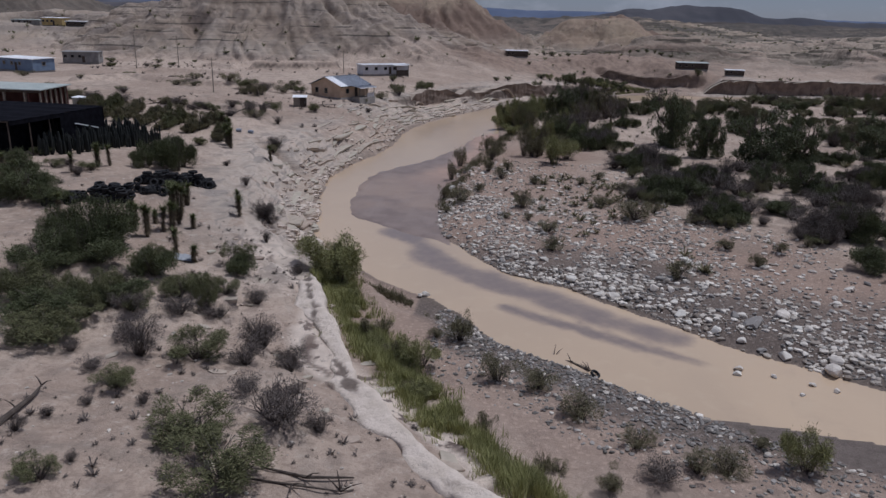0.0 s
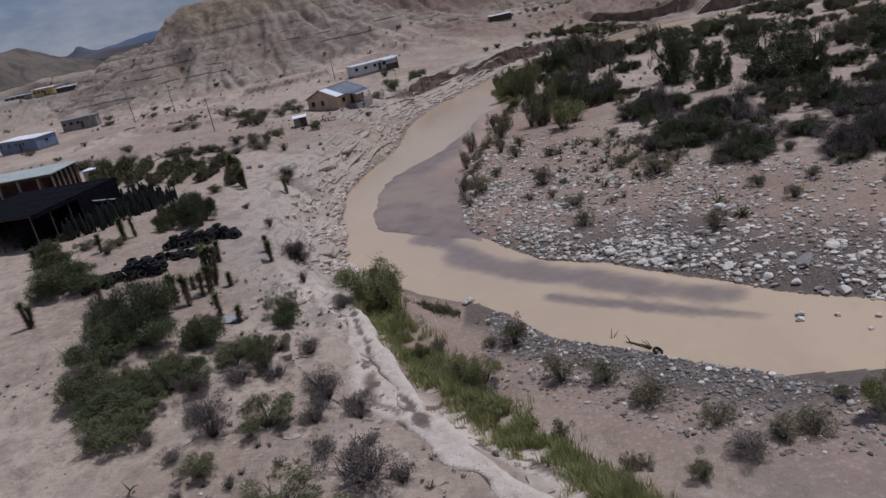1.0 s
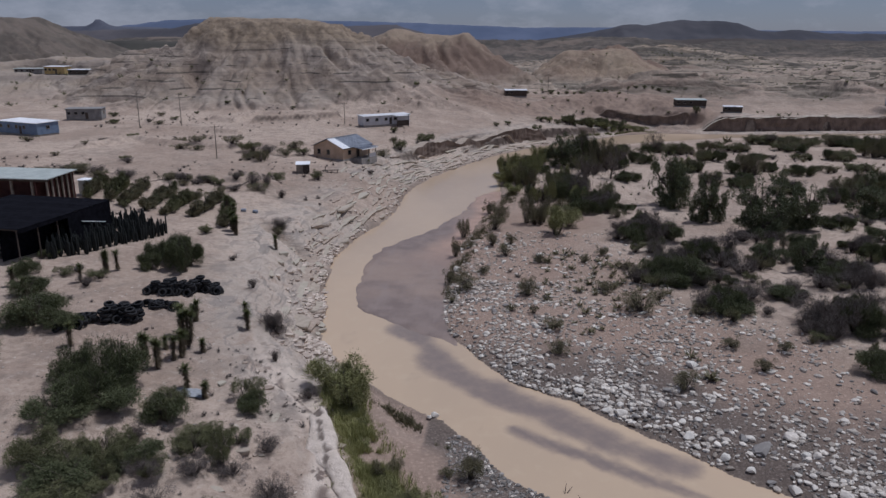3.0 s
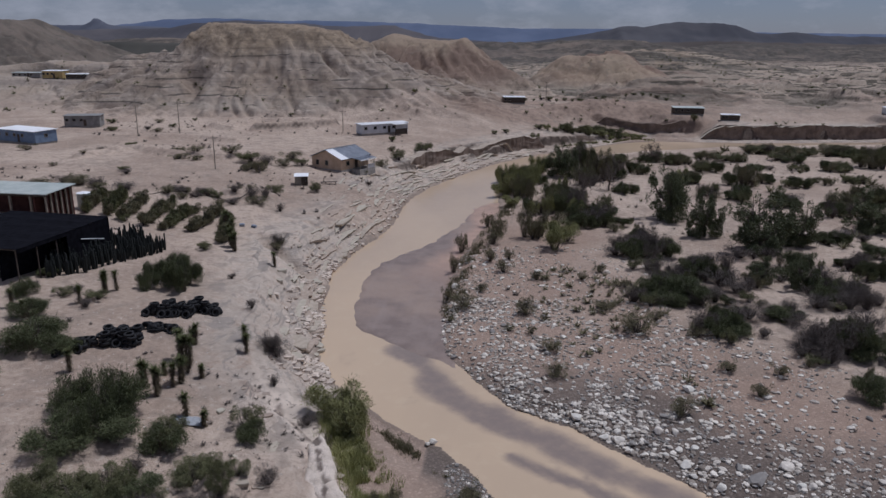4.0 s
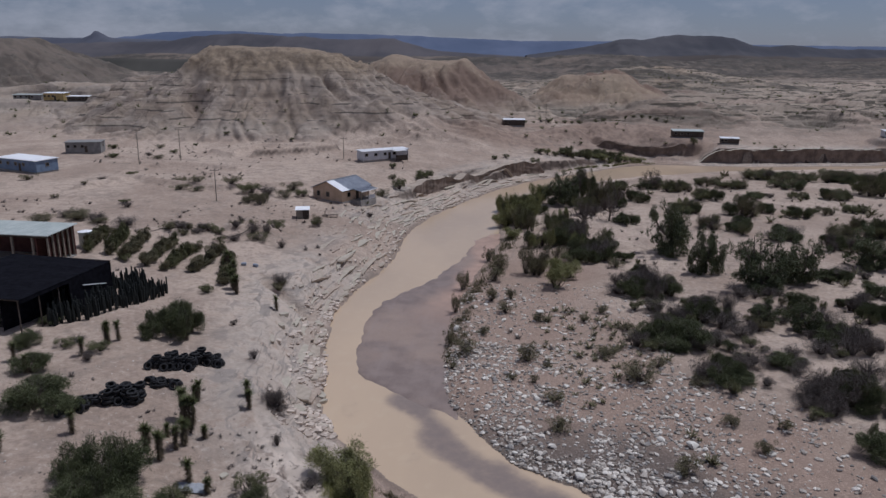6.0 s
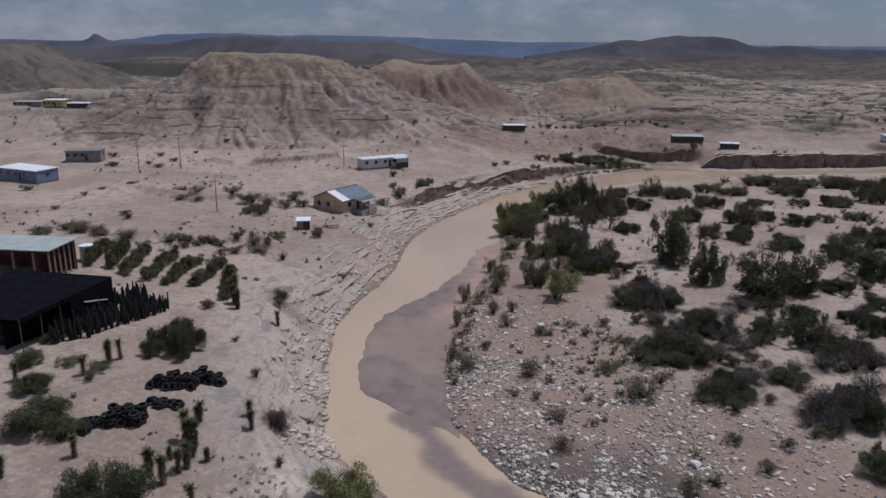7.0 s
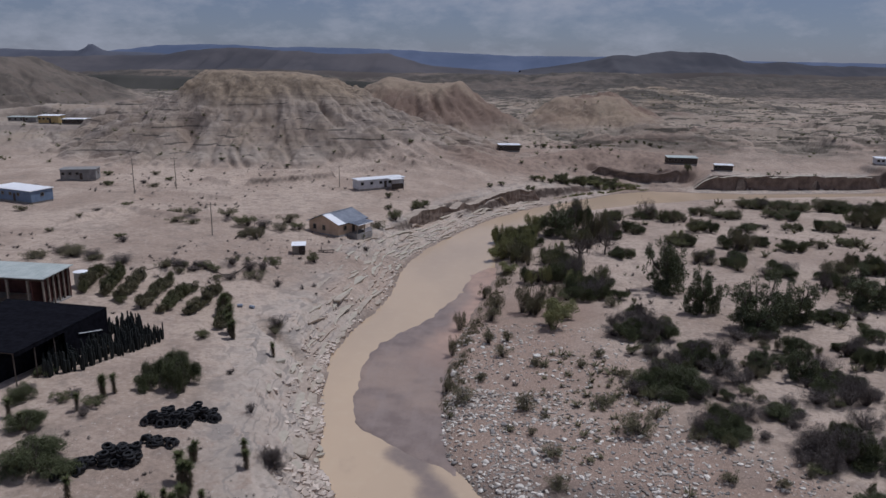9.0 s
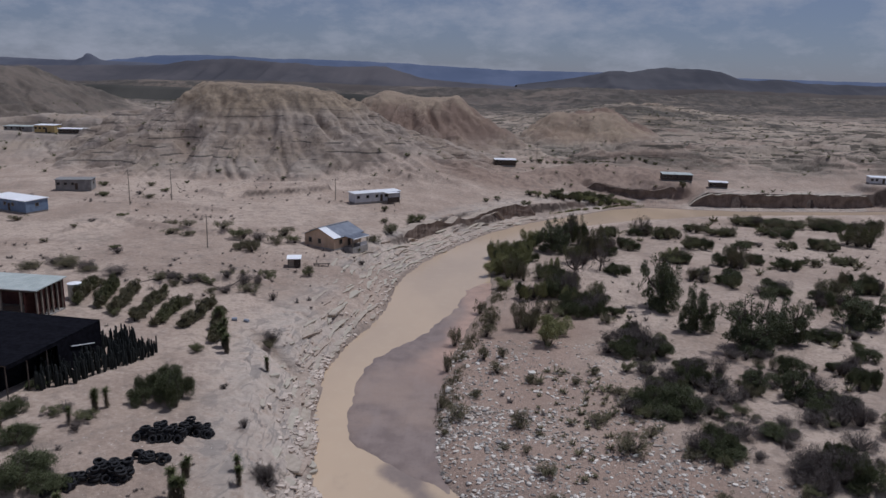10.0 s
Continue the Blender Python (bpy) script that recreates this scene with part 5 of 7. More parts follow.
_dark = [columns(410 + n) for n in range(3)]
_rng = random.Random(44)
for _line, _count in ((((-46.3, 77.6), (-43.2, 81.0), (-40.4, 86.2), (-38.4, 92.2)), 46), (((-47.6, 79.4), (-45.0, 83.0), (-42.6, 87.6), (-40.6, 92.6)), 44), (((-46.9, 78.4), (-44.0, 82.0), (-41.4, 87.0), (-39.4, 92.6)), 44),
                      (((-48.0, 82.0), (-46.0, 86.0), (-43.6, 90.0), (-42.0, 94.0)), 46), (((-49.0, 85.0), (-47.4, 89.0), (-45.4, 92.6), (-44.0, 96.0)), 40)):
    _feet = [(x + _rng.uniform(-0.35, 0.35), y + _rng.uniform(-0.35, 0.35)) for x, y in resampled(_line, np.linspace(0, 1, _count))]
    for (_x, _y), _z in zip(_feet, land([p[0] for p in _feet], [p[1] for p in _feet])[0]):
        _h = _rng.uniform(1.5, 2.9)
        tagged(copy_thing(_rng.choice(_dark), pose(_x, _y, float(_z), 0, 0, _rng.uniform(0, 360)) @ Matrix.Diagonal((_h * 0.8, _h * 0.8, _h, 1))),
               group="columnar cacti by the shade house")
_olive = [spiky("nursery_ocotillo", 430 + n, "olive-green ocotillo planted in a nursery row", CACTUS_DARK, 9, 0.38, 0.02) for n in range(3)]
for _n, _o in enumerate(_olive):
    leafy_wands(_o, 470 + _n, (LEAF_OLIVE, LEAF_CREOSOTE, LEAF_OLIVE)[_n], 1500)
for _n, (_a, _b) in enumerate([((-58.8, 108.6), (-60.4, 118.0)), ((-54.8, 107.4), (-56.6, 117.6)), ((-51.3, 105.9), (-52.7, 116.2)), ((-46.6, 103.2), (-47.8, 115.6)), ((-43.2, 102.9), (-43.0, 113.4)),
                               ((-38.9, 103.2), (-38.6, 113.6)), ((-32.6, 98.6), (-35.6, 110.4))]):
    for _t in np.linspace(0, 1, 12):
        _x = _a[0] + (_b[0] - _a[0]) * _t + _rng.uniform(-0.4, 0.4)
        _y = _a[1] + (_b[1] - _a[1]) * _t + _rng.uniform(-0.2, 0.2)
        _h = _rng.uniform(1.4, 2.3) * (1.15 if _n < 2 else 1.0)
        tagged(copy_thing(_olive[(_n + int(_rng.random() * 1.3)) % 3], pose(_x, _y, ground_z(_x, _y), 0, 0, _rng.uniform(0, 360)) @ Matrix.Diagonal((2.3, 2.2, _h * 1.1, 1))),
               group="nursery rows")
for _ob in _dark + _olive:
    for _o in (*_ob.children_recursive, _ob):
        bpy.data.objects.remove(_o)


def blades_along(name, line, width, count, tall, leaf, label, seed):
    """A strip of grass and reeds that nobody could count."""
    rng = random.Random(seed)
    verts, faces = [], []
    spots = resampled(line, [rng.random() for _ in range(count)])
    side = [rng.gauss(0, 1) for _ in range(count)]
    xs = np.array([p[0] + 0.75 * width * s for p, s in zip(spots, side)])
    ys = np.array([p[1] + 0.55 * width * s for p, s in zip(spots, side)])
    keep = fractal(xs / 2.2, ys / 2.2, seed, 3) > -0.22
    zs = land(xs, ys)[0]
    high = 1 + 0.7 * fractal(xs / 1.6, ys / 1.6, seed + 3, 3)
    for x, y, z, ok, lift in zip(xs, ys, zs, keep, high):
        if not ok or z < 0.02:
            continue
        for _ in range(7):
            a, h = rng.uniform(0, 6.28), tall * lift * rng.uniform(0.5, 1.2)
            p = Vector((x + rng.uniform(-0.2, 0.2), y + rng.uniform(-0.2, 0.2), z - 0.03))
            s = Vector((-math.sin(a), math.cos(a), 0)) * rng.uniform(0.014, 0.036)
            lean = rng.uniform(0.15, 0.7)
            q = p + Vector((math.cos(a) * h * lean, math.sin(a) * h * lean, h))
            n = len(verts)
            verts += [tuple(p - s), tuple(p + s), tuple(q)]
            faces.append((n, n + 1, n + 2))
    return tagged(new(name, mesh_from(name, verts, faces, leaf)), label, "grass", kind="stuff")


blades_along("riverside_reeds", [(-6.0, 56.0), (-4.2, 51.4), (-1.6, 45.0), (1.3, 39.2), (4.8, 33.4), (8.2, 28.4), (11.5, 22.6), (14, 17)], 0.95, 9500, 0.72, LEAF_REED,
             "yellow-green reeds and grass under the rock ledge", 501)
blades_along("shore_grass", [(-4.5, 58.5), (-0.6, 54.6), (2.6, 51.6), (6.4, 47.0)], 0.35, 600, 0.5, LEAF_OLIVE, "olive-green grass along the water's edge", 511)
blades_along("bar_grass", [(2.2, 86), (2.2, 100), (3.2, 110), (5.8, 122), (9.0, 138), (11.2, 154)], 1.3, 1500, 0.75, LEAF_OLIVE, "olive-brown grass on the bar's scarp", 521)
blades_along("far_shore_grass", [(30, 245), (44, 257), (58, 268), (80, 262)], 1.6, 900, 0.9, LEAF_WILLOW, "green grass strip at the far bend", 531)


def scatter(name, count, area, accept, size, leaf, label, seed):
    """Small tufts over an area, joined."""
    rng = random.Random(seed)
    x0, x1, y0, y1 = area
    xs, ys = np.array([rng.uniform(x0, x1) for _ in range(count)]), np.array([rng.uniform(y0, y1) for _ in range(count)])
    zs, masks = land(xs, ys)
    verts, faces = [], []
    gaps = fractal(xs / 22.0, ys / 22.0, seed, 3)
    for x, y, z, gap in zip(xs, ys, zs, gaps):
        if not accept(x, y, z) or gap < -0.05:
            continue
        r = size * (0.35 + 1.1 * rng.random() ** 3)
        for _ in range(30):
            a, up = rng.uniform(0, 6.28), rng.uniform(0.2, 1.3)
            out = Vector((math.cos(a), math.sin(a), up)) * r * rng.uniform(0.5, 1.0)
            s = Vector((-math.sin(a), math.cos(a), rng.uniform(-0.5, 0.5))) * r * 0.09
            p = Vector((x, y, z - 0.02)) + out * 0.15
            n = len(verts)
            verts += [tuple(p - s * 0.6), tuple(p + s * 0.6), tuple(p + out + s), tuple(p + out - s)]
            faces.append((n, n + 1, n + 2, n + 3))
    return tagged(new(name, mesh_from(name, verts, faces, leaf)), label, "scrub", kind="stuff")


scatter("terrace_tufts", 1700, (-125, -18, 60, 245), lambda x, y, z: z > 4.6, 0.42, LEAF_DRY, "small dry tufts scattered over the terrace", 601)
scatter("slope_tufts", 1300, (-30, 6, 14, 60), lambda x, y, z: z > 2.6, 0.2, LEAF_DRY, "small dry tufts on the near slope", 611)
scatter("plain_tufts", 900, (8, 150, 48, 240), lambda x, y, z: 0.7 < z < 4 and y < 225, 0.45, LEAF_DRY, "small grey tufts on the flood plain", 621)
scatter("plain_scrub", 620, (30, 190, 90, 250), lambda x, y, z: 0.9 < z < 4, 1.2, LEAF_OLIVE, "low olive scrub on the flood plain", 631)
scatter("badland_scrub", 8500, (-420, 460, 245, 640), lambda x, y, z: 4 < z < 25, 0.8, LEAF_CREOSOTE, "dark scrub dotted over the badlands", 641)
scatter("bar_tufts", 900, (2, 30, 60, 150), lambda x, y, z: 0.5 < z < 4, 0.62, LEAF_OLIVE, "olive tufts on the gravel bar", 651)

# ---- buildings ----
ADOBE = plain_material("tan_adobe", (0.47, 0.34, 0.235), (0.58, 0.43, 0.31), 0.95, 0, 0.8, 0.2)
ROOF_GREY = plain_material("grey_roof_metal", (0.30, 0.32, 0.36), (0.40, 0.42, 0.46), 0.38, 0.75, 0.7, 0.1)
ROOF_WHITE = plain_material("white_roof_metal", (0.90, 0.90, 0.90), (0.94, 0.94, 0.94), 0.3, 0.0, 0.1, 0.0)
ROOF_PALE = plain_material("pale_roof_metal", (0.44, 0.48, 0.45), (0.55, 0.58, 0.54), 0.5, 0.2, 0.5, 0.1)
WHITE_WALL = plain_material("white_siding", (0.50, 0.50, 0.52), (0.62, 0.62, 0.63), 0.7, 0, 0.8, 0.15)
BLUE_WALL = plain_material("blue_siding", (0.135, 0.185, 0.27), (0.19, 0.25, 0.345), 0.7, 0, 0.8, 0.15)
GREY_WALL = plain_material("grey_block_wall", (0.20, 0.195, 0.19), (0.29, 0.28, 0.27), 0.9, 0, 0.8, 0.2)
DARK_WOOD = plain_material("dark_wood", (0.055, 0.042, 0.035), (0.10, 0.08, 0.065), 0.85, 0, 2.0, 0.3)
PALE_WOOD = plain_material("weathered_wood", (0.20, 0.17, 0.14), (0.30, 0.26, 0.21), 0.9, 0, 2.0, 0.3)
RED_PANEL = plain_material("dark_red_panel", (0.075, 0.03, 0.026), (0.12, 0.05, 0.042), 0.8, 0, 1.0, 0.2)
CONCRETE = plain_material("rough_concrete", (0.26, 0.24, 0.22), (0.36, 0.335, 0.31), 0.95, 0, 1.2, 0.3)
SHADE_CLOTH = plain_material("black_shade_cloth", (0.005, 0.005, 0.007), (0.011, 0.011, 0.015), 0.95, 0, 1.5, 0.3, 0.04)
GLASS = plain_material("dark_window_glass", (0.012, 0.014, 0.018), (0.02, 0.024, 0.03), 0.08, 0, 0.6, 0.0, 0.5)
YELLOW_WALL = plain_material("yellow_plaster", (0.40, 0.29, 0.12), (0.50, 0.37, 0.17), 0.9, 0, 0.5, 0.2)
STEEL = plain_material("galvanised_steel", (0.28, 0.28, 0.29), (0.40, 0.40, 0.41), 0.45, 0.7, 1.0, 0.1)


def add_window(root, x, y, z, w, h, turn=0.0, name="window"):
    """A framed pane on a wall; turn 0 faces -y."""
    frame_bm = bmesh.new()
    for dx, dz, sx, sz in ((0, h / 2, w + 0.14, 0.07), (0, -h / 2, w + 0.2, 0.09), (-w / 2, 0, 0.07, h), (w / 2, 0, 0.07, h)):
        add_box(frame_bm, (sx, 0.10, sz), (dx, 0, dz))
    ob = part(name, frame_bm, PALE_WOOD, root)
    ob.matrix_basis = pose(x, y, z, 0, 0, turn)
    part("pane", box((w, 0.03, h), (0, 0.01, 0)), GLASS, ob)
    return ob


def add_door(root, x, y, z, w=0.9, h=2.0, turn=0.0, material=None):
    ob = part("door", box((w, 0.06, h), (0, 0, h / 2), None, 0.01), material or DARK_WOOD, root)
    ob.matrix_basis = pose(x, y, z, 0, 0, turn)
    part("handle", box((0.12, 0.06, 0.04), (w * 0.36, -0.05, 1.0)), STEEL, ob)
    return ob


def ribbed_sheet(length, width, pitch=0.6, thick=0.05):
    """A metal roof sheet with standing seams that run along its width (local y), in one piece."""
    n = max(2, int(length / pitch))
    top = []
    for k in range(n + 1):
        x = -length / 2 + 0.05 + (length - 0.1) * k / n
        top += [(x - 0.03, thick / 2), (x - 0.02, thick / 2 + 0.05), (x + 0.02, thick / 2 + 0.05), (x + 0.03, thick / 2)]
    outline = [(-length / 2, -thick / 2), (length / 2, -thick / 2), (length / 2, thick / 2)] + top[::-1] + [(-length / 2, thick / 2)]
    return prism(outline, width)


def slope(root, name, material, length, run, rise, at, turn, label=""):
    """One roof slope: length along the eave, going up along local +y."""
    width = math.hypot(run, rise)
    ob = part(name, ribbed_sheet(length, width), material, root, label)
    ob.matrix_basis = pose(at[0], at[1], at[2], 0, 0, turn) @ pose(0, run / 2, rise / 2, math.degrees(math.atan2(rise, run)), 0, 0)
    return ob


def gable_house():
    z0 = 6.75
    root = thing("house", -28.0, 162.2, z0, "tan adobe house with a grey and white metal gable roof", "house", turn=-28)
    w, d, eave, ridge = 8.5, 9.8, 2.5, 4.2
    part("foundation", box((w + 0.1, d + 0.1, 1.9), (0, 0, -0.85)), CONCRETE, root)
    gable = [(-w / 2, 0), (w / 2, 0), (w / 2, eave), (0, ridge), (-w / 2, eave)]
    for y in (-d / 2 + 0.1, d / 2 - 0.1):
        ob = part("gable_wall", prism(gable, 0.2), ADOBE, root)
        ob.location = (0, y, 0.1)
    for x in (-w / 2 + 0.1, w / 2 - 0.1):
        part("side_wall", box((0.2, d - 0.4, eave), (x, 0, 0.1 + eave / 2)), ADOBE, root)
    rise = ridge - eave
    run = w / 2
    lift = rise / run * 0.45
    up = 0.22
    # slopes with overhangs; the front bay of the east slope is newer white metal
    slope(root, "roof", ROOF_GREY, d + 0.9, run + 0.45, rise + lift, (-run - 0.45, 0, eave - lift + up), -90)
    slope(root, "roof", ROOF_WHITE, 2.5, run + 0.45, rise + lift, (run + 0.45, -d / 2 + 0.80, eave - lift + up), 90, "newer white metal roof bay")
    slope(root, "roof", ROOF_GREY, d - 1.6, run + 0.45, rise + lift, (run + 0.45, 1.25, eave - lift + up), 90)
    part("ridge_cap", box((0.35, d + 0.9, 0.06), (0, 0, ridge + up + 0.05)), ROOF_GREY, root)
    part("fascia", box((0.05, d + 0.9, 0.16), (run + 0.46, 0, eave - lift + up - 0.1)), DARK_WOOD, root)
    add_window(root, -2.6, -d / 2 - 0.03, 1.45, 0.9, 1.1)
    add_window(root, 0.1, -d / 2 - 0.03, 1.45, 0.9, 1.1)
    add_window(root, w / 2 + 0.03, -2.6, 1.45, 1.0, 1.0, 90)
    add_door(root, w / 2 + 0.04, 0.4, 0.1, 0.95, 2.05, 90)
    # porch on the east side
    part("porch_floor", box((2.6, 5.6, 1.5), (w / 2 + 1.35, 1.2, -0.66)), CONCRETE, root)
    ob = part("porch_roof", ribbed_sheet(5.8, 2.8, 0.6), ROOF_GREY, root)
    ob.matrix_basis = pose(w / 2 + 1.55, 1.2, eave - 0.1, 0, 0, 90) @ pose(0, 0, 0, 7, 0, 0)
    part("porch_fascia", box((0.06, 5.8, 0.24), (w / 2 + 2.94, 1.2, eave - 0.34)), ROOF_WHITE, root, "white painted edge board")
    for y in (-1.4, 1.2, 3.8):
        part("porch_post", box((0.14, 0.14, eave - 0.55), (w / 2 + 2.5, y, 0.09 + (eave - 0.55) / 2)), PALE_WOOD, root)
    part("porch_wall", box((0.16, 2.4, 0.8), (w / 2 + 2.5, 2.5, 0.5)), WHITE_WALL, root, "low whitewashed wall")


gable_house()


def flat_shed():
    z = ground_z(-31.7, 141.3)
    root = thing("shed", -31.7, 141.3, z - 0.1, "small weathered wooden shed with a pale lean-to roof", "shed", turn=12)
    for x in (-1.2, 1.2):
        part("side_wall", box((0.1, 2.0, 2.0), (x, 0, 1.0)), DARK_WOOD, root)
    part("back_wall", box((2.3, 0.1, 2.1), (0, 0.95, 1.05)), DARK_WOOD, root)
    part("front_wall", box((1.15, 0.1, 2.0), (-0.575, -0.95, 1.0)), PALE_WOOD, root)
    add_door(root, 0.58, -0.97, 0.02, 0.95, 1.85)
    ob = part("roof", ribbed_sheet(2.9, 2.7, 0.5), ROOF_WHITE, root, "pale metal lean-to roof")
    ob.matrix_basis = pose(0, 0, 2.14, 5, 0, 0)


flat_shed()


def mobile_home(name, x, y, turn, length, width, wall, wall_mat, roof_mat, label, z=None, porch=True, windows=4):
    z = min(ground_z(x, y), z if z is not None else 1e9)
    root = thing(name, x, y, z, label, "mobile home", turn=turn)
    part("skirting", box((length - 0.2, width - 0.2, 1.0), (0, 0, 0.0)), CONCRETE, root)
    part("body", box((length, width, wall), (0, 0, 0.4 + wall / 2), None, 0.06), wall_mat, root)
    roof = ribbed_sheet(length + 0.5, width + 0.5, 1.2, 0.12)
    ob = part("roof", roof, roof_mat, root, "bright flat metal roof")
    ob.matrix_basis = pose(0, 0, 0.4 + wall + 0.08, 1.5, 0, 0)
    for k in range(windows):
        add_window(root, -length * 0.42 + k * length * 0.2, -width / 2 - 0.03, 0.4 + wall * 0.6, 0.9, 0.8)
    add_door(root, length * 0.08, -width / 2 - 0.04, 0.42, 0.85, 1.95)
    add_window(root, length / 2 + 0.03, 0, 0.4 + wall * 0.6, 0.9, 0.8, 90)
    if porch:
        part("porch_roof", box((4.2, 2.4, 0.1), (length * 0.27, -width / 2 - 1.25, 0.3 + wall)), roof_mat, root)
        for dx in (-1.95, 1.95):
            part("porch_post", box((0.12, 0.12, wall + 0.6), (length * 0.27 + dx, -width / 2 - 2.3, (wall + 0.2) / 2 - 0.2)), DARK_WOOD, root)
        # dark sheet added in place of the shade in the porch opening
        part("porch_screen", box((3.7, 0.06, wall * 0.62), (length * 0.27, -width / 2 - 2.3, wall * 0.31)), DARK_WOOD, root, "dark sheet standing in for porch shade")
    return root


mobile_home("mobile_home", -26.4, 215.0, 36, 15.2, 4.0, 2.6, WHITE_WALL, ROOF_WHITE, "long white mobile home with a shaded porch")
mobile_home("mobile_home", -113.2, 178.4, -22, 15.0, 6.2, 2.9, BLUE_WALL, ROOF_WHITE, "blue mobile home with a white roof", porch=False)
mobile_home("cabin", -116.8, 212.4, 14, 10.0, 5.0, 3.0, GREY_WALL, GREY_WALL, "plain grey flat-roofed cabin", porch=False, windows=3)
mobile_home("farm_shed", 14.2, 297.0, 4, 8.4, 5.0, 2.2, DARK_WOOD, ROOF_WHITE, "open shed with a bright white roof", porch=False, windows=2)
mobile_home("low_house", 79.5, 284.5, -4, 11.0, 6.0, 2.2, DARK_WOOD, ROOF_PALE, "low dark house with a pale metal roof", porch=False, windows=3)
mobile_home("low_house", 93.8, 279.0, -10, 6.4, 4.0, 1.8, DARK_WOOD, ROOF_WHITE, "small dark shed with a white roof", porch=False, windows=2)
mobile_home("low_house", 158.0, 290.0, -10, 8.0, 5.0, 2.2, WHITE_WALL, ROOF_WHITE, "small white house with a bright roof", porch=False, windows=2)
mobile_home("ranch_house", -179.5, 304.0, 4, 8.5, 6.0, 3.0, YELLOW_WALL, ROOF_WHITE, "yellow ranch house with a white roof", porch=False, windows=3)
mobile_home("ranch_annex", -166.0, 303.0, 4, 14.0, 5.0, 1.8, DARK_WOOD, ROOF_WHITE, "long low annex with a white roof", porch=False, windows=4)
mobile_home("ranch_annex", -194.0, 308.0, 4, 12.0, 5.0, 1.9, GREY_WALL, ROOF_PALE, "long low annex with a pale roof", porch=False, windows=4)


def nursery_barn():
    x, y = -69.4, 103.7
    z = ground_z(-62, 103) - 0.1
    root = thing("barn", x, y, z, "open-ended barn with a pale metal roof and red panels", "barn", turn=-4)
    L, W, H = 20.0, 6.4, 4.5
    part("floor_slab", box((L, W, 0.6), (0, 0, -0.15)), CONCRETE, root)
    part("back_wall", box((L, 0.2, H + 0.35), (0, W / 2 - 0.1, 0.15 + (H + 0.35) / 2)), RED_PANEL, root)
    part("inner_wall", box((0.2, W - 0.5, H - 0.1), (L / 2 - 2.2, 0, 0.15 + (H - 0.1) / 2)), RED_PANEL, root)
    ob = part("roof", ribbed_sheet(L + 0.8, W + 1.0, 0.9, 0.12), ROOF_PALE, root, "pale low-pitched metal roof")
    ob.matrix_basis = pose(0, 0, H + 0.42, 2.2, 0, 0)
    part("eave_beam", box((L, 0.2, 0.35), (0, -W / 2 + 0.1, H - 0.02)), DARK_WOOD, root)
    for k in range(6):
        part("post", box((0.22, 0.22, H + 0.06), (L / 2 - 0.2, -W / 2 + 0.2 + k * (W - 0.4) / 5, 0.15 + H / 2)), PALE_WOOD, root, "pale weathered post")
    for k in range(6):
        part("post", box((0.3, 0.3, H - 0.2), (-L / 2 + 0.3 + k * 3.4, -W / 2 + 0.2, 0.15 + H / 2 - 0.1)), PALE_WOOD, root)
    for k in range(5):
        part("red_panel", box((0.06, 0.85, H - 0.7), (L / 2 - 0.55, -W / 2 + 0.85 + k * (W - 0.4) / 5, 0.15 + H / 2)), RED_PANEL, root)


nursery_barn()


def water_tank():
    x, y = -60.4, 111.2
    root = thing("water_tank", x, y, ground_z(x, y) - 0.05, "round pale water tank with a white lid beside the barn", "water tank")
    bm = bmesh.new()
    bmesh.ops.create_cone(bm, cap_ends=True, segments=32, radius1=1.05, radius2=1.05, depth=2.6, matrix=Matrix.Translation((0, 0, 1.3)))
    part("shell", bm, ROOF_PALE, root)
    bm = bmesh.new()
    bmesh.ops.create_cone(bm, cap_ends=True, segments=32, radius1=1.15, radius2=0.3, depth=0.22, matrix=Matrix.Translation((0, 0, 2.71)))
    part("lid", bm, ROOF_WHITE, root)


water_tank()


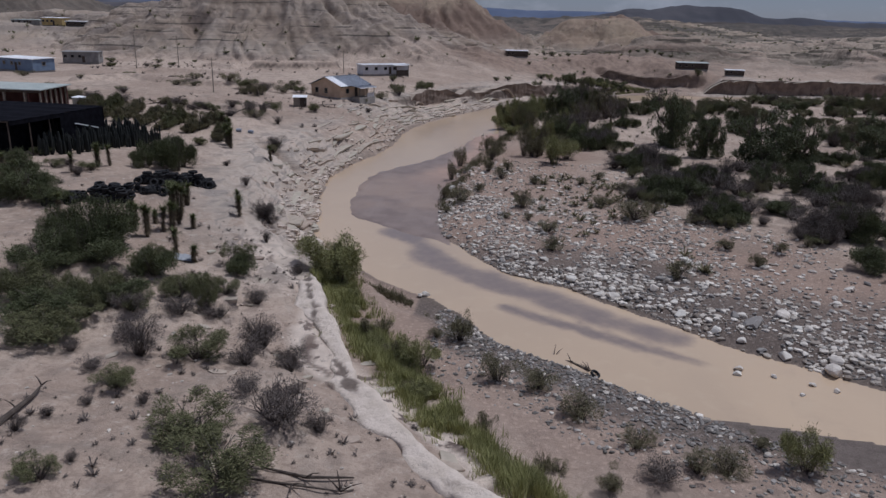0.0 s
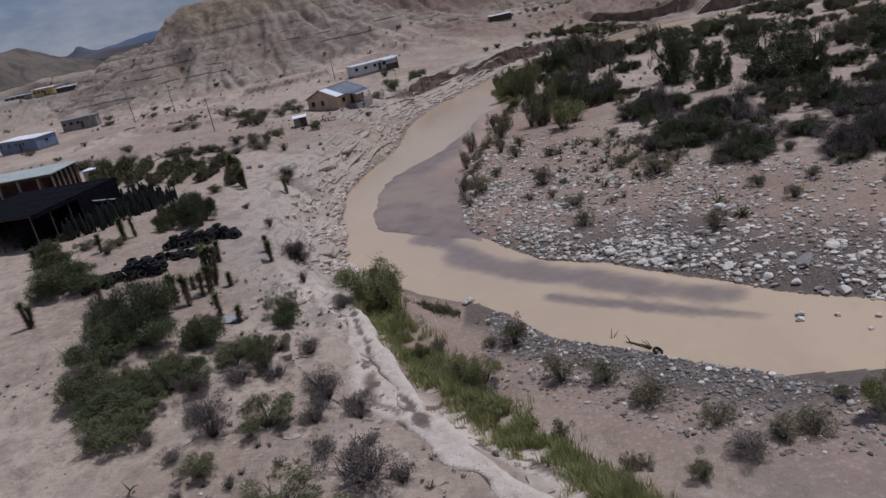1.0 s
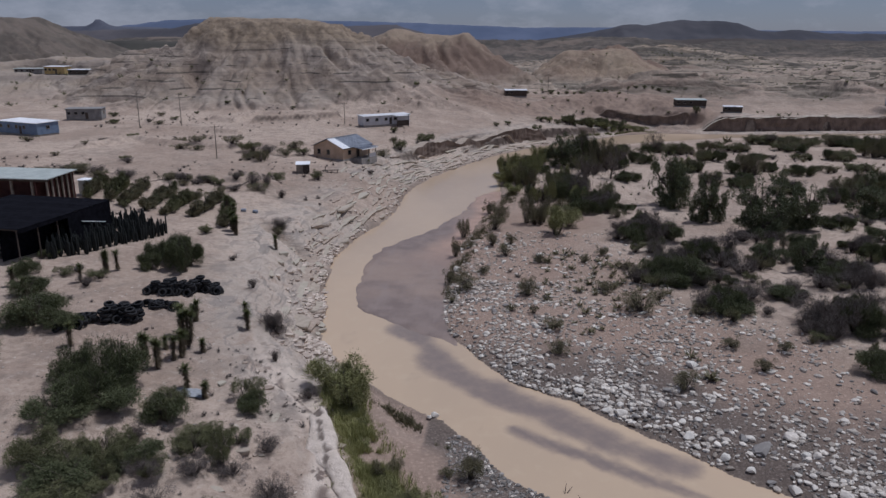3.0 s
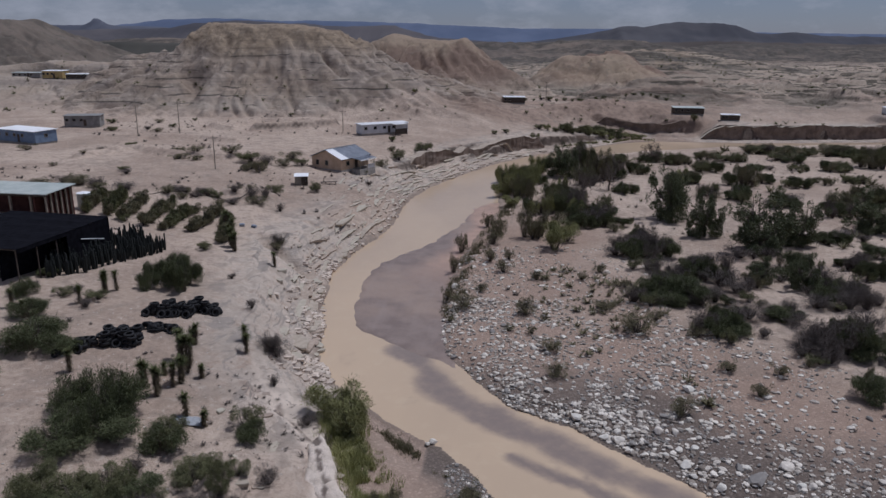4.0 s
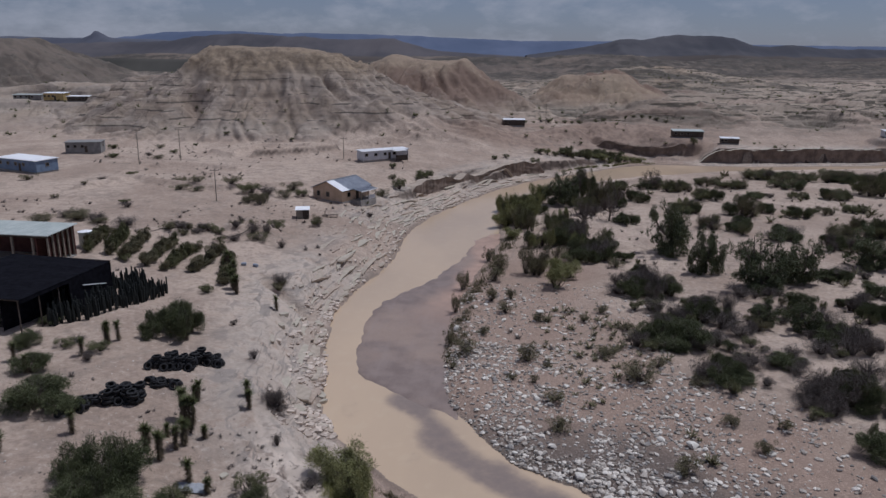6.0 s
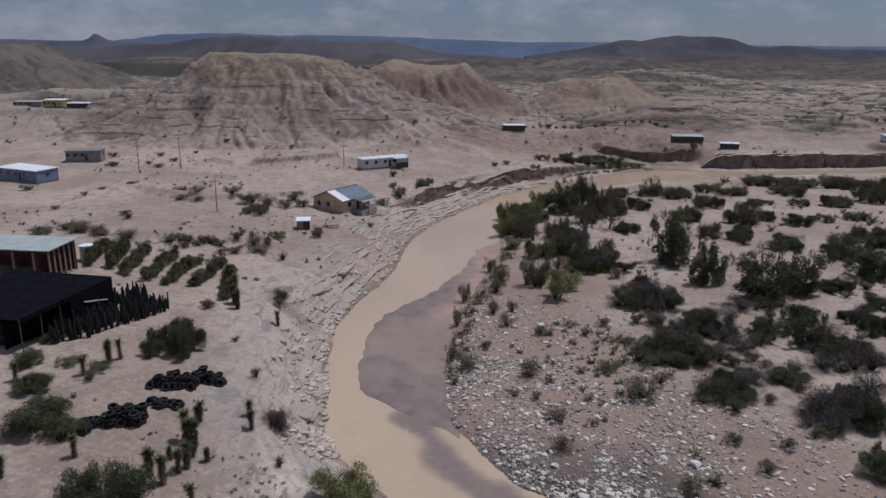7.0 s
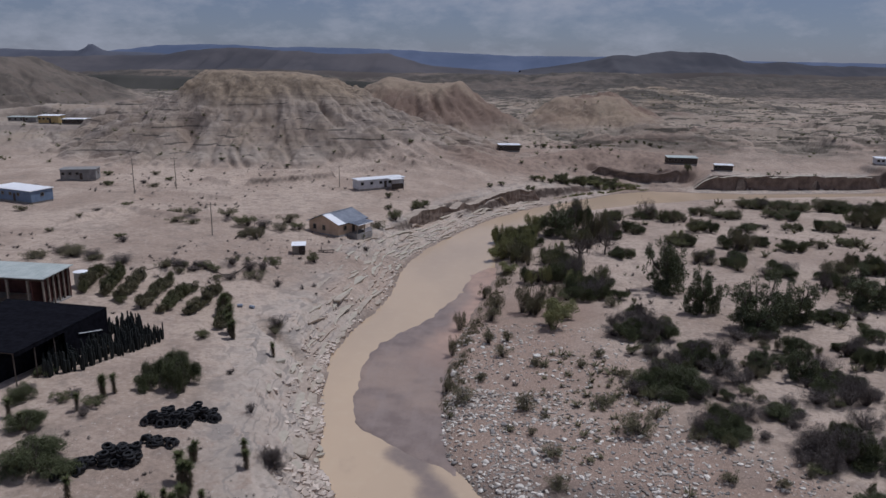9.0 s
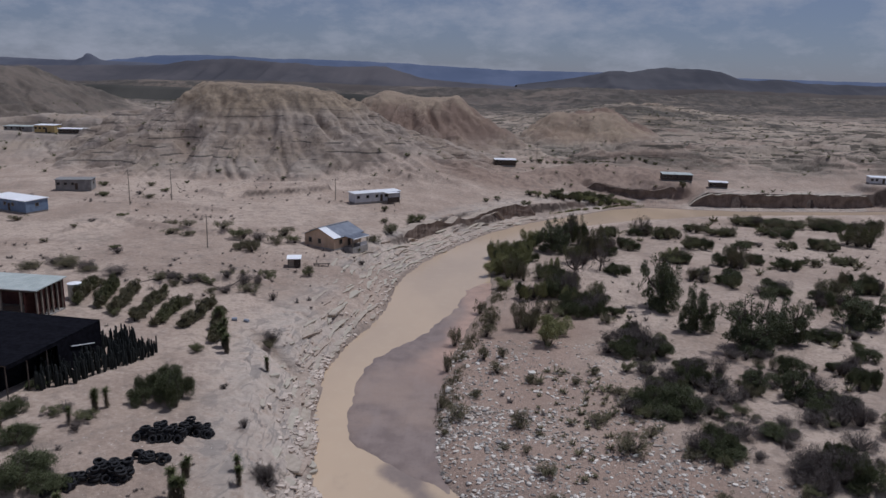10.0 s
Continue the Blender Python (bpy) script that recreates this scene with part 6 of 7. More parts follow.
def shade_house():
    """Posts and rafters under black netting, open towards the river on its nearer half."""
    z = 7.0
    root = thing("shade_house", -46.4, 82.2, z, "large nursery shade house under black netting", "shade house", turn=-7.6)
    # local x goes back from the river side (negative), y along it
    L, D, H = 16.6, 15.0, 4.4
    for k in range(6):
        for j in range(4):
            part("post", box((0.12, 0.12, H + 0.6), (-j * 5.0, -L / 2 + k * L / 5, (H - 0.6) / 2)), DARK_WOOD, root)
    for k in range(6):
        part("rafter", box((D + 0.3, 0.1, 0.14), (-D / 2, -L / 2 + k * L / 5, H - 0.03)), DARK_WOOD, root)
    n, m = 24, 20
    verts, faces = [], []
    for i in range(n + 1):
        for j in range(m + 1):
            y, x = -L / 2 - 0.2 + (L + 0.4) * i / n, 0.25 - (D + 0.5) * j / m
            sag = 0.16 * abs(math.sin(math.pi * 5 * i / n)) * (0.4 + 0.6 * abs(math.sin(math.pi * 3 * j / m)))
            verts.append((x, y, H + 0.10 - sag))
    for i in range(n):
        for j in range(m):
            a = i * (m + 1) + j
            faces.append((a, a + 1, a + m + 2, a + m + 1))
    ob = new("netting_roof", mesh_from("netting_roof", verts, faces, SHADE_CLOTH))
    mod = ob.modifiers.new("thick", "SOLIDIFY")
    mod.thickness = 0.03
    ob.parent = root
    ob["label"] = "sagging black netting"
    part("netting_side", box((0.05, L * 0.5, H + 0.5), (0.2, L * 0.25, (H - 0.5) / 2)), SHADE_CLOTH, root)
    part("netting_side", box((D + 0.3, 0.05, H + 0.5), (-D / 2, L / 2 + 0.18, (H - 0.5) / 2)), SHADE_CLOTH, root)
    part("netting_side", box((0.05, L, H + 0.5), (-D - 0.2, 0, (H - 0.5) / 2)), SHADE_CLOTH, root)
    # black sheet added inside, set back, to stand in for the shaded interior
    part("netting_side", box((0.05, L * 0.5, H + 0.5), (-2.4, -L * 0.25, (H - 0.5) / 2)), SHADE_CLOTH, root)
    part("valance", box((0.05, L * 0.5, 0.5), (0.2, -L * 0.25, H - 0.2)), SHADE_CLOTH, root)
    part("awning_rail", box((0.1, 4.6, 0.09), (0.36, 4.6, H - 2.0), (-14, 0, 0)), ROOF_WHITE, root, "white painted rail")
    part("bench", box((1.4, 10.0, 0.8), (-4.0, -2.5, 0.3), None, 0.03), DARK_WOOD, root)


shade_house()


def power_pole(x, y, tall):
    root = thing("power_pole", x, y, ground_z(x, y), "thin weathered wooden power pole with a crossarm", "power pole", "power poles on the terrace", 25)
    part("pole", add_tube(bmesh.new(), [(0, 0, -0.4), (0.02, 0, tall * 0.5), (0, 0.02, tall)], [0.12, 0.11, 0.08], 8), PALE_WOOD, root)
    part("crossarm", box((1.9, 0.1, 0.12), (0, -0.12, tall - 0.5)), PALE_WOOD, root)
    for dx in (-0.85, 0.0, 0.85):
        part("insulator", add_tube(bmesh.new(), [(dx, -0.12, tall - 0.46), (dx, -0.12, tall - 0.26)], [0.05, 0.04], 6), GLASS, root)


for _x, _y, _h in ((-52.4, 148.8, 7.2), (-87.4, 186.2, 9.6), (-81.7, 199.3, 9.2), (-38.0, 213.8, 6.6), (27.5, 306.0, 8.0)):
    power_pole(_x, _y, _h)


# ---- tyres and timber ----
RUBBER = plain_material("worn_black_rubber", (0.010, 0.010, 0.012), (0.022, 0.021, 0.022), 0.7, 0, 3.0, 0.3)


def tyre_mesh():
    """A worn tyre lying flat, one metre across."""
    bm = bmesh.new()
    profile = [(0.29, -0.10), (0.34, -0.135), (0.43, -0.135), (0.485, -0.11), (0.50, -0.05), (0.50, 0.05), (0.485, 0.11), (0.43, 0.135), (0.34, 0.135), (0.29, 0.10),
               (0.33, 0.09), (0.44, 0.07), (0.44, -0.07), (0.33, -0.09)]
    segs = 26
    rings = []
    for s in range(segs):
        a = 6.28318 * s / segs
        rings.append([bm.verts.new(((r - (0.008 if s % 2 and r > 0.48 else 0)) * math.cos(a), r * math.sin(a), z)) for r, z in profile])
    k = len(profile)
    for s in range(segs):
        for j in range(k):
            bm.faces.new((rings[s][j], rings[(s + 1) % segs][j], rings[(s + 1) % segs][(j + 1) % k], rings[s][(j + 1) % k]))
    bmesh.ops.recalc_face_normals(bm, faces=bm.faces)
    me = bpy.data.meshes.new("tyre")
    bm.to_mesh(me)
    bm.free()
    me.materials.append(RUBBER)
    return me


TYRE = tyre_mesh()


def tyre(x, y, z, size, tilt=(0, 0), turn=0.0, label="worn black tyre lying flat on the ground"):
    ob = new("tyre", TYRE)
    ob.matrix_basis = pose(x, y, z, tilt[0], tilt[1], turn) @ Matrix.Diagonal((size, size, size, 1))
    tagged(ob, label, "tyre", "dumped tyres")


_rng = random.Random(71)
for _line, _count, _wide, _levels in ((((-29.6, 69.0), (-28.3, 70.2), (-26.7, 70.2), (-25.4, 71.4), (-23.8, 72.8)), 26, 0.9, (2, 5)),
                                      (((-30.0, 60.9), (-28.6, 61.4), (-27.2, 61.4)), 18, 0.95, (3, 6)),
                                      (((-33.2, 57.6), (-32.0, 58.6), (-30.9, 59.8)), 12, 0.5, (1, 3)),
                                      (((-27.9, 66.0), (-27.0, 64.4), (-25.6, 65.4)), 9, 0.6, (1, 2))):
    for _x, _y in resampled(_line, np.linspace(0, 1, _count)):
        _x, _y = _x + _rng.uniform(-_wide, _wide), _y + _rng.uniform(-_wide, _wide)
        _z = ground_z(_x, _y) + 0.10
        for _k in range(_rng.randint(*_levels)):
            _s = _rng.uniform(0.85, 1.05)
            tyre(_x + _rng.uniform(-0.2, 0.2), _y + _rng.uniform(-0.2, 0.2), _z + 0.135 * _s, _s, (_rng.uniform(-9, 9), _rng.uniform(-9, 9)), _rng.uniform(0, 360),
                 "worn black tyre lying flat on the ground" if _k == 0 else "worn black tyre stacked on other tyres")
            _z += 0.25 * _s
        if _rng.random() < 0.45:
            _s = _rng.uniform(0.85, 1.0)
            _zz = ground_z(_x, _y - 0.75)
            tyre(_x, _y - 0.72, _zz + 0.40 * _s, _s, (_rng.uniform(52, 66), 0), _rng.uniform(-30, 30), "worn black tyre leaning against the pile")


def fallen_log(points, radii, label, seed, twigs=5):
    rng = random.Random(seed)
    x, y = points[0][0], points[0][1]
    root = thing("fallen_log", x, y, 0.0, label, "log")
    world_pts = [Vector((px - x, py - y, ground_z(px, py) + pz)) for px, py, pz in points]
    part("trunk", add_tube(bmesh.new(), world_pts, radii, 8), DARK_WOOD, root)
    for n in range(twigs):
        a = world_pts[rng.randrange(len(world_pts))]
        d = Vector((rng.uniform(-1, 1), rng.uniform(-1, 1), rng.uniform(0.1, 0.8))).normalized() * rng.uniform(0.5, 1.1)
        part("branch", add_tube(bmesh.new(), [a, a + d * 0.5 + Vector((0, 0, 0.08)), a + d], [0.05, 0.03, 0.012], 5), DARK_WOOD, root)


fallen_log([(-14.2, 22.0, 0.12), (-14.1, 23.6, 0.22), (-14.2, 25.0, 0.2), (-14.5, 26.2, 0.3)], [0.16, 0.14, 0.10, 0.05], "dark fallen trunk lying on the pale slope", 801)
fallen_log([(13.2, 44.2, 0.1), (14.4, 43.2, 0.25), (15.6, 41.9, 0.15)], [0.06, 0.11, 0.16], "grey driftwood trunk stranded at the water's edge", 802, 8)
fallen_log([(-1.4, 21.6, 0.1), (0.6, 21.2, 0.18), (2.6, 21.9, 0.1)], [0.05, 0.08, 0.04], "tangle of dead branches on the slope", 803, 9)
fallen_log([(-2.2, 20.6, 0.1), (0.2, 20.4, 0.15), (2.2, 20.9, 0.12)], [0.04, 0.06, 0.03], "tangle of dead branches on the slope", 804, 9)
fallen_log([(-50.2, 122.4, 0.1), (-47.6, 124.0, 0.3), (-45.4, 123.6, 0.2)], [0.05, 0.09, 0.05], "dead branches raked into a line of brush", 805, 9)
fallen_log([(-44.8, 125.2, 0.1), (-42.6, 124.0, 0.3), (-40.4, 122.6, 0.2)], [0.05, 0.10, 0.05], "dead branches raked into a line of brush", 806, 10)
fallen_log([(-41.0, 121.8, 0.1), (-38.8, 124.4, 0.3), (-37.6, 127.6, 0.2)], [0.05, 0.10, 0.05], "dead branches raked into a line of brush", 807, 10)
fallen_log([(-54.0, 118.6, 0.1), (-51.8, 120.4, 0.25), (-50.4, 121.6, 0.2)], [0.04, 0.08, 0.05], "dead branches raked into a line of brush", 808, 8)
tyre(15.9, 41.2, ground_z(15.9, 41.2) + 0.2, 0.75, (28, 10), 40, "half-buried black tyre at the water's edge")


BLUE_PLASTIC = plain_material("faded_blue_plastic", (0.24, 0.27, 0.33), (0.33, 0.36, 0.42), 0.5, 0, 1.5, 0.1)
SHEET_PALE = plain_material("pale_plastic_sheet", (0.27, 0.28, 0.30), (0.38, 0.39, 0.41), 0.6, 0, 1.2, 0.2)


def barrel(x, y, turn, label):
    """A ribbed plastic barrel lying on its side."""
    root = thing("barrel", x, y, ground_z(x, y), label, "barrel", "barrels by the nursery rows", turn)
    steps = [(-0.62, 0.36), (-0.56, 0.42), (-0.2, 0.44), (-0.17, 0.47), (-0.11, 0.44), (0.11, 0.44), (0.17, 0.47), (0.2, 0.44), (0.56, 0.42), (0.62, 0.36)]
    part("shell", add_tube(bmesh.new(), [(0.66 * s, 0, 0.27) for s, _ in steps], [0.62 * r for _, r in steps], 18), BLUE_PLASTIC, root)
    for dy in (-0.16, 0.16):
        part("bung", add_tube(bmesh.new(), [(0.39, 0.6 * dy, 0.32), (0.43, 0.6 * dy, 0.32)], [0.04, 0.04], 10), DARK_WOOD, root, "dark screw bung")


barrel(-32.9, 108.5, 15, "faded blue barrel lying by the nursery rows")
barrel(-31.0, 108.6, -20, "faded blue barrel lying beside another one")


def plastic_sheet(x, y, turn):
    """A crumpled sheet lying on the ground."""
    n, m = 22, 14
    u, v = np.meshgrid(np.linspace(-1.15, 1.15, n), np.linspace(-0.6, 0.6, m))
    c, s = math.cos(math.radians(turn)), math.sin(math.radians(turn))
    fx, fy = u.ravel() + 0.12 * fractal(v.ravel() * 2, u.ravel() * 2, 701, 2), v.ravel() + 0.12 * fractal(u.ravel() * 2, v.ravel() * 2, 703, 2)
    gx, gy = x + c * fx - s * fy, y + s * fx + c * fy
    gz = land(gx, gy)[0] + 0.10 + 0.16 * np.abs(fractal(gx * 2.2, gy * 2.2, 705, 3))
    low = [(float(a), float(b), float(h)) for a, b, h in zip(gx, gy, gz)]
    faces = [(j * n + i, j * n + i + 1, (j + 1) * n + i + 1, (j + 1) * n + i) for j in range(m - 1) for i in range(n - 1)]
    ob = new("plastic_sheet", mesh_from("plastic_sheet", low, faces, SHEET_PALE, True))
    thick = ob.modifiers.new("thickness", "SOLIDIFY")
    thick.thickness = 0.02
    tagged(ob, "crumpled grey plastic sheet lying on dry ground", "sheet")


plastic_sheet(-17.2, 49.2, 12)


def saw_bench():
    x, y = -26.6, 143.5
    root = thing("work_bench", x, y, ground_z(x, y) - 0.05, "low weathered wooden bench in front of the house", "bench", turn=14)
    part("plank", box((3.4, 0.5, 0.1), (0, 0, 0.5)), DARK_WOOD, root)
    for dx in (-1.4, 1.4):
        part("leg", box((0.12, 0.45, 0.5), (dx, 0, 0.22)), DARK_WOOD, root)
    part("upright", box((0.14, 0.14, 1.3), (-1.0, 0.45, 0.6)), DARK_WOOD, root)


saw_bench()


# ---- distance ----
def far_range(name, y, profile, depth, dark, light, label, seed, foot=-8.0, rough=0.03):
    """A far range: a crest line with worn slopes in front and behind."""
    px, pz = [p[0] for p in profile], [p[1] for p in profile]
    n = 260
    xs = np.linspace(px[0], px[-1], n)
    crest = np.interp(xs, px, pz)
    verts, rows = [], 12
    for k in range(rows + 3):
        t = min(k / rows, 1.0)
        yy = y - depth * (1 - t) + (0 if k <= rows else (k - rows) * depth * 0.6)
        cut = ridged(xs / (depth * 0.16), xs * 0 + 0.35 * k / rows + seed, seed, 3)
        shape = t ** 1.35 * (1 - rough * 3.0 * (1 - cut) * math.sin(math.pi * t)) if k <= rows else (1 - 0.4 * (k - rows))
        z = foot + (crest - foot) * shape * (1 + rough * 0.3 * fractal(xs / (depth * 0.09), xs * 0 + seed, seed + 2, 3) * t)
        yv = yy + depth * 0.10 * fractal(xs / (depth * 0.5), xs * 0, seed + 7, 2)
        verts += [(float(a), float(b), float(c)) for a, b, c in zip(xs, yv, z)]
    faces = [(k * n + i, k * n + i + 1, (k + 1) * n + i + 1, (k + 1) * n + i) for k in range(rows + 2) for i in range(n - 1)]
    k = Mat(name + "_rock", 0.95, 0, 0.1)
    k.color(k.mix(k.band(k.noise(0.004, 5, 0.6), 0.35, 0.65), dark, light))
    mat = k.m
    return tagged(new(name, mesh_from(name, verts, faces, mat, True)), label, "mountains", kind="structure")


# distance haze is painted into the blue-grey of the next four ranges
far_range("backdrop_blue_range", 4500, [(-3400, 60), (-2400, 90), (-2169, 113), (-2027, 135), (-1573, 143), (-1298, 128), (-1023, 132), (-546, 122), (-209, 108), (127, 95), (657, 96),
                                        (1200, 84), (2000, 76), (3600, 70)], 500, (0.10, 0.125, 0.19), (0.125, 0.15, 0.22), "far mountain range with painted blue haze on the horizon", 3, -8.0, 0.09)
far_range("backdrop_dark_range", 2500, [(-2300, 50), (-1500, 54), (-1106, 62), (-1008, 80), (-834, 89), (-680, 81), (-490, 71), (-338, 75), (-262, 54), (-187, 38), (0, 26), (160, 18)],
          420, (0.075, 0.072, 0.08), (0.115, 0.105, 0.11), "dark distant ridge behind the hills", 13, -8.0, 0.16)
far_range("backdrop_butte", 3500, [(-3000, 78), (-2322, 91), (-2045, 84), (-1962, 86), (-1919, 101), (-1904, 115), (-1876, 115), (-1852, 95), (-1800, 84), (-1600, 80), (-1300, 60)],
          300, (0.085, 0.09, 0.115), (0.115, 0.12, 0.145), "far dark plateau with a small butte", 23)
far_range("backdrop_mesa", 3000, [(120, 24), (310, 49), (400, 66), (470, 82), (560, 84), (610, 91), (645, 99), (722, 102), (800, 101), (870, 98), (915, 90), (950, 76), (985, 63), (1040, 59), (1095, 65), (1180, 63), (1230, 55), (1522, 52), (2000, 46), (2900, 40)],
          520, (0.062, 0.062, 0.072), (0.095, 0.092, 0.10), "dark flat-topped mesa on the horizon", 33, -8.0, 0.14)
far_range("backdrop_dark_plain", 720, [(-470, 18), (-420, 28), (-372, 30), (-296, 29), (-200, 28), (-120, 27), (-60, 22)], 60, (0.035, 0.036, 0.032), (0.085, 0.08, 0.07),
          "dark scrub-covered rise behind the hills", 43, 4.0)
far_range("backdrop_scrub_rise", 1500, [(-900, 18), (-500, 30), (-200, 26), (100, 24), (400, 34), (700, 30), (1100, 36), (1500, 30)], 260, (0.075, 0.064, 0.058), (0.118, 0.10, 0.088),
          "brown scrubland rising towards the mountains", 53, -6.0, 0.18)


# ---- stones ----
STONE_PALE = plain_material("pale_limestone", (0.50, 0.44, 0.38), (0.72, 0.65, 0.57), 0.9, 0, 2.2, 0.4, 0.3, True)
STONE_GREY = plain_material("grey_stone", (0.17, 0.155, 0.145), (0.27, 0.25, 0.23), 0.9, 0, 2.2, 0.4, 0.3, True)
SLAB_ROCK = plain_material("bedded_rock", (0.335, 0.262, 0.21), (0.45, 0.358, 0.288), 0.95, 0, 1.3, 0.5, 0.2, True)


def stone_mesh(seed, flat, subdiv, material, name="boulder"):
    """A worn stone about one metre long."""
    rng = random.Random(seed)
    bm = bmesh.new()
    bmesh.ops.create_icosphere(bm, subdivisions=subdiv, radius=0.5)
    axis = [Vector((rng.gauss(0, 1), rng.gauss(0, 1), rng.gauss(0, 1))).normalized() for _ in range(11)]
    reach = [rng.uniform(0.22, 0.40) for _ in axis]
    for v in bm.verts:
        for a, r in zip(axis, reach):
            over = v.co.dot(a) - r
            if over > 0:
                v.co -= a * over * 0.97
        v.co.x *= 1.15
        v.co.y *= 0.85
        v.co.z *= flat
    me = bpy.data.meshes.new(name)
    bm.to_mesh(me)
    bm.free()
    me.materials.append(material)
    return me


def sown(gen, count, area, line, sign, chance):
    """Places in an area, kept by a chance that depends on x, y and the distance from a shoreline."""
    xs, ys = np.zeros(0), np.zeros(0)
    while len(xs) < count:
        x, y = gen.uniform(area[0], area[1], 4 * count), gen.uniform(area[2], area[3], 4 * count)
        d = sign * shore(line, x, y)[0]
        keep = (d > 0.1) & (gen.random(len(x)) < chance(x, y, d))
        xs, ys = np.r_[xs, x[keep]], np.r_[ys, y[keep]]
    return xs[:count], ys[:count]


BOULDERS = [stone_mesh(900 + n, 0.5 + 0.1 * (n % 3), 2, STONE_PALE if n < 5 else STONE_GREY) for n in range(8)]
_rng = random.Random(93)


def lay_stone(x, y, size, mesh, label, group, sink=0.12, z=None):
    z = max(ground_z(x, y) if z is None else z, -0.05)
    ob = new("boulder", mesh)
    ob.matrix_basis = pose(x, y, z + size * (0.22 - sink), _rng.uniform(-12, 12), _rng.uniform(-12, 12), _rng.uniform(0, 360)) @ Matrix.Diagonal((size, size, size, 1))
    tagged(ob, label, "boulder", group)


# boulders of the gravel bar, larger and closer set towards the water
_gen = np.random.default_rng(93)
_xs, _ys = sown(_gen, 290, (2, 52, 41, 112), RIGHT_SHORE, -1, lambda x, y, d: np.where(d > 24, 0, np.exp(-d / 11) * np.where(y < 85, 1.0, 0.45)))
for _x, _y, _z in zip(_xs, _ys, land(_xs, _ys)[0]):
    _s = min(1.7, 0.42 + _rng.expovariate(4.2)) * (1.15 if _y < 58 else 1.0)
    _m = _rng.choice(BOULDERS[:5] if _rng.random() < 0.74 else BOULDERS[5:])
    lay_stone(_x, _y, _s, _m, "pale worn limestone boulder on the gravel bar" if _m in BOULDERS[:5] else "grey worn boulder on the gravel bar", "boulders on the gravel bar", 0.12, _z)
for _x, _y, _s in ((15.9, 60.2, 1.5), (19.2, 56.4, 1.5), (33.0, 43.6, 1.9), (30.4, 45.6, 1.2), (26.4, 49.6, 1.1), (36.6, 43.2, 1.2), (28.0, 48.0, 1.0), (24.2, 52.6, 1.3)):
    lay_stone(_x, _y, _s, BOULDERS[int(_s * 10) % 5], "large pale boulder at the water's edge", "boulders on the gravel bar")
for _x, _y, _s in ((26.3, 43.4, 0.8), (26.1, 42.6, 0.7), (2.6, 55.2, 1.0), (2.1, 54.7, 0.7), (28.6, 42.6, 0.6), (30.8, 41.6, 0.6), (32.2, 40.8, 0.6), (29.6, 40.0, 0.5)):
    lay_stone(_x, _y, _s, BOULDERS[2], "wet boulder standing in the shallow water", "boulders in the river", 0.02)
lay_stone(2.2, 97.6, 1.5, BOULDERS[1], "single white boulder at the foot of the bar", "boulders on the gravel bar")


def strew(name, count, pick, sizes, material, label, seed, angular=False):
    """Small stones, joined: too many to count."""
    rng = random.Random(seed)
    bm = bmesh.new()
    if angular:
        bmesh.ops.create_cube(bm, size=0.9)
    else:
        bmesh.ops.create_icosphere(bm, subdivisions=1, radius=0.5)
    base = np.array([v.co[:] for v in bm.verts])
    tris = np.array([[v.index for v in f.verts] for f in bm.faces])
    bm.free()
    gen = np.random.default_rng(seed)
    xs, ys = pick(gen, count)
    zs = land(xs, ys)[0]
    verts, faces = [], []
    for k, (x, y, z) in enumerate(zip(xs, ys, zs)):
        s = sizes[0] + (sizes[1] - sizes[0]) * rng.random() ** 2.5
        v = base * (1 + 0.3 * gen.uniform(-1, 1, (len(base), 3))) * (s * rng.uniform(0.9, 1.4), s * rng.uniform(0.6, 1.0), s * rng.uniform(0.4, 0.7))
        a = rng.uniform(0, 6.28)
        c, q = math.cos(a), math.sin(a)
        w = np.stack([v[:, 0] * c - v[:, 1] * q + x, v[:, 0] * q + v[:, 1] * c + y, v[:, 2] + max(z, -0.03) + (0.02 if angular else 0.1) * s], 1)
        verts.append(w)
        faces.append(tris + k * len(base))
    me = bpy.data.meshes.new(name)
    me.from_pydata(np.concatenate(verts).tolist(), [], np.concatenate(faces).tolist())
    me.materials.append(material)
    return tagged(new(name, me), label, "stones", kind="stuff")


def island_stone(name, dark, light):
    k = Mat(name, 0.92, 0, 0.25)
    c = k.mix(k.island(), dark, light)
    c = k.mix(k.math("MULTIPLY", k.band(k.noise(9.0, 4), 0.5, 0.7), 0.35), c, tuple(0.6 * v for v in dark))
    return k.color(c).m


GRAVEL_PALE = island_stone("pale_cobbles", (0.24, 0.2, 0.165), (0.80, 0.73, 0.64))
RUBBLE = island_stone("bank_rubble", (0.42, 0.345, 0.285), (0.66, 0.56, 0.47))
GRAVEL_GREY = island_stone("grey_cobbles", (0.12, 0.11, 0.10), (0.36, 0.33, 0.30))


def on_bar(gen, count):
    return sown(gen, count, (0, 62, 38, 118), RIGHT_SHORE, -1,
                lambda x, y, d: np.where((d > 30) | ((y < 52) & (d > 12)), 0, np.where(y < 64, np.exp(-d / 6.5), 0.5 * np.exp(-d / 24)) * np.where(y < 92, 1.0, 0.3) * smooth(-0.75, 0.25, fractal(x / 5.0, y / 5.0, 77, 3))))


def on_near_bank(gen, count):
    return sown(gen, count, (4, 36, 22, 52), LEFT_SHORE, 1, lambda x, y, d: np.where((d > 9) | (d < np.interp(x, (21.5, 27, 32, 60), (0.0, 2.6, 4.2, 4.2))), 0, np.exp(-d / 4)))


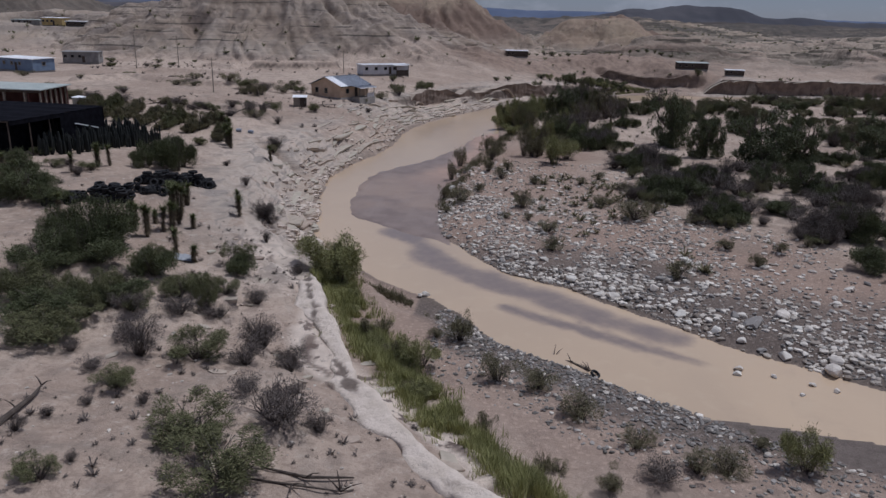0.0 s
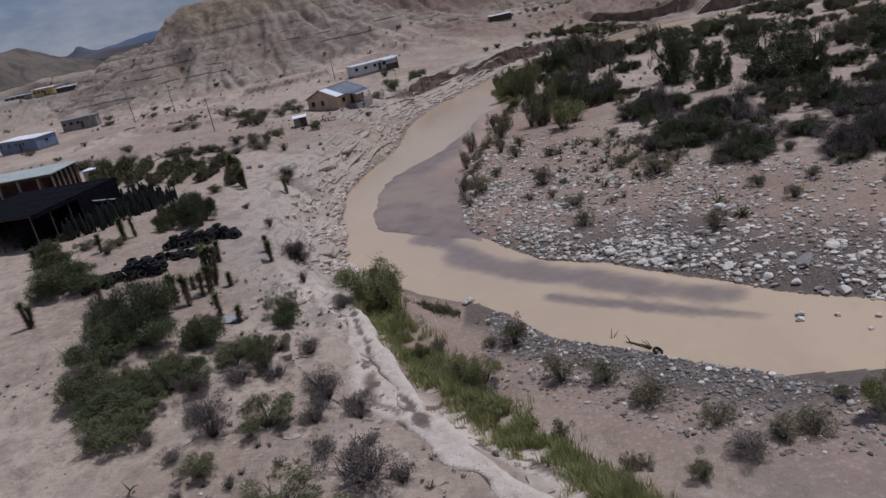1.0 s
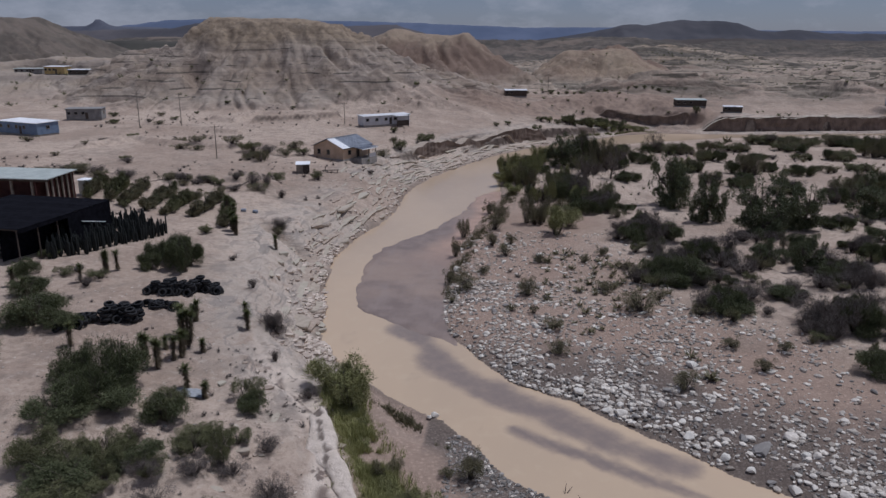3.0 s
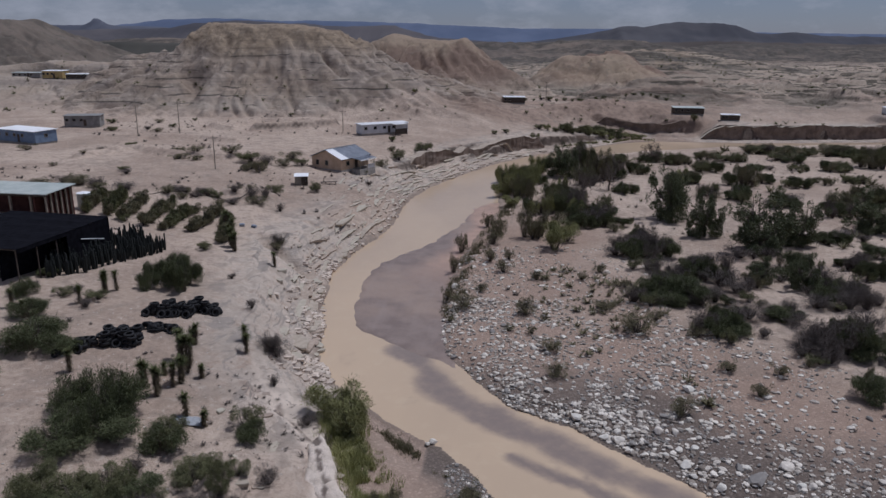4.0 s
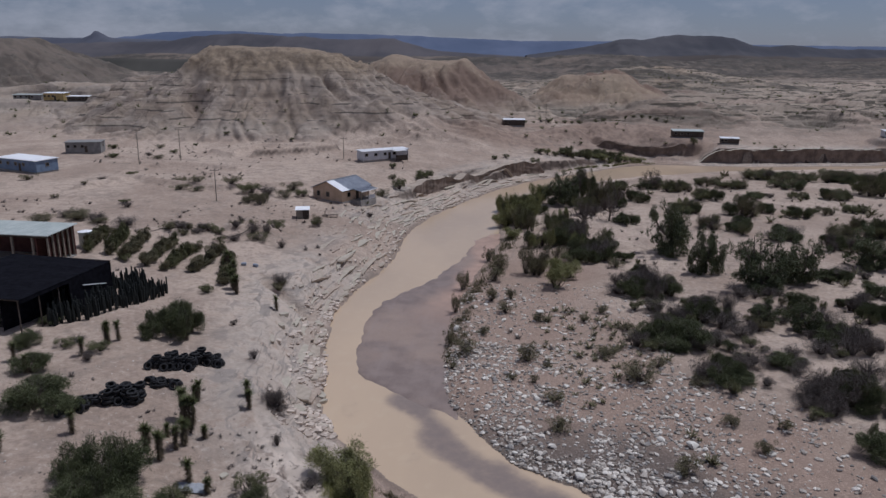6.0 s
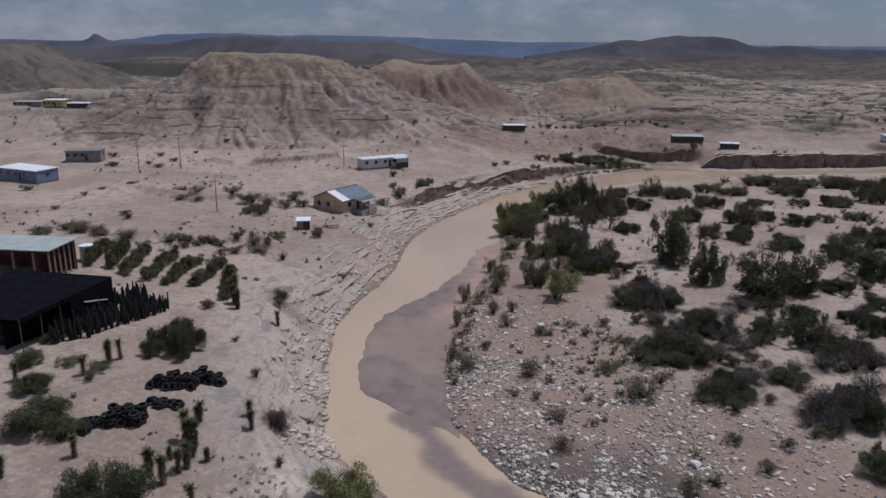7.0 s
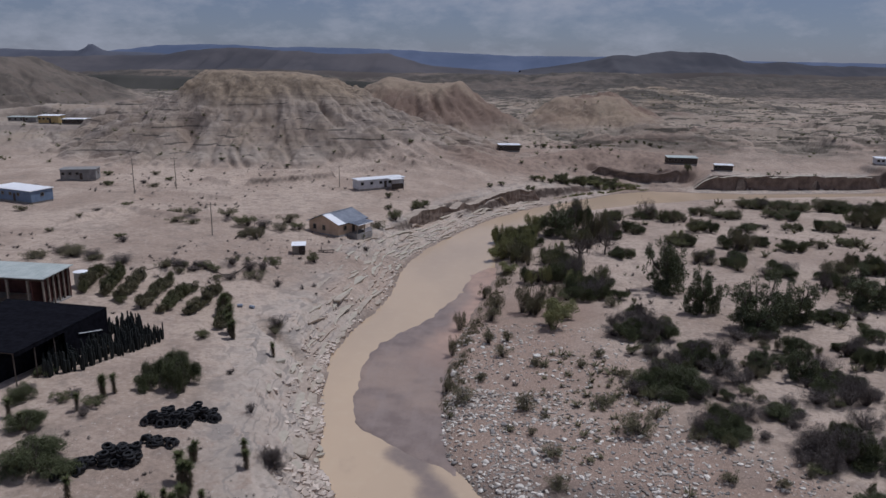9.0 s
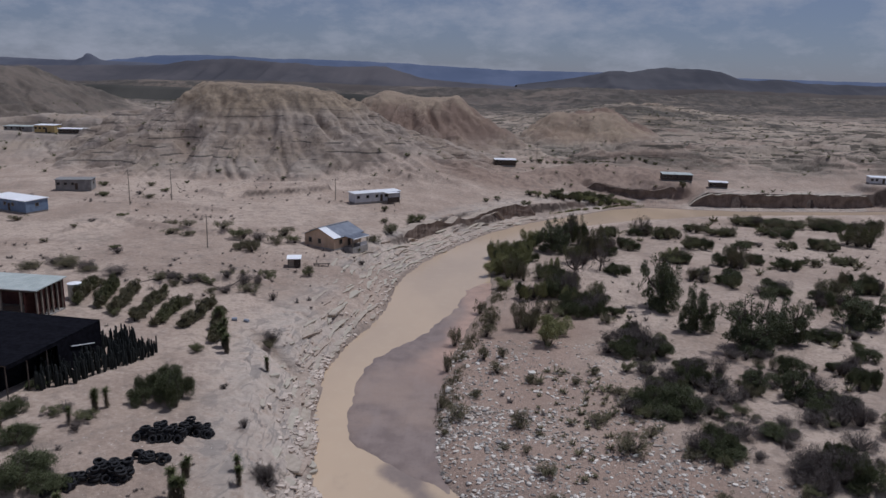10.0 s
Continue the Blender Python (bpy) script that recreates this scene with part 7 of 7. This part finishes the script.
def on_left_bank(gen, count):
    return sown(gen, count, (-34, 12, 64, 215), LEFT_SHORE, 1, lambda x, y, d: np.where(d > 6, 0, np.exp(-d / 2.4) * np.where(y < 108, 1.0, 0.12) * smooth(-0.4, 0.2, fractal(x / 4.0, y / 4.0, 78, 3))))


def on_slope(gen, count):
    return sown(gen, count, (-36, 6, 14, 75), LEFT_SHORE, 1, lambda x, y, d: (d > 9) * 1.0)


strew("bar_cobbles", 7800, on_bar, (0.16, 0.72), GRAVEL_PALE, "pale cobbles strewn over the gravel bar", 951)
strew("bar_gravel", 5600, on_bar, (0.10, 0.5), GRAVEL_GREY, "grey gravel strewn over the bar", 952)
strew("bank_gravel", 3200, on_near_bank, (0.09, 0.42), GRAVEL_GREY, "grey gravel along the near shore", 953)
strew("bank_cobbles", 500, on_near_bank, (0.12, 0.5), GRAVEL_PALE, "pale cobbles along the near shore", 954)
strew("ledge_rubble", 1500, on_left_bank, (0.14, 0.85), RUBBLE, "broken angular pale rock rubble on the left bank", 955, True)
strew("slope_stones", 900, on_slope, (0.06, 0.28), GRAVEL_PALE, "small stones on the pale slope", 956)


def slab_mesh(seed):
    """A flat slab of bedded rock, about one metre long, with broken edges."""
    rng = random.Random(seed)
    sides = 7
    rim = [(0.5 * math.cos(6.283 * k / sides) * rng.uniform(0.6, 1.15), 0.34 * math.sin(6.283 * k / sides) * rng.uniform(0.6, 1.25)) for k in range(sides)]
    bm = bmesh.new()
    top = [bm.verts.new((x, y, 0.09 + rng.uniform(-0.01, 0.01))) for x, y in rim]
    waist = [bm.verts.new((x * 1.05, y * 1.05, 0.03)) for x, y in rim]
    foot = [bm.verts.new((x * 0.9, y * 0.9, -0.12)) for x, y in rim]
    bm.faces.new(top)
    for a, b in ((waist, top), (foot, waist)):
        for k in range(sides):
            bm.faces.new((a[k], a[(k + 1) % sides], b[(k + 1) % sides], b[k]))
    me = bpy.data.meshes.new("flat_rock")
    bm.to_mesh(me)
    bm.free()
    me.materials.append(SLAB_ROCK)
    return me


SLABS = [slab_mesh(970 + n) for n in range(6)]
_line = np.array(LEFT_SHORE, float)
_xs, _ys = sown(_gen, 40, (-36, 24, 66, 236), LEFT_SHORE, 1, lambda x, y, d: np.where((d > 8) | (d < 0.3), 0, np.exp(-d / 4)))
for _x, _y, _z in zip(_xs, _ys, land(_xs, _ys)[0]):
    _n = int(np.argmin(np.hypot(_line[:, 0] - _x, _line[:, 1] - _y)))
    _t = _line[min(_n + 1, len(_line) - 1)] - _line[max(_n - 1, 0)]
    _s = _rng.uniform(1.0, 2.6)
    _ob = new("flat_rock", _rng.choice(SLABS))
    _ob.matrix_basis = (pose(_x, _y, _z + 0.02, _rng.uniform(-7, 7), _rng.uniform(-7, 7), math.degrees(math.atan2(_t[1], _t[0])) + _rng.uniform(-12, 12))
                        @ Matrix.Diagonal((_s * _rng.uniform(1.5, 3.2), _s * _rng.uniform(0.8, 1.3), _s * _rng.uniform(0.7, 1.1), 1)))
    tagged(_ob, "flat pale bedded rock on the river bank", "rock", "flat rocks on the bank")

# rock that shows through the near slope
_xs, _ys = sown(_gen, 46, (-16, 8, 20, 58), LEFT_SHORE, 1, lambda x, y, d: np.where((d > 30) | (d < 11), 0, np.exp(-d / 9)))
for _x, _y, _z in zip(_xs, _ys, land(_xs, _ys)[0]):
    _s = _rng.uniform(0.4, 1.3)
    _ob = new("flat_rock", _rng.choice(SLABS))
    _ob.matrix_basis = (pose(_x, _y, _z - 0.03 * _s, _rng.uniform(-8, 8), _rng.uniform(-8, 8), _rng.uniform(0, 360))
                        @ Matrix.Diagonal((_s * _rng.uniform(1.0, 2.2), _s * _rng.uniform(0.7, 1.3), _s * _rng.uniform(0.9, 1.6), 1)))
    tagged(_ob, "low rock showing through the dry slope", "rock", "rocks on the slope")
# broken blocks of the lower bank
_xs, _ys = sown(_gen, 64, (-30, 0, 66, 112), LEFT_SHORE, 1, lambda x, y, d: np.where((d > 6) | (d < 0.2), 0, np.exp(-d / 3)))
for _x, _y, _z in zip(_xs, _ys, land(_xs, _ys)[0]):
    _s = _rng.uniform(0.6, 1.7)
    _ob = new("flat_rock", _rng.choice(SLABS))
    _ob.matrix_basis = (pose(_x, _y, _z - 0.05 * _s, _rng.uniform(-7, 7), _rng.uniform(-7, 7), _rng.uniform(0, 360))
                        @ Matrix.Diagonal((_s * _rng.uniform(0.9, 1.5), _s * _rng.uniform(0.9, 1.4), _s * _rng.uniform(1.1, 1.9), 1)))
    tagged(_ob, "broken block of pale bedded rock on the bank", "rock", "flat rocks on the bank")


# ---- beds of rock that stick out along the bank ----
def rock_ledge(start, length, offset, seed, label="pale broken ledge of bedded rock along the bank"):
    """One bed of rock, broken off at both ends, following the shore at a distance."""
    n = max(8, int(length / 0.45))
    s = np.linspace(start, start + length, n)
    p = np.array(LEFT_SHORE, float)
    run = np.r_[0, np.cumsum(np.hypot(*np.diff(p, axis=0).T))]
    cx, cy = np.interp(s, run, p[:, 0]), np.interp(s, run, p[:, 1])
    dx, dy = np.gradient(cx), np.gradient(cy)
    for arr in (dx, dy):
        arr[:] = np.convolve(np.pad(arr, 4, mode="edge"), np.ones(9) / 9, mode="valid")
    size = np.hypot(dx, dy)
    nx, ny = -dy / size, dx / size
    tip = np.minimum(np.arange(n), np.arange(n)[::-1]) / 4.0
    out = offset + 0.5 * fractal(s / 6.0, s * 0 + seed, seed, 3) + 0.55 * (ridged(s / 1.9, s * 0 + seed, seed + 4, 3) - 0.6)
    deep = (1.3 + 0.7 * fractal(s / 3.0, s * 0 + seed + 5, seed + 2, 2)) * np.clip(tip, 0.15, 1)
    ox, oy = cx + nx * out, cy + ny * out
    ix, iy = cx + nx * (out + deep), cy + ny * (out + deep)
    zo = land(ox + nx * 0.4, oy + ny * 0.4)[0]
    zi = land(ix, iy)[0]
    top = np.convolve(np.pad(np.maximum(zo, zi - 0.22), 3, mode="edge"), np.ones(7) / 7, mode="valid") - 0.02
    verts, faces = [], []
    for k in range(n):
        verts += [(ox[k], oy[k], top[k] + 0.02), (ix[k], iy[k], top[k] + 0.05), (ix[k], iy[k], top[k] - 0.9), (ox[k] + nx[k] * 0.8, oy[k] + ny[k] * 0.8, top[k] - 0.75),
                  (ox[k] + nx[k] * 0.12, oy[k] + ny[k] * 0.12, top[k] - 0.32)]
    for k in range(n - 1):
        a, b = k * 5, (k + 1) * 5
        for j in range(5):
            faces.append((a + j, b + j, b + (j + 1) % 5, a + (j + 1) % 5))
    faces += [(0, 1, 2, 3, 4), tuple((n - 1) * 5 + j for j in (4, 3, 2, 1, 0))]
    me = mesh_from("rock_ledge", [tuple(float(c) for c in v) for v in verts], faces, SLAB_ROCK)
    return tagged(new("rock_ledge", me), label, "rock ledge", kind="structure")


_n = 0
for _off, _from, _to, _gap in ((0.8, 14, 24, 4), (1.9, 14, 25, 5), (3.1, 14, 24, 5), (4.4, 15, 24, 5), (5.8, 17, 24, 6), (7.4, 18, 23, 7), (9.4, 18, 23, 9), (11.8, 19, 22, 11)):
    _s, _end = run_at(LEFT_SHORE, _from), run_at(LEFT_SHORE, _to)
    while _s < _end:
        _len = _rng.uniform(2.5, 4.0) + _rng.expovariate(0.3)
        rock_ledge(_s, _len, _off + _rng.uniform(-0.6, 0.6), 1000 + _n)
        _s += _len + _rng.uniform(0.3, _gap)
        _n += 1


# ---- raw earth walls that the river has cut ----
CUT_EARTH = plain_material("cut_earth", (0.13, 0.098, 0.08), (0.235, 0.18, 0.145), 0.95, 0, 0.35, 0.6, 0.15)


def shore_line(start, end, offsets):
    """A line along the left shore between two runs, at distances given at even steps."""
    s = np.linspace(start, end, max(4, int((end - start) / 4)))
    p = np.array(LEFT_SHORE, float)
    run = np.r_[0, np.cumsum(np.hypot(*np.diff(p, axis=0).T))]
    cx, cy = np.interp(s, run, p[:, 0]), np.interp(s, run, p[:, 1])
    dx, dy = np.gradient(cx), np.gradient(cy)
    size, out = np.hypot(dx, dy), np.interp(s, np.linspace(start, end, len(offsets)), offsets)
    return [(float(a), float(b)) for a, b in zip(cx - dy / size * out, cy + dx / size * out)]


def cut_bank(line, seed, label, tall=1.0, cap=SLAB_ROCK):
    """A steep earth face along a line, its foot in the scree and its lip on the land behind (on the line's left)."""
    p = np.array(line, float)
    length = float(np.hypot(*np.diff(p, axis=0).T).sum())
    n, rows = max(12, int(length / 0.4)), 9
    q = np.array(resampled(line, np.linspace(0, 1, n)))
    d = np.gradient(q, axis=0)
    for k in range(2):
        d[:, k] = np.convolve(np.pad(d[:, k], 8, mode="edge"), np.ones(17) / 17, mode="valid")
    nx, ny = -d[:, 1] / np.hypot(*d.T), d[:, 0] / np.hypot(*d.T)
    s = np.linspace(0, length, n)
    low = land(q[:, 0] - 0.5 * nx, q[:, 1] - 0.5 * ny)[0] - 0.4
    top = np.maximum(land(q[:, 0] + 1.7 * nx, q[:, 1] + 1.7 * ny)[0], land(q[:, 0] + 2.6 * nx, q[:, 1] + 2.6 * ny)[0] - 0.2) * tall
    top = np.convolve(np.pad(top, 5, mode="edge"), np.ones(11) / 11, mode="valid") + 0.02 + 0.7 * fractal(s / 5.0, s * 0 + seed, seed, 4)
    ends = np.clip(np.minimum(s, length - s) / 3.0, 0, 1)
    top = low + np.maximum(top - low, 0.3) * (0.25 + 0.75 * ends)
    verts = []
    for k in range(rows):
        t = k / (rows - 1)
        bulge = 0.55 * ridged(s / 2.6, s * 0 + 0.7 * t + seed, seed + 2, 3) - 0.25 * t + 0.16 * fractal(s / 4.0, s * 0 + 5.0 * t, seed + 5, 2) - 0.45 * (1 - t) ** 3
        verts += list(zip(q[:, 0] + nx * (0.2 + bulge), q[:, 1] + ny * (0.2 + bulge), low + (top - low) * t))
    verts += list(zip(q[:, 0] + 2.9 * nx, q[:, 1] + 2.9 * ny, top - 0.02))
    verts += list(zip(q[:, 0] + 3.1 * nx, q[:, 1] + 3.1 * ny, top - 1.2))
    faces = [(k * n + i, k * n + i + 1, (k + 1) * n + i + 1, (k + 1) * n + i) for k in range(rows + 1) for i in range(n - 1)]
    me = mesh_from("cut_bank", [tuple(float(c) for c in v) for v in verts], faces, CUT_EARTH)
    me.materials.append(cap)
    me.polygons.foreach_set("material_index", [0 if k < rows - 1 else 1 for k in range(rows + 1) for i in range(n - 1)])
    return tagged(new("cut_bank", me), label, "cut bank", kind="structure")


cut_bank(shore_line(1040, 1107, (8.6, 7.9, 6.6, 5.6, 5.0)), 1101, "steep raw earth bank above the rock ledges", 1.12)
cut_bank(shore_line(1172, 1246, (4.4, 4.5, 4.4, 4.6)), 1111, "long dark cut bank across the far bend")
cut_bank([(44, 274.2), (52, 274.8), (62, 275.4), (72, 275.8), (80, 276.4)], 1121, "raw brown earth bench above the far bend", 0.9, CUT_EARTH)


# ---- the white rock shelf above the reeds ----
def shelf_rock():
    k = Mat("white_shelf_rock", 0.95, 0, 0.2)
    c = k.mix(k.band(k.noise(0.9, 5, 0.6), 0.35, 0.65), (0.70, 0.60, 0.51), (0.58, 0.49, 0.405))
    c = k.mix(k.math("MULTIPLY", k.band(k.noise(5.0, 4, 0.7), 0.55, 0.7), 0.4), c, (0.40, 0.33, 0.275))
    c = k.mix(k.math("MULTIPLY", k.attr("stain"), 0.9), c, (0.14, 0.108, 0.09))
    k.color(c)
    return k.bump(k.noise(2.0, 6, 0.7), 0.8, 0.3).m


def rock_shelf():
    """A pale sheet of rock with a rounded lip, broken by a dark runnel along its back."""
    line = [(-6.4, 50.6), (-5.5, 48.6), (-3.35, 43.4), (-1.8, 39.6), (-0.6, 37.2), (1.1, 32.8), (3.4, 28.4), (5.7, 24.9), (8.5, 22.2), (12.0, 19.6), (16.0, 17.6)]
    n = 220
    q = np.array(resampled(line, np.linspace(0, 1, n)))
    d = np.gradient(q, axis=0)
    nx, ny = d[:, 1] / np.hypot(*d.T), -d[:, 0] / np.hypot(*d.T)      # towards the slope
    nx, ny = np.where(nx < 0, nx, -nx), np.where(nx < 0, ny, -ny)
    s = np.r_[0, np.cumsum(np.hypot(*np.diff(q, axis=0).T))]
    jag = 0.34 * fractal(s / 2.2, s * 0, 1131, 4)
    wide = 1.8 + 1.2 * fractal(s / 3.0, s * 0 + 4, 1133, 3)
    high = np.max([land(q[:, 0] + nx * v, q[:, 1] + ny * v)[0] for v in (0.8, 1.4, 2.0, 2.6)], axis=0)
    high = np.convolve(np.pad(high, 9, mode="edge"), np.ones(19) / 19, mode="valid") + 0.06
    low = land(q[:, 0] - nx * 0.6, q[:, 1] - ny * 0.6)[0] - 0.5
    ends = np.clip(np.minimum(s, s[-1] - s) / 1.2, 0.1, 1)
    cross = [(-0.35, None), (-0.16, -1.0), (-0.08, -0.45), (0.0, -0.16), (0.14, -0.04)] + [(v, 0.0) for v in np.linspace(0.32, 0.86, 7)] + [(0.95, -0.06), (1.02, -0.6)]
    verts, stain = [], []
    for v, drop in cross:
        out = (v if v <= 0.14 else 0.14 + (v - 0.14) * wide) * np.where(v > 0.14, ends, 1) + jag
        px, py = q[:, 0] + nx * out, q[:, 1] + ny * out
        runnel = smooth(0.05, 0.18, 0.38 - np.abs(out - 1.05 - 0.4 * fractal(s / 5.0, s * 0 + 2, 1137, 2)) + 0.5 * fractal(px / 1.3, py / 1.3, 1139, 3)) * smooth(-0.35, -0.05, fractal(s / 3.0, s * 0 + 7, 1141, 2))
        z = low if drop is None else high + drop + 0.14 * fractal(px / 1.4, py / 1.4, 1143, 3) - 0.10 * runnel * (drop == 0.0) - 0.16 * max(0.0, v - 0.3)
        verts += list(zip(px, py, z))
        stain += list(runnel if v > 0.14 else 0 * s)
    m = len(cross)
    faces = [(k * n + i, (k + 1) * n + i, (k + 1) * n + i + 1, k * n + i + 1) for k in range(m - 1) for i in range(n - 1)]
    me = mesh_from("rock_shelf", [tuple(float(c) for c in v) for v in verts], faces, shelf_rock(), True)
    me.attributes.new("stain", "FLOAT", "POINT").data.foreach_set("value", np.array(stain, np.float32))
    return tagged(new("rock_shelf", me), "white rock shelf with dark runnel above the reeds", "rock shelf", kind="structure")


rock_shelf()
